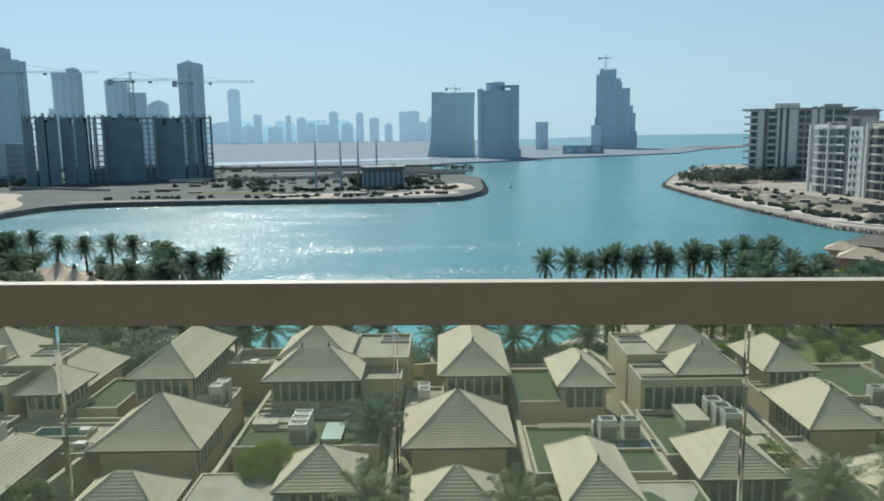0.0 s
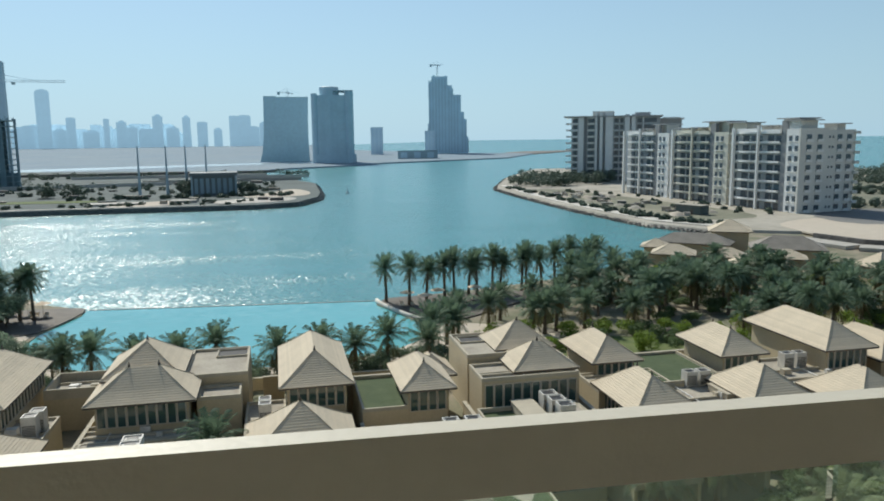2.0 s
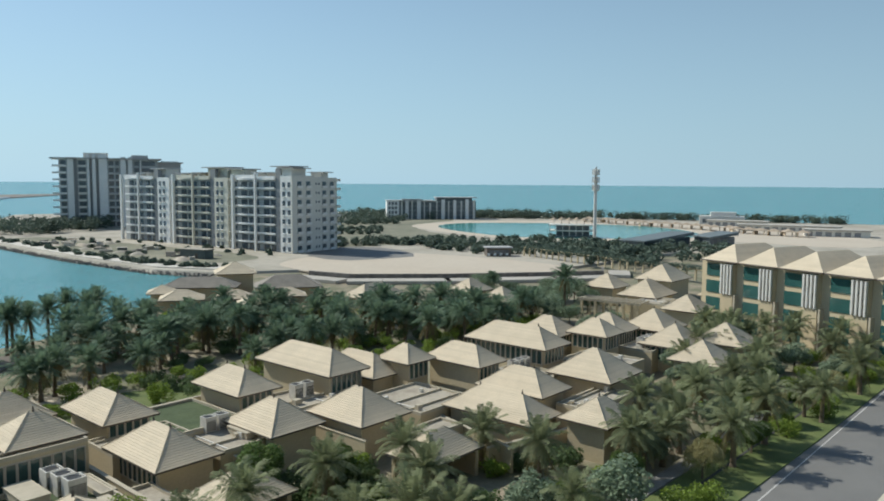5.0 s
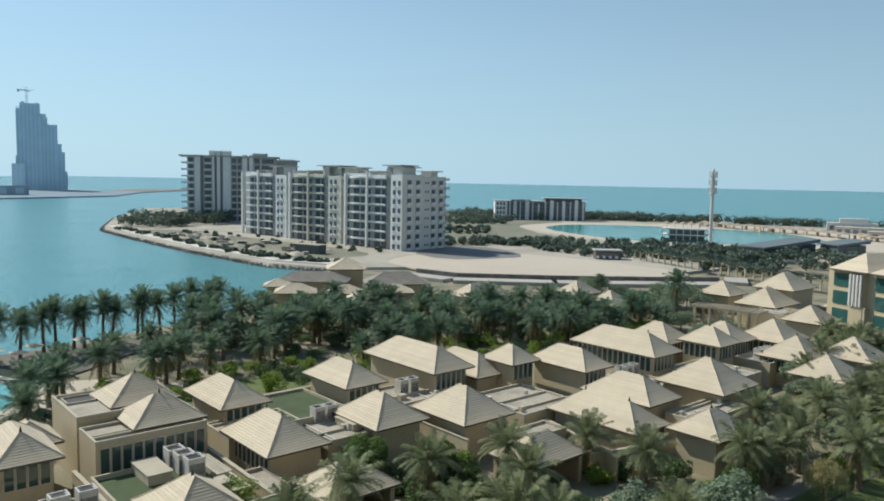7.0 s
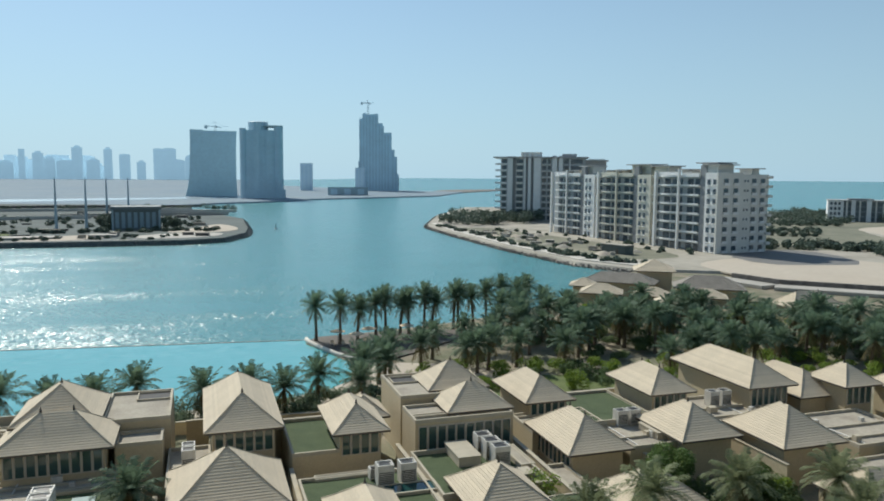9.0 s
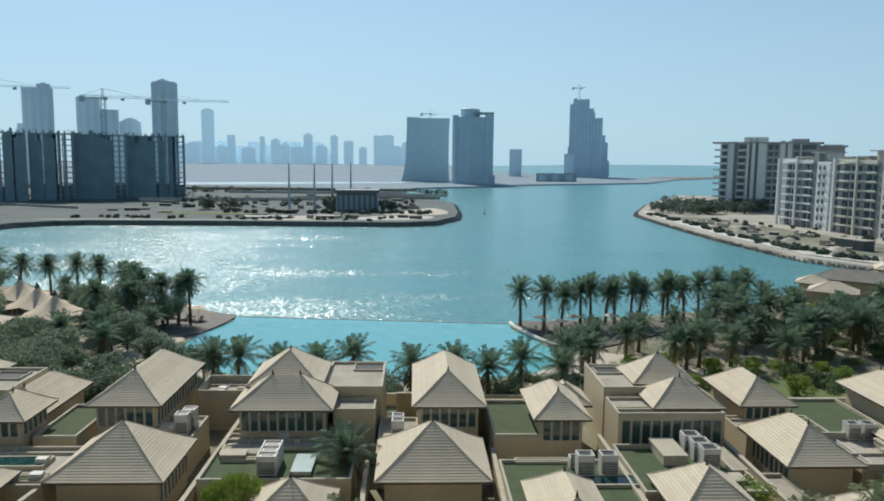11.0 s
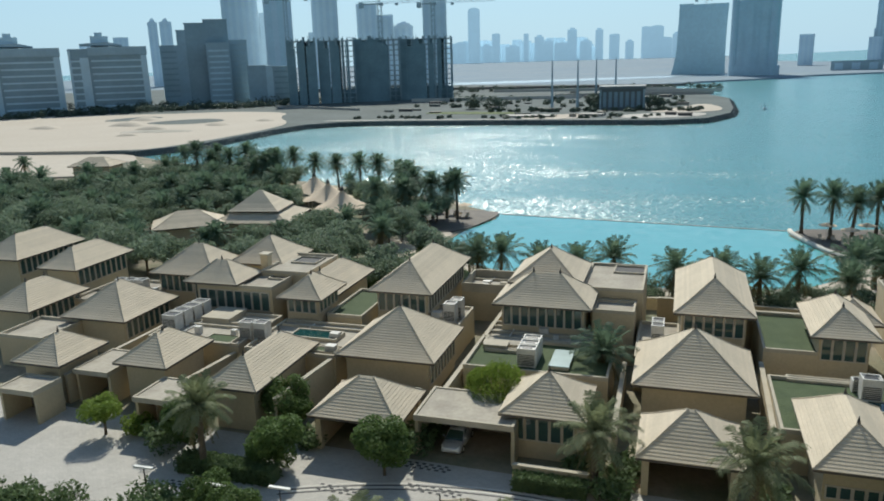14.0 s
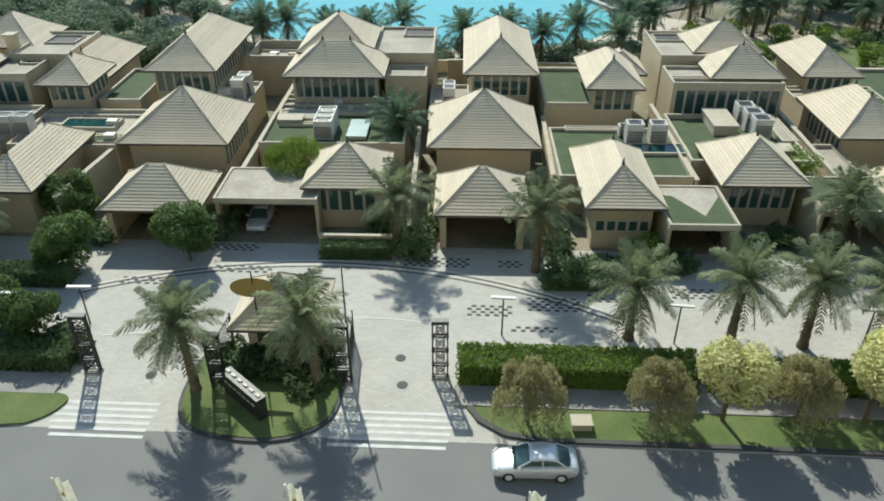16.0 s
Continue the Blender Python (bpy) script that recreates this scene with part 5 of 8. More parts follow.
for x, y in ((-91, 431), (-77, 434), (-67, 436), (-58, 450)):
    ms = thing("lattice_mast", pose(x, y, 1.6), "slim dark steel mast on the peninsula", "mast", "peninsula masts")
    part("pole", tube([(0, 0, 0), (0, 0, 12), (0, 0, 27)], [0.9, 0.6, 0.3], 6), RAWCONC, ms)
for outline, m_, words in (
    ([(-96, 358), (-70, 358), (-52, 376), (-60, 392), (-84, 384)], SAND, "pale concrete ramp on the peninsula"),
    ([(-48, 362), (-12, 366), (-4, 392), (-20, 398), (-46, 384)], CONCRETE, "pale paved terrace at the peninsula's tip"),
    ([(-192, 344), (-160, 349.5), (-106, 354.5), (-40, 357), (-40, 359.5), (-106, 357.5), (-162, 353), (-192, 349)], CONCRETE, "dusty track along the peninsula shore"),
    ([(-40, 396), (-2, 400), (2, 430), (-10, 470), (-22, 430)], SAND, "sandy edge of the peninsula"),
    ([(-160, 392), (-104, 388), (-92, 400), (-150, 410)], LAWN, "scrubby green patch on the peninsula"),
    ([(-300, 330), (-262, 322), (-250, 350), (-280, 366)], GRAVEL, "dark gravel heap on the sandy plot"),
    ([(-340, 345), (-318, 340), (-310, 372), (-335, 380)], GRAVEL, "dark gravel patch on the sandy plot"),
    ([(-270, 280), (-235, 285), (-230, 296), (-262, 296)], SANDFAR, "churned sand on the building plot"),
):
    solid("site_patch", prism(soften(outline, 2), 1.0, 1.72), m_, words, "ground")
for x, y, r, h in ((-262, 300, 9, 1.6), (-240, 322, 7, 1.4), (-292, 318, 11, 2.0), (-228, 348, 6, 1.2), (-310, 352, 10, 1.8), (-250, 270, 6, 1.1), (-330, 300, 9, 1.5)):
    V, F = [], []
    for k in range(6):
        for s in range(14):
            a, u = 2 * math.pi * s / 14, k / 5
            q = r * (1 - u) * (1 + 0.18 * math.sin(3 * a + x))
            V.append((q * math.cos(a), q * math.sin(a) * 0.7, h * (1 - (1 - u) ** 2)))
    for k in range(5):
        for s in range(14):
            F.append((k * 14 + s, k * 14 + (s + 1) % 14, k * 14 + 14 + (s + 1) % 14, k * 14 + 14 + s))
    mound = solid("sand_mound", (V, F), SAND, "low heap of pale sand on the plot", "sand heap", smooth=True, m=pose(x, y, 1.6))
for x, y, w, d, h, tn in ((-90, 372, 26, 10, 0.9, 4), (-60, 378, 12, 8, 1.2, 0), (-250, 440, 90, 1.0, 1.4, -24)):
    solid("site_wall", boxes((-w / 2, w / 2, -d / 2, d / 2, 0, h)), CONCRETE, "low concrete wall on the building plot", "wall", m=pose(x, y, 1.6, rz=tn))


def revetment(points, z0, z1, size, seed):
    """A bank of loose boulders along a shoreline."""
    rq = random.Random(seed)
    V, F = [], []
    for (ax, ay), (bx, by) in zip(points, points[1:]):
        n = math.hypot(bx - ax, by - ay)
        nx, ny = (by - ay) / n, -(bx - ax) / n
        for _ in range(int(n * 3.2 / size)):
            u, w = rq.random(), rq.random()
            c = Vector((ax + (bx - ax) * u + nx * (1 - w) * 3.2, ay + (by - ay) * u + ny * (1 - w) * 3.2, z0 + (z1 - z0) * w))
            q = Euler((rq.uniform(0, 3), rq.uniform(0, 3), rq.uniform(0, 3))).to_matrix()
            r = size * rq.uniform(0.35, 0.75)
            k = len(V)
            for sx, sy, sz in ((-1, -1, -1), (1, -1, -1), (1, 1, -1), (-1, 1, -1), (-1, -1, 1), (1, -1, 1), (1, 1, 1), (-1, 1, 1)):
                V.append(tuple(c + q @ Vector((sx * r * rq.uniform(0.7, 1.1), sy * r * rq.uniform(0.6, 1), sz * r * rq.uniform(0.5, 0.9)))))
            F += [(k, k + 3, k + 2, k + 1), (k + 4, k + 5, k + 6, k + 7), (k, k + 1, k + 5, k + 4), (k + 1, k + 2, k + 6, k + 5), (k + 2, k + 3, k + 7, k + 6), (k + 3, k, k + 4, k + 7)]
    return V, F


solid("shore_rocks", revetment([(-201, 219), (-191, 241), (-194, 300), (-192, 326), (-180, 340), (-163, 346), (-106, 351), (-24, 354), (-6, 364), (4, 395), (6, 430), (4, 520)], -0.9, 1.45, 0.36, 2), QUAY, "rubble bank along the peninsula shore, blue-greyed for haze", "rocks", kind="stuff")
solid("shore_rocks", revetment([(150, 560), (119, 466), (112.5, 440), (111, 385), (112, 302), (117, 244), (127, 222), (100, 194)], -0.9, 0.3, 0.5, 3), ROCK, "brown boulders along the apartment shore", "rocks", kind="stuff")
# huts, stacks and spoil on the building plots
rs = random.Random(17)
for k in range(26):
    x = rs.uniform(-185, -8)
    y = rs.uniform(364, 424) if k < 14 else rs.uniform(440, 620)
    w, d, h = rs.uniform(2.5, 9), rs.uniform(2, 4), rs.uniform(0.5, 1.8)
    hut = thing("site_hut", pose(x, y, 1.6, rz=rs.uniform(-20, 20)), "small dusty site hut or stack on the reclaimed land", "site hut", "building site huts")
    part("body", boxes((-w / 2, w / 2, -d / 2, d / 2, 0, h)), (ROCK, SANDFAR, GRAVEL, ROCK, DARKROCK)[k % 5], hut)
    part("roof", boxes((-w / 2 - 0.2, w / 2 + 0.2, -d / 2 - 0.2, d / 2 + 0.2, h, h + 0.15)), (SANDFAR, ROCK, GRAVEL)[k % 3], hut)
for x, y, w, tn, m_ in ((-110, 640, 150, 4, PALEPATH), (-60, 560, 110, 8, CONCRETE), (-150, 700, 240, 3, ROCK), (-30, 610, 60, -4, PALEPATH), (-150, 520, 120, 14, PALEPATH)):
    solid("site_wall", boxes((-w / 2, w / 2, -0.6, 0.6, 0, 2.2)), m_, "long low wall across the reclaimed land", "wall", m=pose(x, y, 1.6, rz=tn))
# far flats, spits and causeway
solid("water", prism(soften([(-330, 830), (-250, 850), (-160, 905), (-40, 985), (30, 1010), (40, 1060), (-120, 1010), (-240, 950), (-330, 900)]), 0.6, 1.08), SHALLOW, "shallow bright pool on the far flats", "water")
solid("ground", prism([(-900, 700), (-60, 760), (-20, 830), (60, 900), (90, 960), (300, 1120), (420, 1380), (300, 1560), (120, 2200), (200, 4300), (-2600, 4300), (-1600, 1200)], -2, 1.0, 3), FLATS, "flat shore below the far towers, blued for haze", "ground")
solid("ground", prism(soften([(330, 1250), (560, 1560), (640, 1680), (420, 1600)]), -2, 0.8, 3), ROCK, "low sandy spit in the bay", "ground")
solid("ground", prism(soften([(500, 1300), (800, 1380), (1100, 1500), (700, 1520)]), -2, 0.8, 3), ROCK, "low dark breakwater in the bay", "ground")
buoy = thing("buoy", pose(22, 446, -0.6), "small dark channel buoy floating on the water", "buoy")
part("float", tube([(0, 0, -0.4), (0, 0, 0.5), (0, 0, 1.0)], [1.0, 1.1, 0.4], 10), HAZE_C, buoy)
part("post", tube([(0, 0, 0.8), (0, 0, 3.4)], [0.3, 0.15], 6), HAZE_C, buoy)


def curved_balcony(xa, xb, y0, bow, back, z, n=6):
    """A balcony slab with a bowed front and a low parapet along it."""
    V, F = [], []
    for k in range(n + 1):
        x, y = xa + (xb - xa) * k / n, y0 - bow * math.sin(math.pi * k / n)
        V += [(x, y, z - 0.34), (x, y, z + 0.42), (x, y + 0.16, z + 0.42), (x, y + 0.16, z), (x, back, z), (x, back, z - 0.34)]
    for k in range(n):
        a, b = k * 6, k * 6 + 6
        F += [(a + i, b + i, b + (i + 1) % 6, a + (i + 1) % 6) for i in range(6)]
    F += [tuple(range(6)), tuple(range(n * 6, n * 6 + 6))[::-1]]
    return V, F


# long apartment building: three bays of balconies, dark strips and window columns, and a windowed end
ang = math.degrees(math.atan2(258 - 382, 183 - 166))
ap = thing("apartment_building", pose((166 + 183) / 2 + 13.6, (258 + 382) / 2 + 1.9, 0.9, rz=ang), "long eight-storey white and cream apartment building with open balconies", "apartment block")
fh, top = 3.85, 30.8
part("wall", boxes((-62.3, 62.45, -10.6, 13.5, 0, top)), APTRECESS, ap)
for s0, paint in ((-60.8, APTWHITE), (-17.6, CREAMCLAD), (25.6, APTWHITE)):
    last = s0 > 20
    part("pier", boxes((s0, s0 + 1.2, -14.4, -13.2, 0, top + 2.0)), APTWHITE if not last else paint, ap)
    part("pier", boxes((s0 + 15.1, s0 + 15.9, -14.4, -13.5, 0, top + 3.0)), paint, ap)
    part("dark_strip", boxes((s0 + 26.6, s0 + 30.0, -12.4, -10.6, 0, top + 4.4)), APTDARK, ap, "tall dark recessed strip")
    part("window_column", boxes((s0 + 30.0, min(62.5, s0 + 39.2), -12.9, -10.6, 0, top + (1.4 if last else 0.6))), paint, ap)
    for k in range(8):
        z = k * fh
        part("balcony", curved_balcony(s0 + 1.4, s0 + 15.1, -12.9, 1.5, -10.6, z + fh), paint, ap, "bowed balcony slab with a low parapet")
        part("balcony", curved_balcony(s0 + 16.0, s0 + 26.6, -13.3, 0.0, -10.6, z + fh, 1), paint, ap, "balcony slab with a low parapet")
        for a, b in ((2.6, 6.4), (7.6, 10.2), (11.4, 14.2), (17.2, 20.6), (21.8, 25.6)):
            part("window", boxes((s0 + a, s0 + b, -10.7, -10.58, z + 0.05, z + 2.75)), APTGLASS, ap)
        for a in (31.2, 34.4):
            part("window", boxes((s0 + a, s0 + a + 1.7, -13.0, -12.88, z + 0.5, z + 2.6)), APTGLASS, ap)
            part("ledge", boxes((s0 + a - 0.3, s0 + a + 2.0, -13.5, -12.9, z + 0.15, z + 0.45)), APTWHITE, ap)
        if not last:
            part("window", boxes((s0 + 39.4, s0 + 42.6, -10.75, -10.58, z + 0.3, z + 2.7)), APTGLASS, ap)
            part("ledge", boxes((s0 + 39.2, s0 + 43.2, -12.4, -10.6, z + 3.2, z + 3.7)), paint, ap)
    part("parapet", boxes((s0 + 1.4, s0 + 15.1, -13.0, -12.6, top, top + 1.8)), paint, ap)
    part("parapet", boxes((s0 + 16, s0 + 26.6, -13.0, -12.6, top, top + 1.3)), paint, ap)
# end wall towards the sand lot
part("end_bay", boxes((62.45, 63.3, -13.6, -0.6, 0, top + 1.6)), BEIGECLAD, ap)
part("end_bay", boxes((62.45, 62.9, -0.6, 13.5, 0, top + 0.9)), BEIGECLAD, ap)
for k in range(8):
    z = k * fh
    for yy, ww, x0, hh in ((-9.4, 2.3, 63.3, 2.5), (-4.3, 2.3, 63.3, 2.5), (0.8, 0.8, 62.9, 0.9), (2.4, 0.8, 62.9, 0.9), (5.6, 2.3, 62.9, 2.5), (10.3, 2.3, 62.9, 2.5)):
        z0 = z + (1.6 if hh < 1 else 0.5)
        part("window", boxes((x0 - 0.02, x0 + 0.08, yy - ww / 2, yy + ww / 2, z0, z0 + hh)), APTGLASS, ap)
        if hh > 1:
            part("window_balcony", joined(boxes((x0, x0 + 0.7, yy - ww / 2 - 0.3, yy + ww / 2 + 0.3, z + 0.2, z + 0.4)), boxes((x0 + 0.6, x0 + 0.7, yy - ww / 2 - 0.3, yy + ww / 2 + 0.3, z + 0.4, z + 1.25))), APTWHITE, ap)
    part("end_balcony", boxes((62.9, 64.2, 12.4, 14.6, z + 3.1, z + 4.2)), BEIGECLAD, ap)
for x0, w, h, m_ in ((-55, 9, 1.8, APTWHITE), (-43, 6, 2.6, BEIGECLAD), (-33, 8, 4.6, BEIGECLAD), (-14, 7, 2.4, CREAMCLAD), (-2, 5, 2.6, CREAMCLAD), (10, 14, 5.0, CREAMCLAD), (24, 9, 4.2, CREAMCLAD), (40, 6, 2.6, BEIGECLAD), (54, 9, 5.2, BEIGECLAD)):
    rt = part("roof_room", boxes((x0 - w / 2, x0 + w / 2, -9, -2, top, top + h)), m_, ap)
    part("canopy", boxes((x0 - w / 2 - 1.6, x0 + w / 2 + 1.6, -11.4, -1, top + h, top + h + 0.45)), GREYCLAD, rt)
for y0, w, h in ((-8, 8, 4.4), (7.5, 4, 3.0)):
    rt = part("roof_room", boxes((55, 61.5, y0 - w / 2, y0 + w / 2, top, top + h)), BEIGECLAD, ap)
    part("canopy", boxes((53.6, 63.6, y0 - w / 2 - 1.2, y0 + w / 2 + 1.2, top + h, top + h + 0.4)), GREYCLAD, rt)
part("water_tank", tube([(59, 9, top), (59, 9, top + 3.4)], [1.5, 1.5], 12), APTDARK, ap, "dark rooftop water tank")
# fin-fronted apartment building behind
ab = thing("apartment_building", pose(216, 492, 0.9, rz=-24), "grey apartment building with tall pale fins", "apartment block")
part("wall", boxes((-36, 22, -13.2, 14, 0, 43)), APTRECESS, ab)
part("wall", boxes((22, 36, -10, 14, 0, 41)), GREYCLAD, ab)
for k in range(10):
    z = k * 4.3
    part("balcony", joined(boxes((-39.5, -31.5, -15.5, -8, z + 3.7, z + 4.1)), boxes((-39.5, -31.5, -15.5, -15.3, z + 4.1, z + 4.9))), APTWHITE, ab)
    part("balcony", joined(boxes((-25.4, -20.2, -14.9, -13.2, z + 3.7, z + 4.1)), boxes((-25.4, -20.2, -14.9, -14.7, z + 4.1, z + 4.9))), BEIGECLAD, ab)
    for a, b in ((-35, -32), (-24.8, -20.8), (-7.4, -4.6), (-3.6, -1.6), (7.5, 10.5), (12, 20)):
        part("window", boxes((a, b, -13.3, -13.18, z + 0.5, z + 3.3)), APTGLASS, ab)
    part("ledge", boxes((-8.0, -1.0, -13.9, -13.2, z + 3.6, z + 4.0)), BEIGECLAD, ab)
    part("ledge", boxes((24, 35, -10.5, -10, z + 3.2, z + 3.7)), BEIGECLAD, ab)
for x0, x1, h in ((-31.2, -27.6, 44), (-20.0, -18.6, 46), (-17.0, -15.0, 46), (-13.2, -8.2, 46), (-0.6, 2.6, 44.6), (3.8, 6.4, 44.6), (11.0, 11.6, 43)):
    part("fin", boxes((x0, x1, -15.2, -13.2, 0, h)), APTWHITE, ab, "tall pale vertical fin")
for x0, x1 in ((-27.4, -25.6), (-18.4, -17.2), (-14.8, -13.4)):
    part("dark_strip", boxes((x0, x1, -13.8, -13.2, 0, 44)), APTDARK, ab, "tall dark recessed strip")
part("roof", boxes((-41, 24, -16.4, 15, 43, 43.8)), GREYCLAD, ab)
part("roof", boxes((22, 37.5, -12, 15, 41, 41.8)), GREYCLAD, ab)
part("roof_room", boxes((-22, -8, -12, 8, 43.8, 47)), BEIGECLAD, ab)
part("roof_room", boxes((6, 16, -8, 8, 43.8, 46)), GREYCLAD, ab)
# shore promenade, hut, mast, glass house and lagoon buildings to the east
for (ax, ay), (bx, by) in (((119, 462), (114, 390)), ((114, 390), (115, 304)), ((115, 304), (120, 248)), ((120, 248), (132, 226))):
    n = math.hypot(bx - ax, by - ay)
    solid("promenade", boxes((0, n, 0, 7, -0.5, 0.35)), PALEPATH, "pale concrete promenade along the shore", "path", m=pose(ax, ay, 0.9, rz=math.degrees(math.atan2(by - ay, bx - ax))))
mast = thing("telecom_mast", pose(340, 210, 0.9), "white telecom mast with panel antennas on top", "mast")
part("pole", tube([(0, 0, 0), (0, 0, 30), (0, 0, 38.5)], [0.95, 0.8, 0.6], 10), METALWHITE, mast)
for k in range(6):
    a = k * math.pi / 3
    for z in (26.5, 30.5, 34.5):
        part("antenna", boxes((-0.35, 0.35, 1.5, 1.95, 0, 2.9)), METALWHITE, mast, at=pose(0, 0, z, rz=k * 60 + z))
for z in (26.2, 30.2, 34.2):
    part("platform", tube([(0, 0, z), (0, 0, z + 0.25)], [2.1, 2.1], 12), ACMETAL, mast)
white = thing("hotel_building", pose(446, 432, 0.9, rz=-39.7), "low white and blue-glass building by the lagoon", "building")
part("wall", boxes((-36, 36, -9.6, 10, 0, 14.6)), DARKPANEL, white)
part("end_block", boxes((-37, -27, -11.4, 9, 0, 14.8)), APTWHITE, white)
part("upper_wall", boxes((-24, -8, -8, 8, 14.6, 16.2), (4, 33, -8, 8, 14.6, 17.4)), DARKPANEL, white)
for k in range(4):
    for a in (-35.6, -33.0, -30.4):
        part("window", boxes((a, a + 1.5, -11.5, -11.38, k * 3.6 + 0.9, k * 3.6 + 3.0)), APTGLASS, white)
    part("floor_edge", boxes((-27, 36, -10.0, -9.6, k * 3.6 + 3.2, k * 3.6 + 3.6)), APTRECESS, white)
for x0, w_, out, h_ in ((-25.5, 1.2, 1.5, 14.6), (-22, 2.6, 1.5, 15.4), (-17, 1.0, 1.0, 14.6), (-12.5, 3.0, 1.8, 15.6), (-7, 1.0, 1.0, 14.6), (-2.5, 1.6, 0.8, 13), (3.2, 1.0, 1.0, 14.6), (7.4, 2.8, 1.8, 16), (13, 1.0, 1.0, 14.6), (17.2, 2.4, 1.6, 15.6), (23.4, 1.0, 1.0, 15), (27.2, 2.6, 1.8, 16.4), (33.4, 1.6, 1.2, 15.6)):
    part("pier", boxes((x0, x0 + w_, -9.6 - out, -9.6, 0, h_)), APTWHITE if w_ > 2 else BEIGECLAD, white)
part("roof", boxes((-37.6, 2, -11.8, 11, 14.8, 15.2)), GREYCLAD, white)
part("roof", boxes((3, 37, -11.0, 11, 17.4, 17.9)), GREYCLAD, white)
for x_, y_, tn, w_, words in ((330, 169, 36, 48, "long dark glass restaurant with a rising flat roof"), (364, 156, 16, 17, "small dark glass pavilion with a flat roof")):
    glass_house = thing("restaurant_building", pose(x_, y_, 0.9, rz=tn - 36), words, "building")
    part("wall", boxes((-w_ / 2, w_ / 2, -5, 5, 0, 4.0)), DARKPANEL, glass_house)
    for k in range(int(w_ / 4)):
        part("window", boxes((-w_ / 2 + 0.4 + k * 4, -w_ / 2 + 3.8 + k * 4, -5.15, -5, 0.6, 3.6)), APTGLASS, glass_house)
    part("roof", ([(-w_ / 2 - 1, -6.5, 4.0), (w_ / 2 + 1, -6.5, 4.8), (w_ / 2 + 1, 6.5, 4.8), (-w_ / 2 - 1, 6.5, 4.0), (-w_ / 2 - 1, -6.5, 4.5), (w_ / 2 + 1, -6.5, 6.4), (w_ / 2 + 1, 6.5, 6.4), (-w_ / 2 - 1, 6.5, 4.5)], [(3, 2, 1, 0), (4, 5, 6, 7), (0, 1, 5, 4), (1, 2, 6, 5), (2, 3, 7, 6), (3, 0, 4, 7)]), DARKPANEL, glass_house)
islet = thing("lagoon_pavilion", pose(356, 234, 0.9, rz=-57), "open two-storey pavilion with thatched parasols standing in the lagoon", "pavilion")
for z in (-0.5, 3.4, 6.6):
    part("deck", boxes((-13, 13, -6, 6, z, z + (0.5 if z > 0 else 1.4))), BEIGECLAD if z > 0 else DARKPANEL, islet)
for k in range(8):
    part("column", boxes((-12.8 + k * 3.6, -12.4 + k * 3.6, -5.8, -5.4, 0.4, 6.6)), BEIGECLAD, islet)
part("core", boxes((-9, 9, -3, 4, 0.9, 6.6)), DARKPANEL, islet)
for k in range(6):
    cx, cy = -10.5 + k * 4.2, (-2.5, 2.0)[k % 2]
    pr_ = part("thatched_parasol", ([(cx + 2.3 * math.cos(a * math.pi / 4), cy + 2.3 * math.sin(a * math.pi / 4), 9.4) for a in range(8)] + [(cx, cy, 11.0)], [(a, (a + 1) % 8, 8) for a in range(8)] + [tuple(range(8))[::-1]]), STRAW, islet, "dark thatched parasol")
    part("post", boxes((cx - 0.1, cx + 0.1, cy - 0.1, cy + 0.1, 7.1, 9.5)), DARKDECK, pr_)
# colonnade with a creeper-grown top beside the sand lot
col_ = thing("colonnade", pose(248.5, 187, 0.9, rz=math.degrees(math.atan2(95 - 187, 222 - 248.5))), "long pale colonnade overgrown with green creeper", "colonnade")
for k in range(26):
    part("column", boxes((k * 3.7, k * 3.7 + 0.5, -0.25, 0.25, 0, 3.4)), STUCCO, col_)
part("beam", boxes((-0.5, 94, -0.4, 0.4, 3.4, 3.7)), STUCCO, col_)
rq_ = random.Random(71)
part("creeper", leaf_cloud(rq_, [(k * 1.9 + rq_.uniform(-0.5, 0.5), rq_.uniform(-0.8, 0.8), rq_.uniform(3.3, 4.3), 1.5, 0.7) for k in range(49)], 6400, 0.34), FARLEAF, col_)
# low beach buildings behind the huts
for x_, y_, tn, w_, d_ in ((505, 168, -72, 60, 14), (478, 132, -70, 34, 12), (540, 215, -74, 40, 14)):
    hb_ = thing("beach_building", pose(x_, y_, 0.9, rz=tn), "long low beach building with a pale flat roof", "building", "beach buildings")
    part("wall", boxes((-w_ / 2, w_ / 2, -d_ / 2, d_ / 2, 0, 3.6)), BEIGECLAD, hb_)
    part("roof", boxes((-w_ / 2 - 1, w_ / 2 + 1, -d_ / 2 - 1.2, d_ / 2 + 1, 3.6, 4.2)), CONCRETE, hb_)
    for k in range(int(w_ / 5)):
        part("opening", boxes((-w_ / 2 + 1 + k * 5, -w_ / 2 + 4.2 + k * 5, -d_ / 2 - 0.1, -d_ / 2, 0.2, 2.8)), APTDARK, hb_)
solid("yard", prism(soften([(184, 254), (222, 272), (232, 250), (216, 214), (198, 216), (178, 222)], 1), 0.5, 1.0), ASPHALT, "dark asphalt yard beside the apartments", "ground")
kiosk = thing("kiosk", pose(240, 194, 0.9, rz=-40), "small dark kiosk beside the sand lot", "kiosk")
part("wall", boxes((-5, 5, -3, 3, 0, 3.4)), DARKDECK, kiosk)
part("roof", boxes((-5.6, 5.6, -3.6, 3.6, 3.4, 3.8)), GREYCLAD, kiosk)
for k in range(4):
    part("white_panel", boxes((-4.8 + k * 2.5, -3.7 + k * 2.5, -3.14, -3, 0.4, 1.4)), APTWHITE, kiosk)
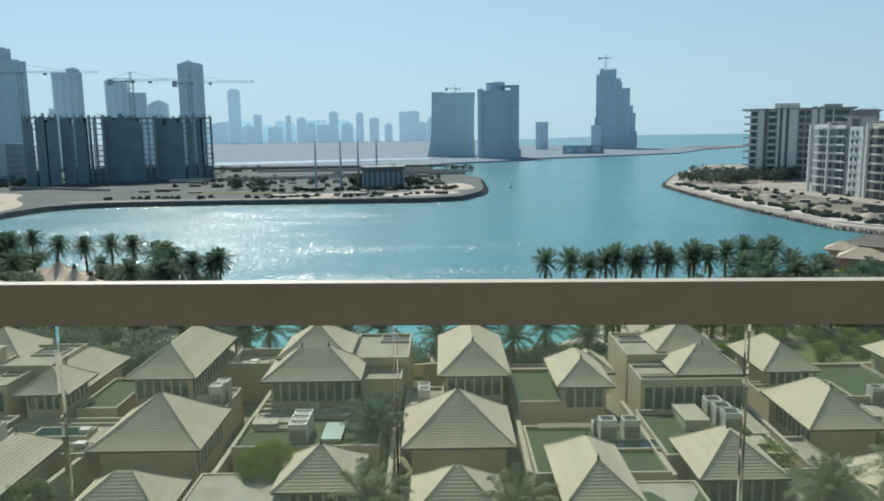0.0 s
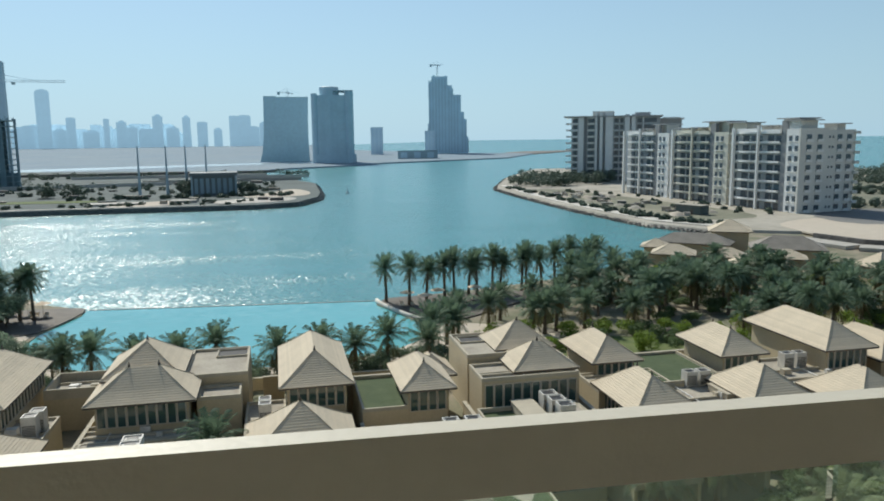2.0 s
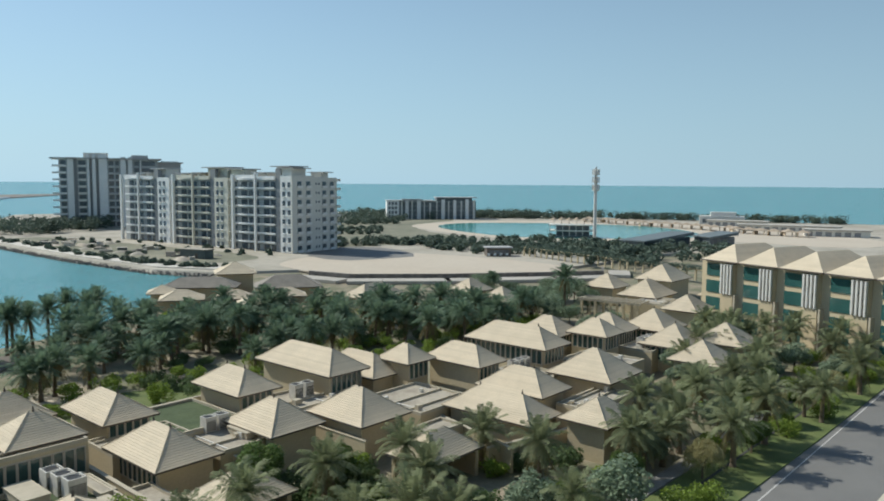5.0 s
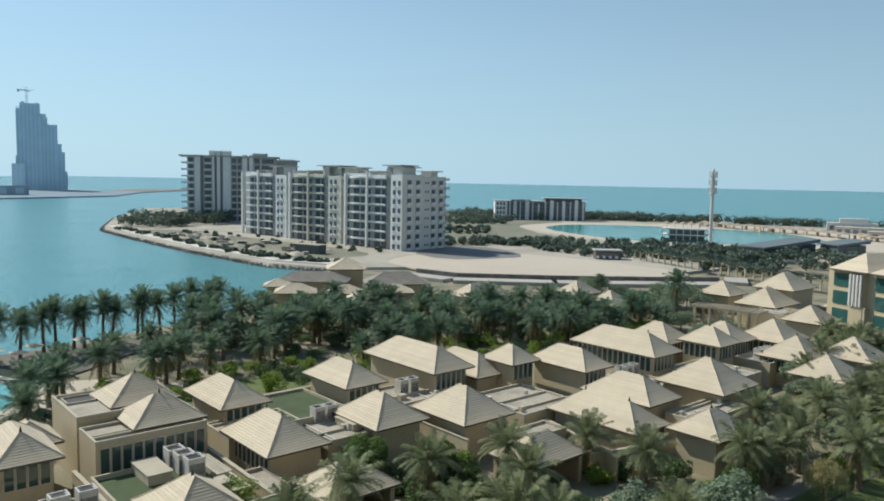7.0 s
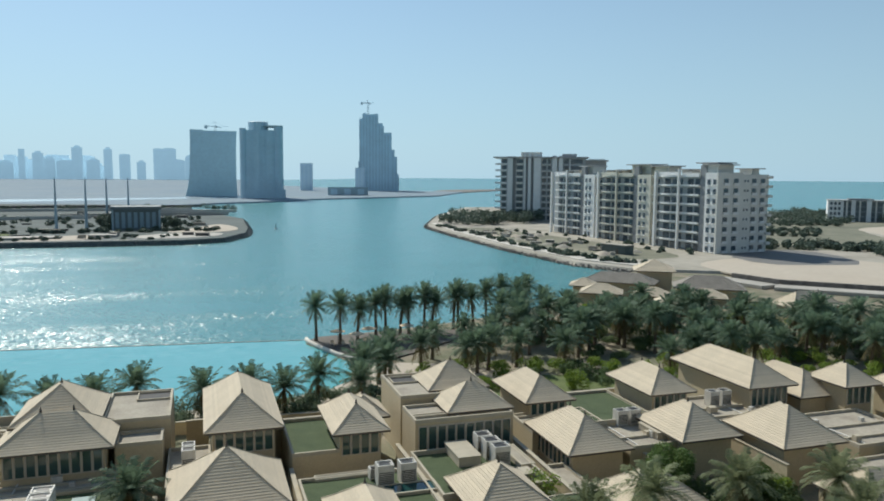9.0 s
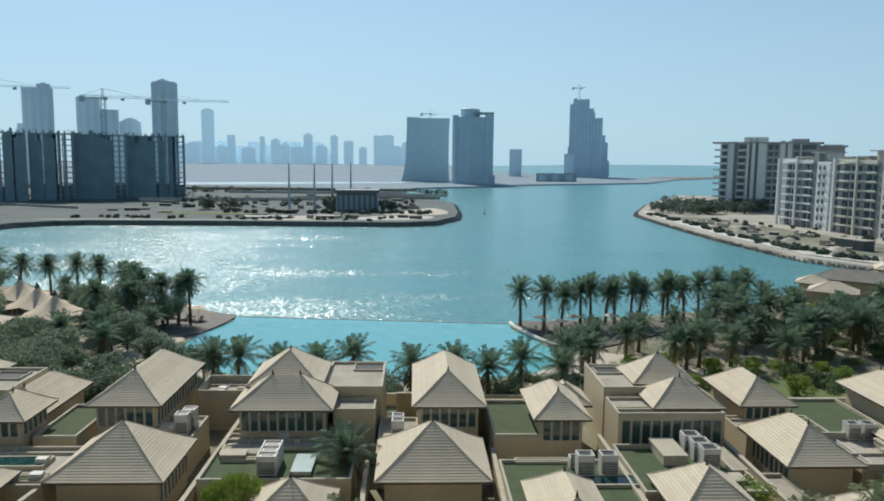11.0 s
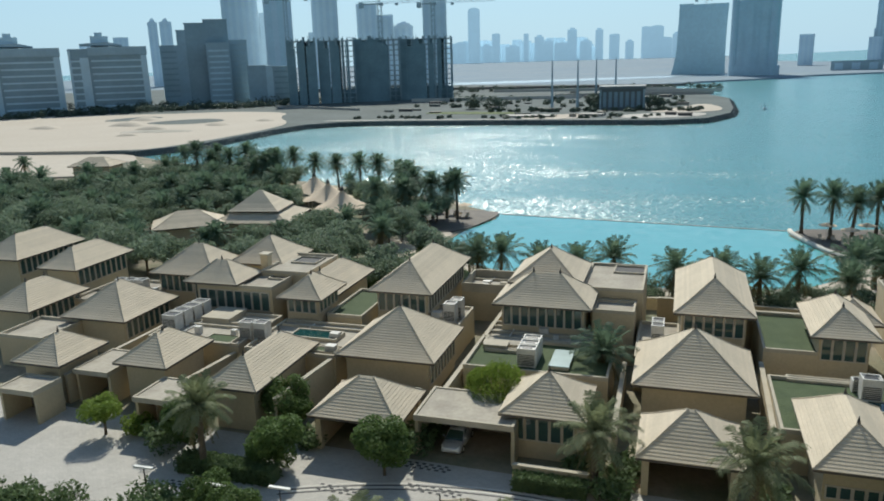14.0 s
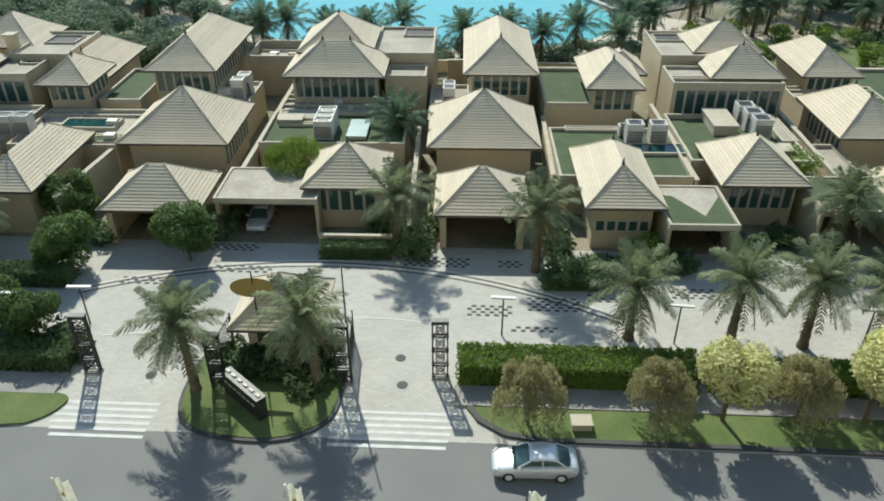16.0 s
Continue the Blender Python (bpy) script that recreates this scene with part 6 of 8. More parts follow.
part("window", boxes((-4, 4, -3.1, -3, 1, 2.6)), APTGLASS, kiosk)
# retaining wall and road round the sand lot
ring = [(146, 196), (150, 180), (172, 160), (200, 140), (216, 130), (226, 136)]
for (ax, ay), (bx, by) in zip(ring, ring[1:]):
    n = math.hypot(bx - ax, by - ay)
    turn = math.degrees(math.atan2(by - ay, bx - ax))
    solid("retaining_wall", boxes((0, n + 0.3, -0.4, 0.4, -0.5, 1.6)), ROCK, "dark low wall round the sand lot", "wall", m=pose(ax, ay, 0.6, rz=turn))
    solid("road", boxes((-1, n + 1, -9.0, -2.0, -0.5, 0.45)), CONCRETE, "pale road along the sand lot", "road", m=pose(ax, ay, 0.6, rz=turn))
# spoil, stacks and a site cabin on the apartments' plot
rc_ = random.Random(29)
for k in range(46):
    u = rc_.random()
    x, y = 122 + 24 * rc_.random() + 14 * (1 - u), 262 + 130 * u
    if k % 3:
        w, d, h = rc_.uniform(1.5, 6), rc_.uniform(1.2, 3), rc_.uniform(0.5, 1.6)
        st_ = thing("material_stack", pose(x, y, 0.9, rz=rc_.uniform(-90, 90)), "dusty stack of building material on the apartment plot", "material stack", "building material stacks")
        part("body", boxes((-w / 2, w / 2, -d / 2, d / 2, 0, h)), (CONCRETE, SANDFAR, GRAVEL, SAND, PALEPATH)[k % 5], st_)
        part("cover", boxes((-w / 2 - 0.15, w / 2 + 0.15, -d / 2 - 0.15, d / 2 + 0.15, h, h + 0.12)), (SANDFAR, CONCRETE, ROCK)[k % 3], st_)
    else:
        r, h = rc_.uniform(2, 5), rc_.uniform(0.6, 1.6)
        V, F = [(0, 0, h)], []
        for s_ in range(12):
            a = 2 * math.pi * s_ / 12
            q = r * rc_.uniform(0.75, 1.2)
            V += [(q * 0.5 * math.cos(a), q * 0.5 * math.sin(a), h * rc_.uniform(0.55, 0.8)), (q * math.cos(a), q * math.sin(a), -0.1)]
        for s_ in range(12):
            a, b = 1 + 2 * s_, 1 + 2 * ((s_ + 1) % 12)
            F += [(0, a, b), (a, a + 1, b + 1, b)]
        solid("spoil_heap", (V, F), (SAND, SANDFAR)[k % 2], "low heap of dusty spoil on the apartment plot", "spoil heap", smooth=True, m=pose(x, y, 0.9))
cabin_ = thing("site_cabin", pose(146, 268, 0.9, rz=-70), "grey-brown site cabin with a flat roof", "cabin")
part("wall", boxes((-6, 6, -2.5, 2.5, 0, 3.4)), GRAVEL, cabin_)
part("roof", boxes((-6.4, 6.4, -2.9, 2.9, 3.4, 3.7)), SANDFAR, cabin_)
part("door", boxes((1.5, 2.6, -2.58, -2.5, 0, 2.1)), DARKDECK, cabin_)
# beach shelters beyond the lagoon
for k in range(22):
    x, y = 506 - k * 2.4, 318 - k * 8.3
    sh = thing("beach_shelter", pose(x + rnd.uniform(-4, 4), y, 0.9, rz=rnd.uniform(0, 40)), "small beach shelter with a straw-coloured roof", "beach shelter", "beach shelters")
    part("roof", ([(-4, -4, 2.6), (4, -4, 2.6), (4, 4, 2.6), (-4, 4, 2.6), (-1.6, 0, 4.2), (1.6, 0, 4.2)], [(0, 1, 5, 4), (1, 2, 5), (2, 3, 4, 5), (3, 0, 4), (3, 2, 1, 0)]), STRAW, sh)
    part("screen", boxes((-3.4, 3.4, 2.6, 2.8, 0, 2.4)), CANVAS, sh)
    for sx, sy in ((-3, -3), (3, -3), (3, 3), (-3, 3)):
        part("post", boxes((sx - 0.2, sx + 0.2, sy - 0.2, sy + 0.2, 0, 2.7)), FRAME, sh)
villa_far = thing("seaside_house", pose(560, 235, 0.9, rz=-65), "white flat-roofed seaside house", "house")
part("wall", boxes((-16, 16, -8, 8, 0, 6)), METALWHITE, villa_far)
part("upper_storey", boxes((-8, 10, -6, 6, 6, 9)), METALWHITE, villa_far)
part("window", boxes((-14, -4, -8.1, -8, 1, 4), (0, 12, -8.1, -8, 1, 4)), APTGLASS, villa_far)
# teal-glazed building at the east end of the street
tb = thing("hotel_building", pose(156, 35, 0, rz=-108), "four-storey stucco hotel wing with teal glazing", "building")
part("wall", boxes((-34, 34, -9, 9, 0, 14.6)), STUCCO, tb)
for k in range(4):
    for i in range(7):
        x0 = -33 + i * 9.6
        part("window", boxes((x0 + 0.4, x0 + 4.6, -9.2, -9, k * 3.6 + 0.6, k * 3.6 + 3.2)), TEALGLASS, tb, "teal tinted window")
for i in range(7):
    x0 = -33 + i * 9.6 + 5.2
    part("bay_screen", boxes(*[(x0 + j * 0.8, x0 + j * 0.8 + 0.35, -10.6, -10.2, 8, 14.2) for j in range(4)]), METALWHITE, tb, "pale vertical screen bars")
    part("pier", boxes((x0 - 0.2, x0 + 2.9, -10.1, -9, 0, 14.3)), STUCCO, tb)
    # thin dark sheet put in for the shade behind the screen bars
    part("shadow_recess", boxes((x0 + 0.1, x0 + 2.6, -10.2, -10.1, 8, 14.2)), FASCIA, tb)
    part("fin", boxes((x0 + 3.2, x0 + 3.6, -10.2, -9, 0, 8)), COPING, tb)
for i in range(7):
    ro = part("roof", boxes((-33.2 + i * 9.6, -24.2 + i * 9.6, -10.5, 9.5, 14.6, 14.8)), FASCIA, tb)
    for r in hip_courses(9.2, 19, 0, 3.4, 9):
        part("tile_course", ([(x - 28.7 + i * 9.6, y - 0.5, z + 14.82) for x, y, z in r[0]], r[1]), TILE, ro)
# ---- plants ----
def frond(rn, length, droop, lift, az, r0, leaf, n=15):
    """One palm frond: an arching rib with two rows of leaflets."""
    V, F = [], []
    c, s = math.cos(az), math.sin(az)
    pts = []
    for i in range(n + 1):
        u = i / n
        out = length * (u - 0.16 * u * u)
        up = length * (math.sin(lift) * u * 1.05 - droop * u * u)
        pts.append(Vector((c * (r0 + out * math.cos(lift)), s * (r0 + out * math.cos(lift)), up)))
    side = Vector((-s, c, 0))
    for i in range(1, n):
        p, d = pts[i], (pts[i + 1] - pts[i - 1]).normalized()
        u = i / n
        ll = leaf * (0.45 + 1.5 * u - 1.75 * u * u + 0.18) * rn.uniform(0.72, 1.22)
        up = side.cross(d).normalized()
        for sg in (-1, 1):
            tip = p + side * sg * ll * 0.78 + d * ll * 0.62 - Vector((0, 0, 1)) * ll * rn.uniform(0.05, 0.62) + up * 0.03
            w = d * (0.075 + 0.02 * leaf) * (12 / n) ** 0.85
            k = len(V)
            mid = p.lerp(tip, 0.55) + Vector((0, 0, ll * 0.07))
            V += [tuple(p - w * 0.6), tuple(p + w * 0.6), tuple(mid + w), tuple(mid - w), tuple(tip)]
            F += [(k, k + 1, k + 2, k + 3), (k + 3, k + 2, k + 4)]
    rib = tube(pts[::5] + pts[-1:], [0.045, 0.034, 0.026, 0.018, 0.012, 0.008, 0.006, 0.005, 0.005][: len(pts[::5]) + 1], 3)
    return joined((V, F), rib)


def palm_thing(seed, height, length, count, mat, lean=0.0, n=15, rise=80, fall=100, arch_=1.0, name="date_palm", label="date palm with a rough trunk and arching green fronds"):
    rn = random.Random(seed)
    v = thing(name, pose(0, 0, -60), label, "palm tree", "palms of the resort")
    tx, ty = rn.uniform(-1, 1) * lean, rn.uniform(-1, 1) * lean
    pts, rad = [], []
    for i in range(15):
        u = i / 14
        pts.append((tx * u * u, ty * u * u, height * u - 0.2))
        rad.append((0.30 - 0.10 * u + (0.10 * (1 - u) ** 6)) * (1.09 if i % 2 else 0.93) * (1 + 0.25 * max(0, u - 0.88) * 8))
    part("trunk", tube(pts, rad, 9), BARK, v)
    shapes = []
    for i in range(count):
        u = (i + 0.5) / count
        lift = radians(rise - fall * u ** 0.9 + rn.uniform(-7, 7))
        az = i * 2.39996 + rn.uniform(-0.2, 0.2)
        ln = length * rn.uniform(0.85, 1.08) * (0.78 + 0.34 * math.sin(math.pi * min(1, u * 1.1)))
        V, F = frond(rn, ln, (0.34 + 0.22 * u) * arch_ + rn.uniform(-0.05, 0.06), lift, az, 0.12, length * 0.20, n)
        shapes.append(([(x + tx, y + ty, z + height - 0.25) for x, y, z in V], F))
    part("crown", joined(*shapes), mat, v)
    skirt = []
    for i in range(8):
        V, F = frond(rn, length * 0.6, 0.5, radians(-42 + rn.uniform(-12, 8)), i * 0.8 + rn.uniform(-0.3, 0.3), 0.15, length * 0.14)
        skirt.append(([(x + tx, y + ty, z + height - 0.5) for x, y, z in V], F))
    part("dry_fronds", joined(*skirt), DRYFROND, v, "dry straw-coloured lower fronds")
    return v


def tree_thing(seed, height, radius, mat, leaves=1500, size=0.2, trunk=True, name="broadleaf_tree", label="round-headed garden tree with dense leaves", category="tree", squash=0.8, group="garden trees"):
    rn = random.Random(seed)
    v = thing(name, pose(0, 0, -60), label, category, group)
    clumps = []
    for i in range(9):
        a, q = i * 2.4, radius * (0.62 if i else 0)
        clumps.append((math.cos(a) * q * rn.uniform(0.7, 1.1), math.sin(a) * q * rn.uniform(0.7, 1.1), height - radius * squash * (0.75 + rn.uniform(-0.35, 0.35)), radius * rn.uniform(0.4, 0.62), radius * squash * rn.uniform(0.4, 0.6)))
    if trunk:
        shapes = [tube([(0, 0, -0.2), (0.05, 0.03, height * 0.3), (0, 0.05, height * 0.55)], [0.16, 0.12, 0.09], 7)]
        for c in clumps[1:7]:
            shapes.append(tube([(0, 0.03, height * 0.35), (c[0] * 0.5, c[1] * 0.5, height * 0.55), (c[0], c[1], c[2])], [0.07, 0.05, 0.02], 5))
        part("trunk", joined(*shapes), BARK, v)
    part("crown", leaf_cloud(rn, clumps, leaves, size), mat, v)
    return v


def weeping_tree(seed, height, radius, mat, strands, name, label, leaf=0.1, top=0.72):
    """A tree whose thin twigs arch out and hang down, set with small narrow leaves."""
    rn = random.Random(seed)
    v = thing(name, pose(0, 0, -60), label, "tree", "garden trees")
    limbs, V, F = [tube([(0, 0, -0.2), (0.06, 0.04, height * 0.4), (0, 0.05, height * 0.75)], [0.13, 0.1, 0.05], 7)], [], []
    for i in range(7):
        a = i * 0.9 + rn.uniform(-0.2, 0.2)
        limbs.append(tube([(0, 0, height * 0.3), (math.cos(a) * radius * 0.3, math.sin(a) * radius * 0.3, height * 0.62), (math.cos(a) * radius * 0.6, math.sin(a) * radius * 0.6, height * 0.85)], [0.07, 0.05, 0.02], 5))
    part("trunk", joined(*limbs), BARK, v)
    lobes = [(rn.uniform(-0.6, 0.3), rn.uniform(0.72, 1.12)) for _ in range(27)]
    for _ in range(strands):
        a, q = rn.uniform(0, 2 * math.pi), radius * math.sqrt(rn.random())
        lift, wide = lobes[int(a / (2 * math.pi) * 9) % 9 + 9 * int(2.99 * q / radius)]
        q *= wide
        z0 = height - (height * (1 - top)) * (q / radius) ** 2 * rn.uniform(0.8, 1.3) - rn.random() * 0.5 + lift
        drop = rn.uniform(0.5, 1.0) * height * (0.18 + 0.34 * q / radius)
        for k in range(16):
            u = (k + rn.random()) / 16
            p = Vector((math.cos(a) * (q + 0.22 * u), math.sin(a) * (q + 0.22 * u), z0 - drop * u * u + 0.12 * u))
            p += Vector((rn.gauss(0, 0.07), rn.gauss(0, 0.07), rn.gauss(0, 0.05)))
            d = Vector((rn.gauss(0, 0.6), rn.gauss(0, 0.6), -0.5 - u)).normalized() * leaf * rn.uniform(0.7, 1.4)
            b = d.cross(Vector((rn.gauss(0, 1), rn.gauss(0, 1), rn.gauss(0, 1)))).normalized() * leaf * 0.32
            n = len(V)
            V += [tuple(p - d), tuple(p + b), tuple(p + d), tuple(p - b)]
            F.append((n, n + 1, n + 2, n + 3))
    part("crown", (V, F), mat, v)
    return v


def place(proto, x, y, z=0.0, turn=None, grown=1.0):
    return copy_thing(proto, pose(x, y, z, rz=rnd.uniform(0, 360) if turn is None else turn) @ Matrix.Scale(grown, 4))


rnd = random.Random(11)
P_TALL = [palm_thing(s, h, 4.0, 50, GROVE, 0.5, 16, 90, 103) for s, h in ((1, 7.6), (2, 7.0), (3, 8.1), (4, 7.3))]
P_MID = [palm_thing(s, h, 4.0, 38, GROVE, 0.3, 18, 88, 94) for s, h in ((5, 4.2), (6, 4.9), (7, 3.6), (8, 5.3))]
P_PIER = [palm_thing(s, h, 3.9, 46, GROVE, 0.5, 18, 90, 92, 0.66, label="slim date palm in a row along the pier") for s, h in ((14, 6.9), (15, 6.4), (16, 7.6))]
P_BACK = [palm_thing(s, h, 4.2, 36, GROVE, 0.3, 20, 88, 86, 0.8) for s, h in ((61, 4.9), (62, 5.4), (63, 4.4))]
P_STREET = [palm_thing(s, h, 4.0, 32, FROND, 0.5, 34, 88, 98, 0.85, label="street date palm with dusty grey-green arching fronds") for s, h in ((9, 5.0), (10, 5.6), (12, 4.4))]
P_GATE = [palm_thing(s, h, 3.6, 36, FROND, 0.4, 34, 88, 102, 0.88, label="date palm on the entrance island beside the gate") for s, h in ((21, 5.7), (22, 5.9))]
BUSH = [tree_thing(s, h, r, LEAF, 900, 0.22, False, "shrub", "dense dark green garden shrub", "shrub", group="garden shrubs") for s, h, r in ((31, 1.8, 1.6), (32, 2.4, 2.0), (33, 1.4, 1.3))]
FRESH = [tree_thing(s, h, r, LIGHTLEAF, 900, 0.2, False, "shrub", "fresh yellow-green garden shrub", "shrub", group="garden shrubs") for s, h, r in ((34, 1.8, 1.5), (35, 2.2, 1.8))]
BIGFRESH = weeping_tree(37, 4.3, 3.0, LIGHTLEAF, 1000, "feathery_tree", "feathery yellow-green tree growing over a carport", 0.09)
TREE = [tree_thing(s, h, r, m, 2100, 0.24, squash=q) for s, h, r, m, q in ((41, 5.2, 2.9, HAZYLEAF, 0.8), (42, 6.0, 3.3, GREYLEAF, 0.75), (43, 4.4, 2.4, HAZYLEAF, 0.85), (50, 5.0, 3.1, GREYLEAF, 0.7))]
ROUND = [tree_thing(s, h, r, FRESHLEAF, 9500, 0.15, squash=1.05, label="rounded glossy-leaved tree by the driveway") for s, h, r in ((44, 4.1, 2.2), (45, 4.5, 2.05))]
OLIVE = [weeping_tree(q, h, r, DRYLEAF, 700, "drooping_tree", "small tree with drooping brownish leaves on the verge") for q, h, r in ((46, 4.5, 1.9), (47, 4.9, 2.2))]
YELLOW = [tree_thing(s, h, r, BLOSSOM, 5200, 0.16, label="street tree covered in pale yellow blossom", squash=1.15) for s, h, r in ((48, 5.4, 1.9), (49, 5.1, 1.8))]
BALL = tree_thing(38, 3.7, 1.75, LIGHTLEAF, 5200, 0.12, label="small round tree with fresh green leaves", squash=0.95)
PROTOS = [BIGFRESH, BALL] + P_BACK + P_TALL + P_PIER + P_MID + P_STREET + P_GATE + BUSH + FRESH + TREE + ROUND + OLIVE + YELLOW

# street and gate palms
place(P_GATE[0], -17.5, 33.0, turn=100)
place(P_GATE[1], -10.2, 33.7, turn=220)
place(P_GATE[1], -36.8, 43.4, turn=160)
for i, (x, y) in enumerate(((-7.4, 50.0), (3.3, 47.6), (9.1, 39.9), (15.8, 40.4), (20.2, 39.8), (25.6, 40.6), (42.0, 54.4), (49.8, 51.4), (61.0, 51.2), (61.4, 43.7), (69.3, 38.0), (85.5, 41.7), (26.5, 52.0), (32.6, 53.0), (75.0, 37.0), (80.0, 37.5), (92.0, 41.0), (98.0, 43.0), (104.0, 41.0), (88.0, 35.0), (110.0, 40.0), (118.0, 43.0), (82.0, 43.5), (126.0, 44.0), (48.0, 47.0), (36.0, 43.0))):
    place(P_STREET[i % 3], x, y)
place(P_BACK[2], -9.2, 66.5)
# palms between the villas and the pool
for x, y in ((-27.3, 95.8), (-21.9, 96.2), (-17.1, 97.0), (-12.0, 96.5), (-4.6, 97.0), (1.0, 98.0), (5.5, 95.5), (10.0, 98.4), (17.0, 103.5), (20.5, 106.0), (-31.0, 97.0), (15.0, 94.5)):
    place(rnd.choice(P_BACK), x, y)
# palm row on the pier and shore
for i, (x, y) in enumerate(((13.9, 139.0), (17.9, 135.5), (21.5, 138.0), (25.2, 139.0), (27.3, 140.2), (30.2, 140.4), (32.1, 141.2), (35.4, 142.0), (37.1, 142.4), (42.0, 144.0), (43.2, 144.8), (47.0, 146.5), (50.5, 148.6), (54.5, 150.6), (58.5, 152.6), (62.0, 155.0))):
    place(P_PIER[i * 2 % 3], x, y)
for x, y in ((22.4, 111.4), (20.0, 108.0), (34.5, 111.3), (36.2, 110.5), (38.5, 111.8), (43.7, 112.8), (31.6, 121.0), (28.4, 116.0)):
    place(rnd.choice(P_BACK), x, y)
for x, y in ((-56.5, 131.5), (-53.2, 137.8), (-50.5, 138.5), (-48.1, 138.1), (-57.5, 134.5), (-60.0, 146.0), (-64.0, 152.0), (-68.0, 156.0), (-74.0, 158.0), (-80.0, 160.0), (-88.0, 164.0), (-61.5, 130.0), (-96.0, 166.0), (-104.0, 170.0), (-112.0, 172.0)):
    place(rnd.choice(P_TALL), x, y)


def scatter(poly, gap, kinds, jitter=0.42, avoid=()):
    xs, ys = [p[0] for p in poly], [p[1] for p in poly]
    y = min(ys)
    while y < max(ys):
        x = min(xs)
        while x < max(xs):
            px, py = x + rnd.uniform(-1, 1) * gap * jitter, y + rnd.uniform(-1, 1) * gap * jitter
            if inside(px, py, poly) and all(math.hypot(px - ax, py - ay) > ar for ax, ay, ar in avoid):
                place(rnd.choice(kinds), px, py, grown=rnd.uniform(0.8, 1.2))
            x += gap
        y += gap * 0.87


OPEN = [(30, 112, 5), (38, 108, 4), (48, 116, 4), (60, 110, 5)]
UNDER = {}


def bulk(poly, gap, kinds, avoid):
    """Low shrubs too many to count, gathered by leaf colour."""
    xs, ys = [p[0] for p in poly], [p[1] for p in poly]
    y = min(ys)
    while y < max(ys):
        x = min(xs)
        while x < max(xs):
            px, py = x + rnd.uniform(-0.4, 0.4) * gap, y + rnd.uniform(-0.4, 0.4) * gap
            if inside(px, py, poly) and all(math.hypot(px - ax, py - ay) > ar for ax, ay, ar in avoid):
                h, r = rnd.uniform(1.6, 3.0), rnd.uniform(1.2, 1.9)
                clumps = [(px + rnd.uniform(-0.7, 0.7) * r, py + rnd.uniform(-0.7, 0.7) * r, h * rnd.uniform(0.35, 0.75), r * rnd.uniform(0.45, 0.7), h * 0.33) for _ in range(5)]
                UNDER.setdefault(rnd.choice(kinds), []).append(leaf_cloud(rnd, clumps, 620, 0.21))
            x += gap
        y += gap * 0.87


HALLS = [(-89, 108.5, 10), (-79.5, 117.5, 10), (-84, 101.5, 7), (-75, 110, 7), (-77, 136, 7), (-68, 128, 7), (-82, 144, 7), (-86.8, 150.2, 7), (-78.5, 141.4, 7), (-71.1, 133.7, 7), (109.5, 180.5, 9), (113, 161, 11), (97.5, 177, 12), (83.5, 160.5, 8), (84, 171, 6), (93, 153.5, 8), (94.5, 144, 8), (104, 148.5, 8), (150, 87, 9), (165, 87, 9), (139, 121, 6), (134, 107, 6), (118.7, 135, 7), (104, 151, 7), (104.5, 73.5, 8), (114, 68, 8)]
scatter([(45, 139), (38, 124), (40, 114), (60, 103), (84, 98), (108, 92), (132, 92), (150, 104), (144, 112), (122, 122), (100, 132), (84, 144), (66, 154), (58, 149), (50, 144)], 6.3, P_MID + P_BACK + P_TALL[1:2], avoid=HALLS + OPEN)
bulk([(70, 150), (84, 146), (100, 134), (124, 124), (140, 116), (132, 130), (108, 158), (90, 168)], 4.6, ("LEAF", "LIGHTLEAF"), HALLS)
bulk([(24, 106), (30, 97), (60, 94), (90, 92), (120, 88), (140, 96), (120, 104), (80, 108), (50, 112), (30, 116)], 4.8, ("LEAF", "LIGHTLEAF", "LIGHTLEAF"), HALLS)
bulk([(40, 130), (60, 112), (110, 100), (140, 108), (110, 138), (80, 150)], 5.5, ("LEAF",), HALLS)
scatter([(125, 78), (152, 84), (170, 108), (150, 128), (132, 122), (150, 112), (134, 92)], 6.0, TREE + [P_TALL[0]], avoid=HALLS + [(165, 86, 8), (146, 68, 7)])
scatter([(-48, 136), (-47, 112), (-50, 99), (-70, 91), (-100, 92), (-130, 105), (-160, 124), (-172, 142), (-152, 160), (-140, 176), (-110, 168), (-66, 150)], 5.0, TREE + TREE + [P_MID[1], P_BACK[0], P_BACK[2], P_MID[3]], avoid=HALLS + [(-93, 79, 8), (-166, 166, 13), (-158, 154, 11)])
scatter([(-60, 148), (-100, 160), (-146, 184), (-150, 176), (-100, 150)], 7.0, P_TALL, avoid=HALLS)
place(P_MID[0], -195, 167, 0.4)
scatter([(-46, 118), (-46, 99), (-38, 95), (-33, 93), (-34, 103), (-44, 111)], 3.6, BUSH + [TREE[2]])
for x, y in ((136, 44), (140, 50), (133, 55), (138, 60), (143, 38), (131, 36), (128, 52), (145, 46)):
    place(P_STREET[1], x, y)
scatter([(-64, 93), (-62, 86), (-46, 88), (-34, 91), (-34, 98), (-48, 100)], 3.4, BUSH + TREE)
scatter([(-130, 100), (-100, 84), (-86, 84), (-70, 88), (-62, 92), (-90, 96)], 4.4, TREE + BUSH)
bulk([(-34, 99), (-34, 93.5), (-22, 93.5), (0, 93.5), (18, 94), (24, 100), (16, 102.5), (0, 98.5), (-24, 99)], 2.7, ("GREYLEAF",), ())
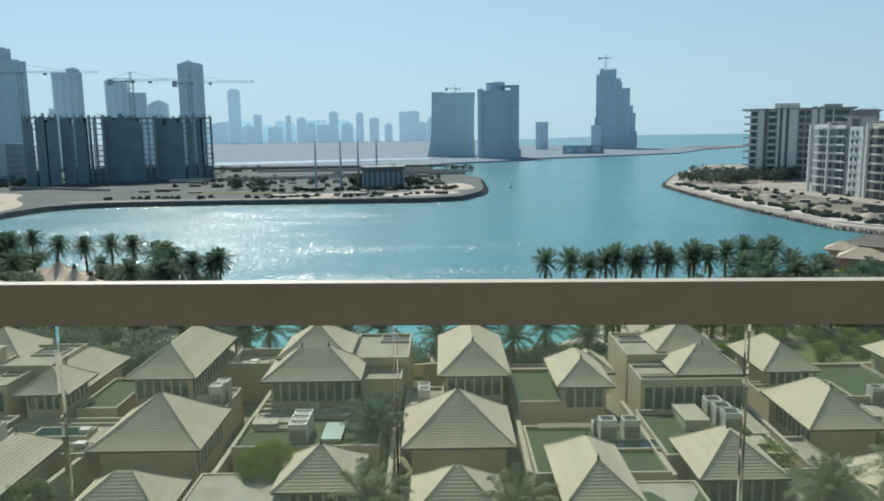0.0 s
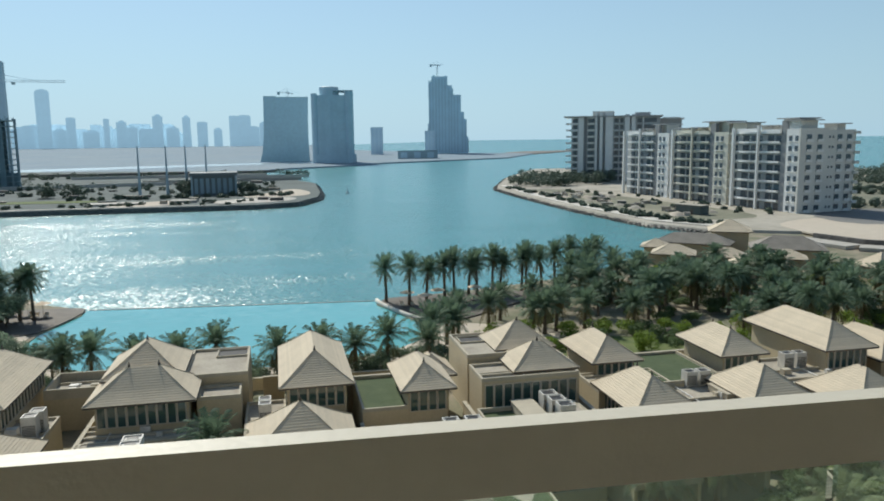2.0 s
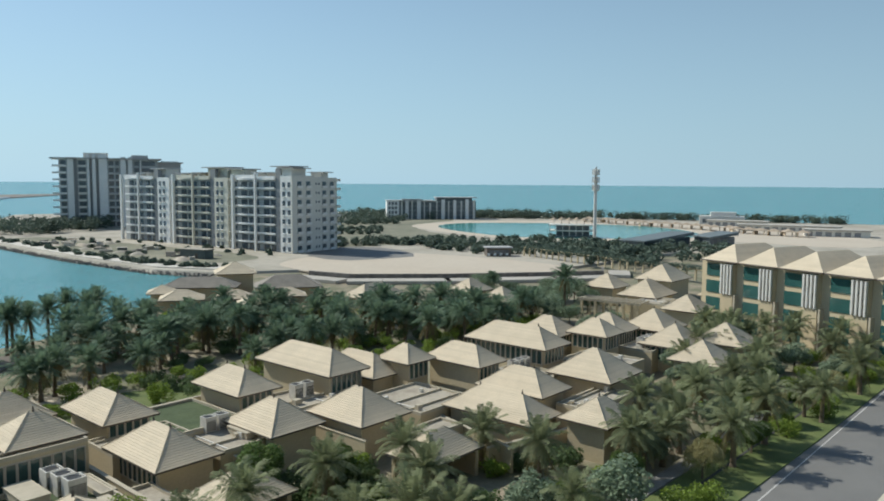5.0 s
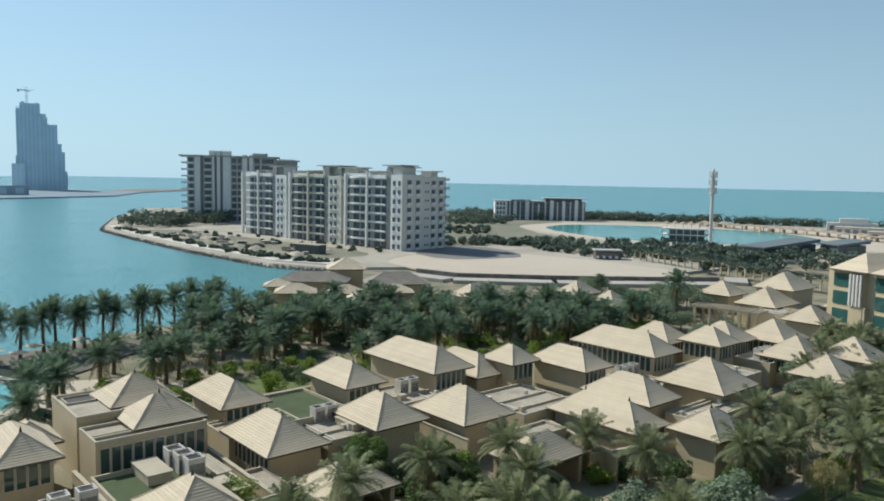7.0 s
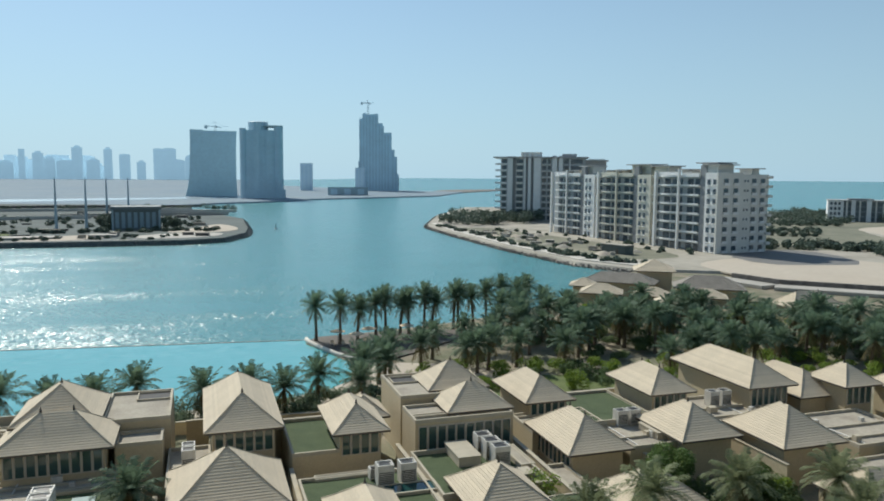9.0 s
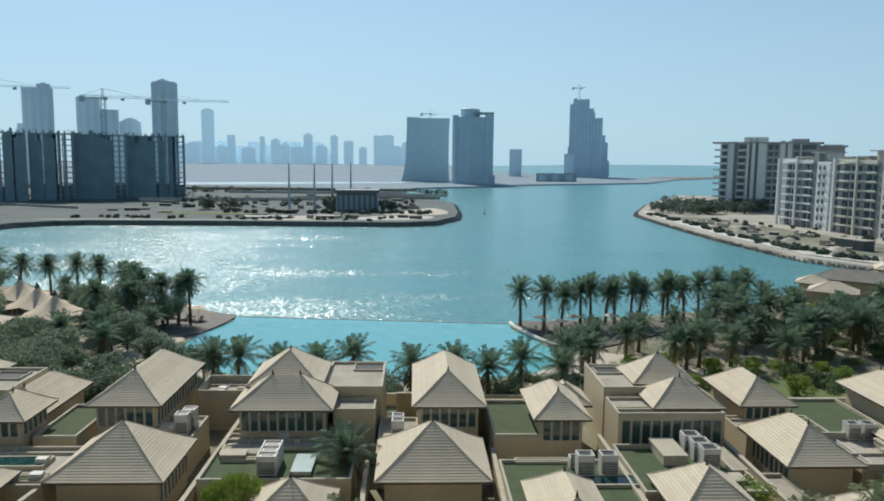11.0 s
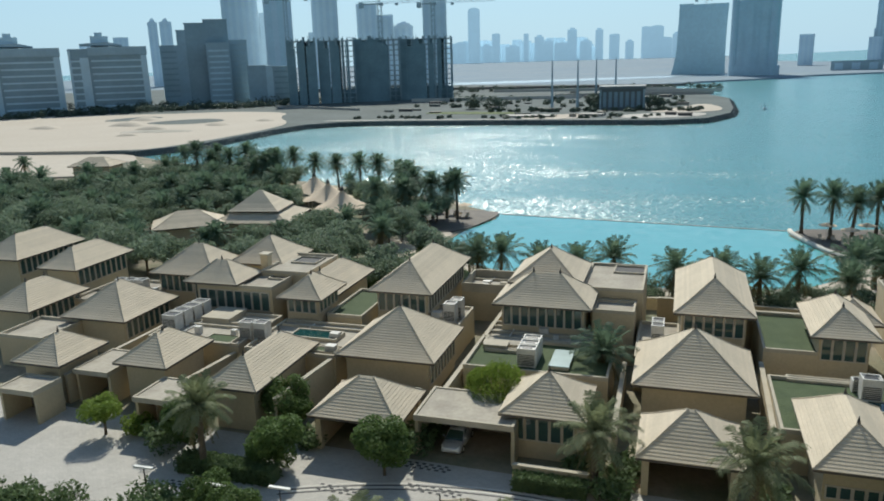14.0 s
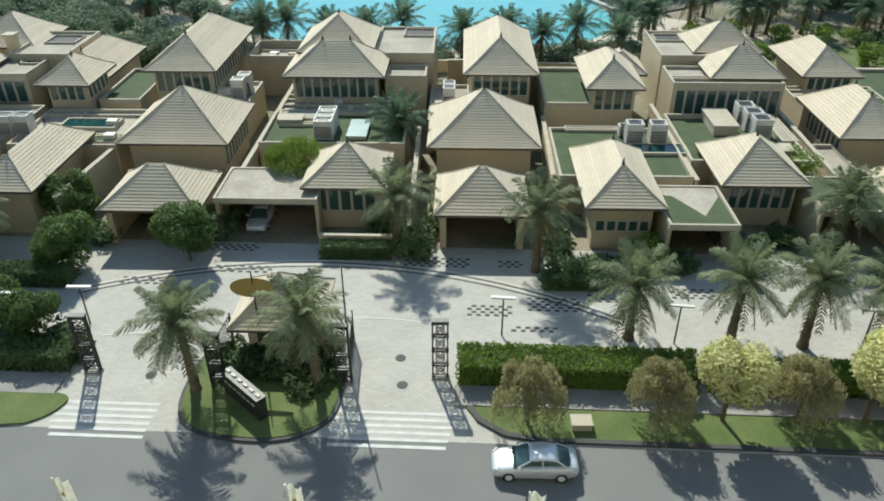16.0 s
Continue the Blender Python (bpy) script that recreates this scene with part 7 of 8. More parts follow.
# planting along the street
for i, (x, y) in enumerate(((-31.7, 45.6), (-23.0, 47.2), (-32.6, 38.2), (-29.6, 37.2), (-34.6, 52.6), (-39.8, 46.0))):
    place(ROUND[i % 2], x, y, grown=0.8 if i in (2, 3) else 1.0)
for x, y in ((2.3, 31.6), (9.6, 32.2), (17.6, 33.0), (24.5, 33.2)):
    place(rnd.choice(OLIVE), x, y)
for x, y in ((13.4, 32.6), (21.4, 33.0), (22.8, 34.4)):
    place(rnd.choice(YELLOW), x, y)
for x, y in ((-5.8, 51.4), (-5.3, 53.4), (4.9, 50.2), (4.7, 52.6), (-8.6, 51.8), (-31.0, 49.8), (-22.4, 51.0), (-21.8, 53.4), (19.6, 50.2), (18.2, 52.6), (-6.0, 49.2), (14.0, 48.6)):
    place(rnd.choice(BUSH), x, y)
for x, y in ((7.0, 46.6), (8.2, 47.2), (5.2, 46.4), (28.5, 46.5), (24.6, 48.0), (40.4, 54.0), (48.0, 60.0), (50.0, 57.6), (-42.5, 45.5), (-26.6, 66.0), (22.6, 53.0), (42.5, 56.5), (35.6, 60.5), (26.8, 63.2), (-44.6, 53.5), (-56.0, 57.5)):
    place(rnd.choice(BUSH), x, y)
for x, y in ((-30.6, 36.2), (-27.6, 36.4), (-34.0, 37.0), (-26.6, 35.6), (-37.0, 37.2)):
    place(rnd.choice(BUSH), x, y)
place(BIGFRESH, -17.0, 57.6, 1.3)
place(ROUND[0], 40.6, 62.6, grown=1.1)
# this tree is added to darken the shaded drive between the carports
place(ROUND[1], 45.6, 57.6)
place(FRESH[0], 50.4, 59.6, 0.4)
# made-up dark shrubs stand in for deep shade on the drive
for x, y in ((46.6, 54.4), (43.8, 57.8), (47.4, 58.6), (44.4, 53.0), (38.0, 52.4), (36.2, 51.0)):
    place(BUSH[0], x, y)
place(BALL, -49.2, 46.0, 0.0)
place(FRESH[1], 26.2, 61.0, 2.0)
for x, y in ((-16.2, 36.2), (-10.6, 36.2), (-15.4, 34.6), (-11.0, 33.6), (-13.0, 35.0), (-12.0, 36.0), (-14.4, 35.8), (-10.0, 34.8), (-11.6, 34.9)):
    place(BUSH[2], x, y, -0.3)
for x, y in ((11.4, 49.0), (-46.5, 47.0), (46.0, 52.0), (60.0, 48.5), (30.0, 47.0), (25.9, 61.5)):
    place(rnd.choice(FRESH), x, y)
scatter([(31, 44), (44, 44), (58, 43), (66, 36), (60, 34), (31, 38)], 4.4, BUSH + [FRESH[0], P_STREET[2]])
scatter([(38, 60), (44, 50), (58, 48), (66, 44), (72, 46), (60, 55), (46, 62)], 4.0, BUSH + [FRESH[0]], avoid=[(55, 52.4, 5.6)])
scatter([(28, 31.5), (60, 32.5), (150, 34), (150, 44), (100, 42), (60, 41), (40, 43), (28, 37)], 4.9, BUSH[:1] + TREE[2:3] + FRESH + FRESH + [OLIVE[0], ROUND[0], P_STREET[2]])
scatter([(52, 31), (60, 28.5), (74, 27.5), (150, 28.5), (150, 33), (60, 32)], 4.6, [BUSH[0], FRESH[0], FRESH[1], FRESH[1], P_STREET[0], P_STREET[1], OLIVE[1], ROUND[1]])
scatter([(100, 46), (135, 50), (150, 60), (140, 66), (128, 58), (104, 52)], 5.0, [P_STREET[0], P_STREET[1], TREE[2], BUSH[1]])
scatter([(-75, 33), (-32, 33.5), (-32, 36.5), (-75, 36)], 3.2, BUSH)
# far plantings, too many to count
far = []
rn = random.Random(3)


def far_clumps(poly, z, n, r, hh):
    xs, ys = [p[0] for p in poly], [p[1] for p in poly]
    got = 0
    while got < n:
        x, y = rn.uniform(min(xs), max(xs)), rn.uniform(min(ys), max(ys))
        if inside(x, y, poly):
            got += 1
            q = r * rn.uniform(0.6, 1.3)
            far.append((leaf_cloud(rn, [(x, y, z + hh * rn.uniform(0.25, 0.8), q, q * 0.8)], 70, 0.9)))


far_clumps([(124, 458), (136, 430), (200, 462), (205, 480), (150, 520)], 0.9, 120, 3.6, 7)
far_clumps([(116, 300), (122, 300), (128, 246), (122, 246)], 0.9, 30, 1.2, 1.4)
far_clumps([(115, 440), (121, 440), (121, 300), (117, 300)], 0.9, 40, 1.2, 1.4)
far_clumps([(123, 246), (128, 246), (140, 229), (134, 227)], 0.9, 12, 1.2, 1.4)
far_clumps([(232, 215), (262, 150), (330, 182), (344, 240), (262, 262)], 0.9, 70, 1.8, 1.6)
far_clumps([(130, 300), (150, 260), (186, 256), (166, 380), (140, 400)], 0.9, 40, 1.0, 0.8)
far_clumps([(215, 128), (250, 128), (330, 130), (360, 160), (262, 178)], 0.9, 80, 2.6, 3.6)
far_clumps([(236, 230), (262, 172), (330, 186), (304, 226), (296, 262), (250, 262)], 0.9, 110, 2.4, 2.6)
far_clumps([(480, 420), (540, 330), (560, 340), (500, 470), (440, 500), (430, 480)], 0.9, 240, 4.0, 5)
far_clumps([(330, 400), (450, 420), (560, 330), (600, 350), (480, 560), (340, 470)], 0.9, 260, 4.0, 5)
far_clumps([(560, 330), (575, 330), (640, 168), (625, 168)], 0.9, 170, 4.0, 5)
far_clumps([(250, 150), (300, 150), (330, 190), (300, 232), (250, 232)], 0.9, 90, 2.0, 3)
far_clumps([(-330, 480), (-190, 560), (-190, 575), (-340, 500)], 1.6, 60, 3.5, 4)
far_clumps([(-500, 350), (-350, 440), (-340, 470), (-520, 380)], 1.6, 90, 4.0, 5)
far_clumps([(-72, 425), (-64, 425), (-64, 435), (-72, 435)], 1.6, 12, 3.4, 7)
far_clumps([(-38, 425), (-31, 425), (-31, 435), (-38, 435)], 1.6, 12, 3.4, 7)
far_clumps([(-140, 425), (-120, 425), (-120, 435), (-140, 435)], 1.6, 14, 3.4, 7)
far_clumps([(-190, 356), (-30, 360), (-12, 372), (-40, 380), (-180, 366)], 1.6, 40, 1.1, 0.7)
far_clumps([(-250, 640), (0, 650), (0, 700), (-260, 690)], 1.6, 60, 2.6, 2.5)
far_clumps([(-190, 440), (-20, 440), (-20, 520), (-180, 560)], 1.6, 60, 1.8, 1.6)
far_clumps([(-120, 400), (-10, 405), (-10, 420), (-120, 415)], 1.6, 50, 1.6, 1.4)
far_clumps([(214, 272), (228, 284), (282, 268), (268, 246)], 0.9, 70, 2.0, 2.6)
far_clumps([(262, 330), (300, 372), (330, 366), (290, 320)], 0.9, 40, 1.8, 1.6)
far_clumps([(330, 400), (366, 444), (420, 436), (380, 390)], 0.9, 40, 2.2, 2.4)
for k in range(17):
    a0, a1 = radians(-57 + k * 1.5), radians(-55.5 + k * 1.5)
    far_clumps([(r * math.sin(a), r * math.cos(a)) for r, a in ((548, a0), (548, a1), (566, a1), (566, a0))], 1.6, 9, 2.6, 3.4)
solid("far_planting", joined(*far), FARLEAF, "distant green trees and scrub, greyed for haze", "trees", kind="stuff")
for k, m_ in (("LEAF", LEAF), ("LIGHTLEAF", LIGHTLEAF), ("GREYLEAF", GREYLEAF)):
    solid("undergrowth", joined(*UNDER[k]), m_, "low garden undergrowth of small leafy shrubs", "shrubs", kind="stuff")
for o in PROTOS:
    for q in (*o.children_recursive, o):
        bpy.data.objects.remove(q)
# ---- street, gate and small things ----
def street(x, y):
    c, s = math.cos(radians(1.2)), math.sin(radians(1.2))
    return c * x - s * y, s * x + c * y


solid("verge", prism(soften([(-1.2, 32.5), (0.2, 30.9), (4, 30.4), (160, 33.6), (160, 35.7), (-1.2, 32.8)], 1), -0.05, 0.16), LAWN, "sunburnt grass verge behind a kerb", "lawn")
solid("verge", prism(soften([(48, 31.2), (58, 28.0), (72, 27.0), (170, 27.8), (170, 33.4), (50, 31.6)], 1), -0.05, 0.15), LAWN, "planted verge beside the street", "lawn")
solid("kerb", joined(prism(soften([(-2.1, 34.4), (-0.1, 30.7), (4, 30.1), (160, 33.3), (160, 33.6), (4, 30.4), (0.2, 31.0), (-1.8, 34.4)], 1), -0.05, 0.19)), DARKKERB, "dark kerb round the grass verge", "kerb")
solid("footpath", boxes((-1.3, 160, 32.8, 34.5, -0.02, 0.2)), KERB, "grey footpath along the hedge", "pavement", m=pose(0, 0, 0, rz=1.2))
solid("verge", prism(soften([(-80, 28.6), (-27.5, 29.0), (-25.0, 30.4), (-24.6, 32.6), (-34, 31.6), (-80, 30.6)], 3), -0.05, 0.16), LAWN, "clipped grass verge by the street", "lawn")
solid("footpath", boxes((-80, -25.2, 32.6, 34.4, -0.02, 0.17)), KERB, "grey footpath beside the verge", "pavement", m=pose(0, 0, 0, rz=1.2))
med = soften([(-18.4, 35.6), (-18.2, 31.0), (-16.4, 29.4), (-12, 29.0), (-9.4, 30.2), (-8.5, 32.0), (-8.9, 37.0), (-17.6, 37.0)], 2)
solid("median", prism(med, -0.05, 0.17), DARKKERB, "dark kerb of the entrance island", "kerb")
solid("median_lawn", prism([(x * 0.955 - 0.6, (y - 33) * 0.94 + 33) for x, y in med], -0.05, 0.21), LAWN, "worn grass on the entrance island", "lawn")
for k in range(6):
    for x0, x1 in ((-24.0, -18.6), (-8.2, -1.6)):
        solid("crossing_stripe", boxes((x0 - k * 0.22 * (x0 < -10), x1 + k * 0.1 * (x0 > -10), 29.4 + k * 0.52, 29.64 + k * 0.52, 0.02, 0.04)), WHITEPAINT, "white painted crossing stripe", "road marking", m=pose(0, 0, 0, rz=1.2))
solid("edge_line", boxes((-90, 160, 24.3, 24.44, 0.01, 0.03)), WHITEPAINT, "white line on the asphalt street", "road marking", m=pose(0, 0, 0, rz=1.2))


def hedge(x0, x1, y0, y1, h, turn, label):
    v = thing("hedge", pose(x0, y0, 0, rz=turn), label, "hedge", "clipped hedges")
    rq = random.Random(int(x0 * 7) + 900)
    n, w = x1 - x0, y1 - y0
    part("core", boxes((0.12, n - 0.12, 0.12, w - 0.12, 0, h - 0.12)), LEAF, v)
    V, F = [], []
    for _ in range(int(n * (w + 2 * h) * 110)):
        u = rq.random() * (w + 2 * h)
        x = rq.random() * n
        p = Vector((x, 0, u)) if u < h else (Vector((x, u - h, h)) if u < h + w else Vector((x, w, u - h - w)))
        p += Vector((rq.gauss(0, 0.05), rq.gauss(0, 0.05), rq.gauss(0, 0.05)))
        a = Vector((rq.gauss(0, 1), rq.gauss(0, 1), rq.gauss(0, 1))).normalized() * 0.12
        b = a.orthogonal().normalized() * 0.06
        k = len(V)
        V += [tuple(p - a), tuple(p + b), tuple(p + a), tuple(p - b)]
        F.append((k, k + 1, k + 2, k + 3))
    part("leaves", (V, F), LIGHTLEAF if y0 < 40 and x0 > -10 else LEAF, v)
    return v


hedge(-1.9, 12.6, 34.5, 36.7, 1.7, 1.2, "long clipped green hedge beside the gate")
hedge(13.0, 40.0, 34.9, 36.7, 1.5, 1.5, "clipped green hedge along the footpath")
hedge(-60.0, -25.9, 33.1, 34.8, 1.3, 1.7, "dark clipped hedge along the footpath")
hedge(-39.0, -30.4, 42.6, 44.2, 1.3, 2.5, "dark clipped hedge round the driveway planting")
hedge(3.6, 8.6, 45.0, 46.2, 1.1, 2.5, "dark hedge below a villa wall")
garden_wall(-13.4, 49.4, -7.8, 49.6, 1.5)
garden_wall(61.8, 47.6, 64.8, 60.8, 2.8)
hedge(-13.2, -7.6, 48.0, 49.1, 1.2, 2.5, "short dark hedge in front of a villa")

# gatehouse with its sign
gh = thing("gatehouse", pose(-13.3, 38.6, 0, rz=2), "small gatehouse with a hipped tile roof", "gatehouse")
part("wall", boxes((-2.0, 2.0, -1.8, 1.8, 0, 2.5)), STUCCO, gh)
part("window", boxes((-1.4, 1.4, -1.86, -1.8, 1.0, 2.1)), WINDOW, gh)
part("window", boxes((1.8, 1.86, -1.4, 1.4, 1.0, 2.1)), WINDOW, gh)
hip_roof(gh, 5.8, 5.8, 2.7, rise=2.4, finials=False)
sg = thing("oval_sign", pose(-14.4, 36.6, 5.2, rz=2), "ochre oval sign board on a post over the gatehouse", "sign")
V, F = [], []
for z in (0, 0.16):
    V += [(1.35 * math.cos(2 * math.pi * s / 28), -0.3 * z + 0.9 * 0.35 * math.sin(2 * math.pi * s / 28), z + 0.42 * math.sin(2 * math.pi * s / 28)) for s in range(28)]
F = [tuple(range(28))[::-1], tuple(range(28, 56))] + [(s, (s + 1) % 28, 28 + (s + 1) % 28, 28 + s) for s in range(28)]
part("board", (V, F), SIGNBROWN, sg)
part("post", tube([(0, 0.1, -2.6), (0, 0.1, 1.2)], [0.06, 0.04], 6), DARKMETAL, sg)
# dark name board on the island, its writing as plain bars
nb = thing("name_board", pose(-14.1, 32.0, 0.2, rz=-40), "dark stone name board with pale unreadable lettering", "sign")
part("slab", boxes((-1.8, 1.8, -0.3, 0.3, 0, 1.5)), DARKMETAL, nb)
part("top_strip", boxes((-1.84, 1.84, -0.34, 0.34, 1.5, 1.56)), DARKMETAL, nb)
for k in range(7):
    part("letter_bar", boxes((-1.6 + k * 0.46, -1.6 + k * 0.46 + 0.28, -0.33, -0.3, 0.9, 1.02)), FRAME, nb)
# pale bars imitate highlights along the top of the lettering
for k in range(6):
    part("finial_light", boxes((-1.7 + k * 0.6, -1.7 + k * 0.6 + 0.34, -0.08, 0.08, 1.56, 1.64)), FRAME, nb)


def gate_pier(x, y, turn, w=0.9, h=4.4):
    """A tall wrought-iron gate pier: four posts, cross rails, ornamental rings, diagonals and a capping."""
    v = thing("gate_pier", pose(x, y, 0, rz=turn), "tall dark wrought-iron lattice pier of the entrance gate", "gate pier", "entrance gate piers")
    d = 0.24
    for sx in (-1, 1):
        for sy in (-1, 1):
            part("post", boxes((sx * w / 2 - 0.045, sx * w / 2 + 0.045, sy * d / 2 - 0.045, sy * d / 2 + 0.045, 0, h)), DARKMETAL, v)
    for z in (0.12, h * 0.25, h * 0.5, h * 0.75, h - 0.12):
        part("rail", boxes((-w / 2 - 0.07, w / 2 + 0.07, -d / 2 - 0.05, -d / 2 + 0.05, z - 0.05, z + 0.05), (-w / 2 - 0.07, w / 2 + 0.07, d / 2 - 0.05, d / 2 + 0.05, z - 0.05, z + 0.05)), DARKMETAL, v)
    for k in range(4):
        z0, z1 = 0.12 + (h - 0.24) * k / 4, 0.12 + (h - 0.24) * (k + 1) / 4
        zc = (z0 + z1) / 2
        for sy in (-d / 2, d / 2):
            part("diagonal", joined(tube([(-w / 2, sy, z0), (w / 2, sy, z1)], [0.028, 0.028], 4), tube([(w / 2, sy, z0), (-w / 2, sy, z1)], [0.028, 0.028], 4)), DARKMETAL, v)
            part("scroll", tube([(0.26 * math.cos(i * math.pi / 6), sy, zc + 0.26 * math.sin(i * math.pi / 6)) for i in range(13)], [0.03] * 13, 4), DARKMETAL, v)
    part("cap", boxes((-w / 2 - 0.07, w / 2 + 0.07, -d / 2 - 0.07, d / 2 + 0.07, h, h + 0.06)), KERB, v)
    part("plinth", boxes((-w / 2 - 0.1, w / 2 + 0.1, -d / 2 - 0.1, d / 2 + 0.1, 0, 0.16)), KERB, v)
    return v


gate_pier(-24.45, 34.25, 4)
gate_pier(-16.1, 33.3, 4, 0.85, 4.2)
gate_pier(-8.75, 34.4, 3)
gate_pier(-2.95, 35.25, 4)


def gate_leaf(x, y, turn, w=3.6, h=2.5):
    v = thing("metal_gate", pose(x, y, 0, rz=turn), "open dark wrought-iron gate leaf", "gate", "entrance gates")
    part("gate_frame", boxes((0, w, -0.04, 0.04, 0.12, 0.2), (0, w, -0.04, 0.04, h - 0.3, h - 0.2), (0, 0.1, -0.05, 0.05, 0, h), (w - 0.1, w, -0.05, 0.05, 0.05, h - 0.1)), DARKMETAL, v)
    for k in range(1, 14):
        part("bar", boxes((w * k / 14 - 0.02, w * k / 14 + 0.02, -0.02, 0.02, 0.15, h - 0.25)), DARKMETAL, v)
    return v


gate_leaf(-8.5, 35.0, 96)
gate_leaf(-16.8, 34.2, 88)
pole_ = thing("flag_pole", pose(-8.45, 34.9, 0), "slim dark pole beside the gate pier", "pole")
part("shaft", tube([(0, 0, 0), (0, 0, 4), (0, 0, 8.2)], [0.07, 0.055, 0.04], 8), DARKMETAL, pole_)
part("base", tube([(0, 0, 0), (0, 0, 0.25)], [0.16, 0.12], 10), DARKMETAL, pole_)
# street furniture
for x, y in ((0.8, 39.7), (12.0, 39.6), (-31.5, 38.0), (-38.0, 38.4), (24.0, 40.0), (-27.0, 39.0)):
    lp = thing("street_lamp", pose(x, y, 0, rz=rnd.uniform(-6, 6)), "T-shaped pale metal path lamp", "street lamp", "path lamps")
    part("pole", tube([(0, 0, 0), (0, 0, 3.0)], [0.06, 0.05], 8), DARKMETAL, lp)
    part("head", boxes((-0.8, 0.8, -0.12, 0.12, 3.0, 3.12)), METALWHITE, lp)
for x, z in ((-19.3, 4.75), (-8.7, 5.2), (1.85, 5.6), (12.5, 5.7)):
    fl = thing("banner_post", pose(x, 22.0, 0), "pale fabric banner on a slim post by the street", "banner", "street banners")
    part("pole", tube([(0, 0, 0), (0, 0, z + 0.1)], [0.06, 0.05], 8), METALWHITE, fl)
    V, F = [], []
    for i in range(7):
        for j in range(2):
            V.append((0.06 + 0.62 * i / 6, 0.12 * math.sin(i * 1.1 + j), z - 0.02 - j * 1.6 + 0.05 * math.sin(i)))
    for i in range(6):
        F.append((i * 2, i * 2 + 1, i * 2 + 3, i * 2 + 2))
    V += [(x_, y_ + 0.02, z_) for x_, y_, z_ in V]
    F += [tuple(q + 14 for q in f[::-1]) for f in F]
    part("banner", (V, F), BANNER, fl)
    part("mark", boxes((0.3, 0.42, -0.16, -0.12, z - 0.9, z - 0.65)), SIGNBROWN, fl)
ub = thing("utility_box", pose(5.3, 31.6, 0.16, rz=4), "cream utility cabinet on the verge", "cabinet")
part("body", boxes((-0.55, 0.55, -0.4, 0.4, 0, 0.42)), COPING, ub)
part("lid", boxes((-0.6, 0.6, -0.45, 0.45, 0.42, 0.48)), COPING, ub)
for x, y in ((-5.6, 36.9), (-5.2, 34.4), (-20.8, 34.2)):
    solid("manhole_cover", tube([(0, 0, 0.0), (0, 0, 0.04)], [0.34, 0.34], 16), DARKPAVER, "dark round manhole cover in the paving", "manhole", m=pose(x, y, 0.01))


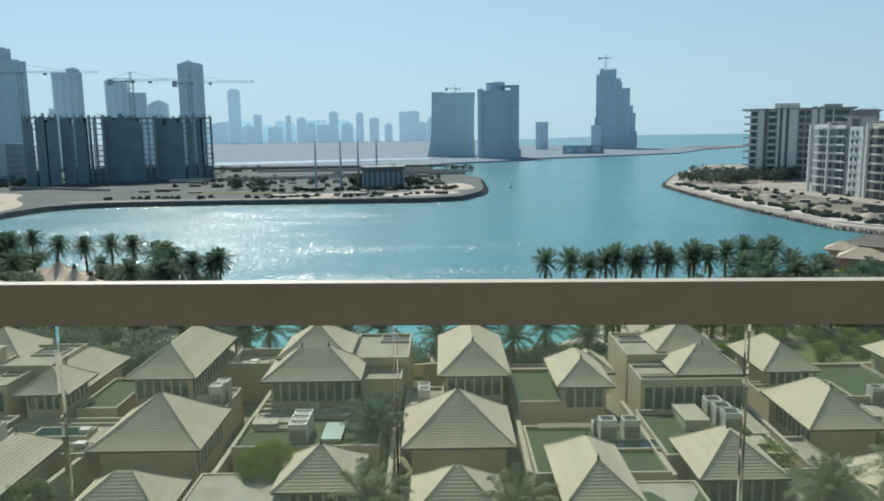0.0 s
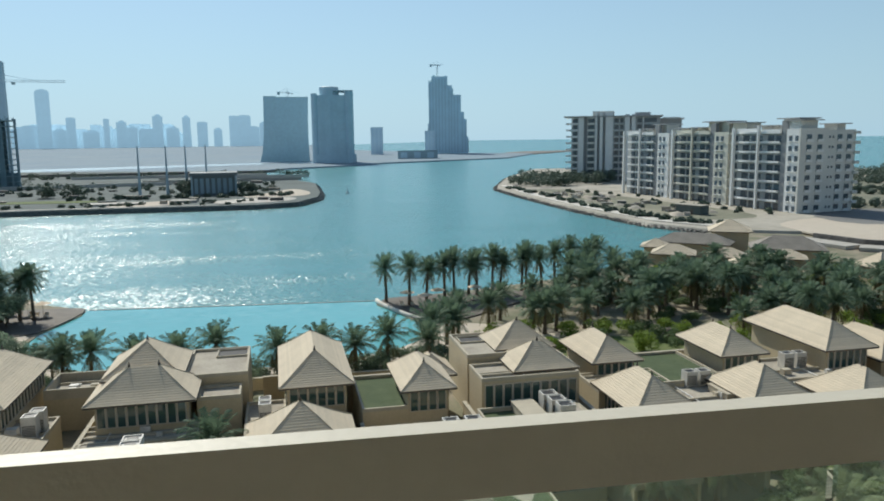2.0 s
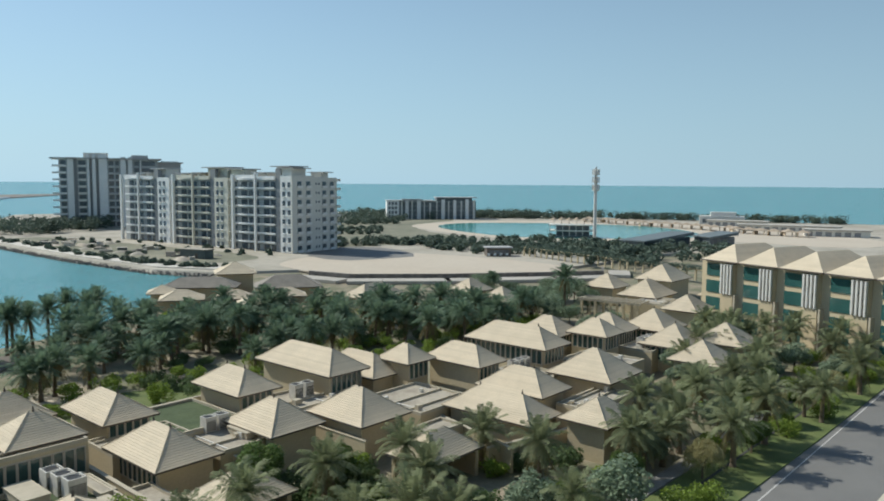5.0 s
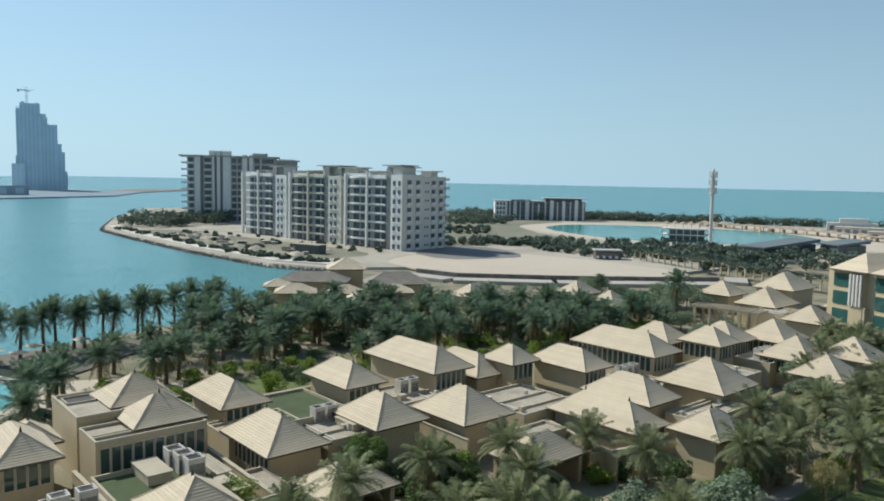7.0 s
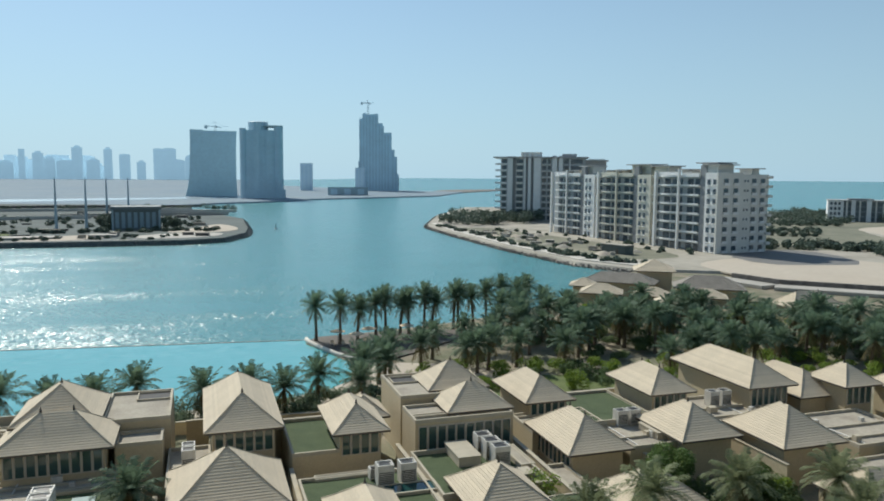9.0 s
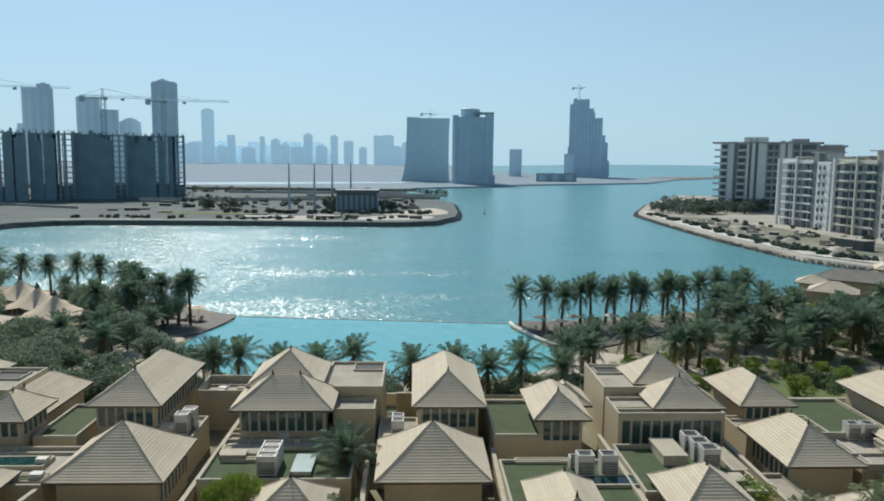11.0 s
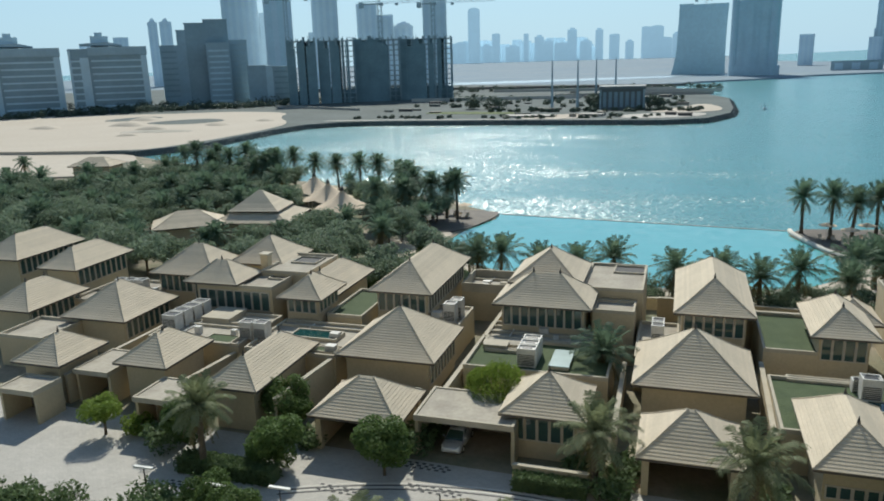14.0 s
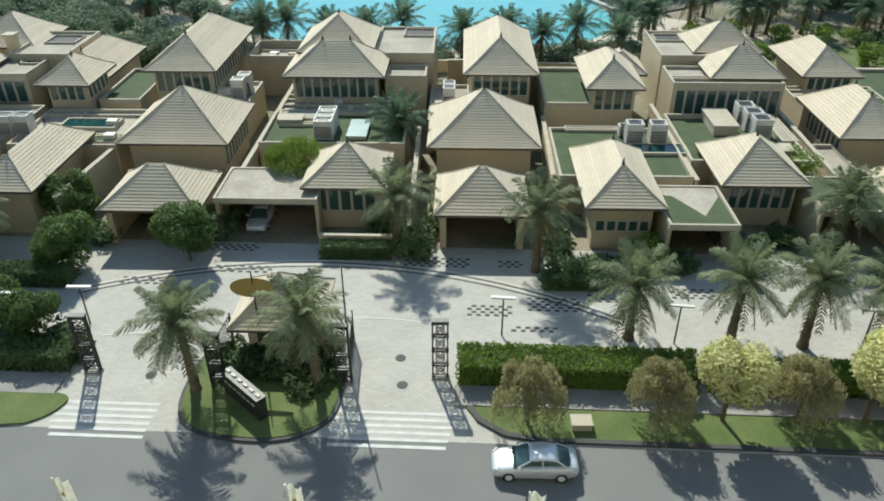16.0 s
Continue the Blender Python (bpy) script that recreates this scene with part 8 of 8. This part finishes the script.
def sedan(x, y, turn, paint, label):
    """A four-door saloon: lofted body and cabin, glazing, wheels, lamps."""
    v = thing("car", pose(x, y, 0.02, rz=turn), label, "car")

    def loft(rows, name, mat, smooth=True):
        V, F, n = [], [], len(rows[0][1])
        for px, ring in rows:
            V += [(px, yy, zz) for yy, zz in ring]
        for k in range(len(rows) - 1):
            for i in range(n):
                j = (i + 1) % n
                F.append((k * n + i, k * n + j, k * n + n + j, k * n + n + i))
        F += [tuple(range(n))[::-1], tuple(range(len(V) - n, len(V)))]
        return part(name, (V, F), mat, v, smooth=smooth)

    def hull(hw, lo, hi, edge=0.13):
        half = [(hw * 0.90, lo), (hw * 0.985, lo + 0.1), (hw, lo + (hi - lo) * 0.5), (hw * 0.985, hi - edge), (hw * 0.93, hi - edge * 0.35), (hw * 0.80, hi), (hw * 0.4, hi + 0.015)]
        return [(-a, b) for a, b in half] + [(a, b) for a, b in half[::-1]]

    body = [(-2.25, 0.60, 0.40, 0.58), (-2.2, 0.72, 0.30, 0.66), (-2.05, 0.81, 0.22, 0.73), (-1.7, 0.86, 0.2, 0.80), (-1.2, 0.88, 0.2, 0.87), (-0.7, 0.885, 0.2, 0.93), (0.3, 0.885, 0.2, 0.97), (1.2, 0.88, 0.2, 1.0), (1.7, 0.865, 0.22, 1.01), (2.05, 0.82, 0.28, 0.98), (2.2, 0.75, 0.36, 0.9), (2.25, 0.66, 0.45, 0.8)]
    loft([(px, hull(hw, lo, hi)) for px, hw, lo, hi in body], "body", paint)
    cabin = [(-1.15, 0.76, 0.86, 0.90), (-0.85, 0.75, 0.88, 1.07), (-0.5, 0.72, 0.90, 1.28), (-0.15, 0.69, 0.90, 1.41), (0.25, 0.675, 0.90, 1.46), (0.7, 0.67, 0.90, 1.45), (1.1, 0.67, 0.90, 1.37), (1.45, 0.69, 0.90, 1.21), (1.75, 0.73, 0.90, 1.04), (1.88, 0.75, 0.9, 0.98)]
    loft([(px, hull(hw, lo, hi, 0.12)) for px, hw, lo, hi in cabin], "glazed_cabin", WINDOW)
    loft([(px, [(-hw, z - 0.10), (-hw * 0.96, z - 0.03), (-hw * 0.8, z + 0.015), (0, z + 0.035), (hw * 0.8, z + 0.015), (hw * 0.96, z - 0.03), (hw, z - 0.10)]) for px, hw, z in ((-0.32, 0.66, 1.355), (-0.1, 0.67, 1.425), (0.25, 0.672, 1.468), (0.7, 0.668, 1.458), (1.05, 0.66, 1.385), (1.2, 0.655, 1.335))], "roof", paint)
    for sy in (-1, 1):
        for px, z0, z1, dx in ((-0.98, 0.9, 1.33, 0.68), (0.35, 0.93, 1.36, 0.0), (1.66, 0.97, 1.31, -0.5)):
            part("pillar", tube([(px, sy * 0.755, z0), (px + dx, sy * 0.655, z1)], [0.05, 0.045], 5), paint, v)
        part("mirror", tube([(-0.86, sy * 0.86, 1.0), (-0.8, sy * 1.0, 1.04)], [0.06, 0.1], 8), paint, v)
        part("headlight", tube([(-2.16, sy * 0.58, 0.66), (-1.92, sy * 0.74, 0.76)], [0.09, 0.07], 8), METALWHITE, v)
        part("tail_light", tube([(2.14, sy * 0.62, 0.82), (2.02, sy * 0.78, 0.86)], [0.09, 0.07], 8), SIGNBROWN, v)
        for px in (-1.38, 1.36):
            wh = part("wheel", tube([(px, sy * 0.62, 0.31), (px, sy * 0.89, 0.31)], [0.32, 0.32], 20), RUBBER, v)
            part("rim", tube([(px, sy * 0.885, 0.31), (px, sy * 0.905, 0.31)], [0.20, 0.18], 12), METALWHITE, wh)
    return v


sedan(2.55, 28.35, 2.5, CARSILVER, "silver four-door saloon car on the street")
sedan(-19.2, 53.6, 92, CARSILVER, "pale saloon car parked under a carport")

# pier decks, umbrellas and sun beds at the pool
solid("pier", prism(soften([(12.2, 141.8), (14.3, 132.6), (16.7, 126.3), (20, 121), (24, 121), (44, 138), (44, 144), (20, 143.4)], 1), -1, 0.25), DARKDECK, "dark timber pier deck round the infinity pool", "pier")
solid("pool_wall", tube([(12.3, 141.2, 0.15), (12.6, 138.6, 0.15), (13.6, 135.2, 0.15), (14.6, 132.4, 0.15), (16.2, 128.4, 0.15), (18.2, 124.6, 0.15), (20.4, 121.6, 0.15)], [0.42] * 7, 8), PALEPATH, "pale curved wall between the pier and the pool", "wall", smooth=True)
solid("pier", prism(soften([(-41, 145.2), (-44, 147), (-58, 147), (-62, 130), (-48, 126), (-44.5, 128), (-42, 136)], 1), -1, 0.2), DARKDECK, "dark timber pier beside the infinity pool", "pier")
solid("path", prism(soften([(-44.5, 128), (-52, 127), (-56, 118), (-50, 104), (-44, 106), (-45, 118)], 1), -0.5, 0.12), SAND, "curved sandy garden path", "path")
solid("beach", prism(soften([(18, 122), (16, 108), (0, 101.5), (-25, 101.5), (-44, 111.5), (-46, 103), (-26, 97), (0, 96.5), (20, 101), (38, 104), (40, 114), (26, 120)], 1), -0.5, 0.08), SAND, "pale sand along the pool's edge", "ground")
solid("lawn", prism(soften([(26, 96), (60, 93), (92, 92), (92, 98), (56, 104), (30, 112)], 1), -0.5, 0.06), LAWN, "green garden lawn behind the villas", "lawn")
for x, y in ((17.5, 136.0), (20.5, 133.0), (23.5, 137.0), (27.0, 134.5), (31.0, 138.5), (-47.5, 141.0), (-50.5, 142.5), (-54.0, 143.6), (35.5, 139.0)):
    um = thing("parasol", pose(x, y, 0.2, rz=rnd.uniform(0, 60)), "pale beach parasol on the pier", "parasol", "pier parasols")
    part("pole", tube([(0, 0, 0), (0, 0, 2.5)], [0.04, 0.03], 6), FRAME, um)
    V = [(0, 0, 2.75)] + [(1.5 * math.cos(2 * math.pi * s / 8), 1.5 * math.sin(2 * math.pi * s / 8), 2.25) for s in range(8)]
    part("canopy", (V, [(0, 1 + s, 1 + (s + 1) % 8) for s in range(8)]), CANVAS, um)
    for dx in (-0.9, 0.9):
        lo = thing("sun_lounger", pose(x + dx, y - 1.4, 0.2, rz=rnd.uniform(-15, 15)), "pale sun lounger beside a parasol", "sun lounger", "pier sun loungers")
        part("mattress", boxes((-0.32, 0.32, -0.9, 0.5, 0.28, 0.38)), CANVAS, lo)
        part("backrest", ([(-0.32, 0.5, 0.28), (0.32, 0.5, 0.28), (0.32, 1.0, 0.7), (-0.32, 1.0, 0.7), (-0.32, 0.5, 0.38), (0.32, 0.5, 0.38), (0.32, 0.98, 0.8), (-0.32, 0.98, 0.8)], [(0, 3, 2, 1), (4, 5, 6, 7), (0, 1, 5, 4), (1, 2, 6, 5), (2, 3, 7, 6), (3, 0, 4, 7)]), CANVAS, lo)
        for lx in (-0.28, 0.28):
            for ly in (-0.8, 0.6):
                part("leg", boxes((lx - 0.03, lx + 0.03, ly - 0.03, ly + 0.03, 0, 0.28)), FRAME, lo)

# flush channels curving across the drive


def channel(points, w, z, mat, label):
    q = points
    V, F = [], []
    for i, (x, y) in enumerate(q):
        a, b = q[max(0, i - 1)], q[min(len(q) - 1, i + 1)]
        n = math.hypot(b[0] - a[0], b[1] - a[1])
        nx, ny = -(b[1] - a[1]) / n * w / 2, (b[0] - a[0]) / n * w / 2
        V += [(x + nx, y + ny, 0), (x - nx, y - ny, 0), (x - nx, y - ny, z), (x + nx, y + ny, z)]
    for i in range(len(q) - 1):
        k = i * 4
        F += [(k + 3, k + 2, k + 6, k + 7), (k + 2, k + 1, k + 5, k + 6), (k, k + 3, k + 7, k + 4)]
    solid("drain_channel", (V, F), mat, label, "drain")


def bow(x0, x1, y0, y1, sag, n=22):
    return [(x0 + (x1 - x0) * i / n, y0 + (y1 - y0) * i / n + sag * 4 * (i / n) * (1 - i / n)) for i in range(n + 1)]


for dy in (0.0, 0.55):
    channel([(x, y - dy) for x, y in bow(-29.6, 9.0, 43.2, 42.2, 5.2, 30)], 0.16, 0.05, PALEPATH, "pale flush drain channel curving across the drive")
    channel([(x, y - dy - 0.28) for x, y in bow(-29.6, 9.0, 43.2, 42.2, 5.2, 30)], 0.14, 0.045, DARKPAVER, "dark paving line curving across the drive")
channel(bow(-25.6, -18.9, 37.8, 39.6, -0.2), 0.14, 0.05, PALEPATH, "pale flush strip across the gateway")
channel(bow(-9.4, -3.4, 40.8, 40.4, 0.3), 0.14, 0.05, PALEPATH, "pale flush strip across the gateway")
# dark setts laid in lozenges over the drive
sett = mesh("paver", boxes((-0.16, 0.16, -0.09, 0.09, 0, 0.03)), DARKPAVER)
bed = new("paver_pattern")
bed.matrix_basis = pose(0, 0, 0.03, rz=1.2)
tagged(bed, "dark paving setts laid in lozenge patterns on the drive", "paving", kind="structure")
for cx, cy, nx, ny in ((1.0, 42.5, 5, 4), (5.5, 43.5, 6, 5), (9.5, 44.5, 5, 3), (-24.5, 44.5, 5, 3), (-17.5, 46.5, 7, 3), (-3.0, 48.4, 8, 4), (2.6, 48.5, 3, 3), (-36.0, 41.5, 5, 3), (15.5, 45.5, 5, 4), (-19.0, 49.5, 6, 3), (4.0, 40.6, 5, 2)):
    for i in range(nx):
        for j in range(ny):
            ob = part("paver", sett, DARKPAVER, bed, at=pose(cx + (i - nx / 2) * 0.62 + (j % 2) * 0.31, cy - 0.02 * cx + (j - ny / 2) * 0.34, 0))
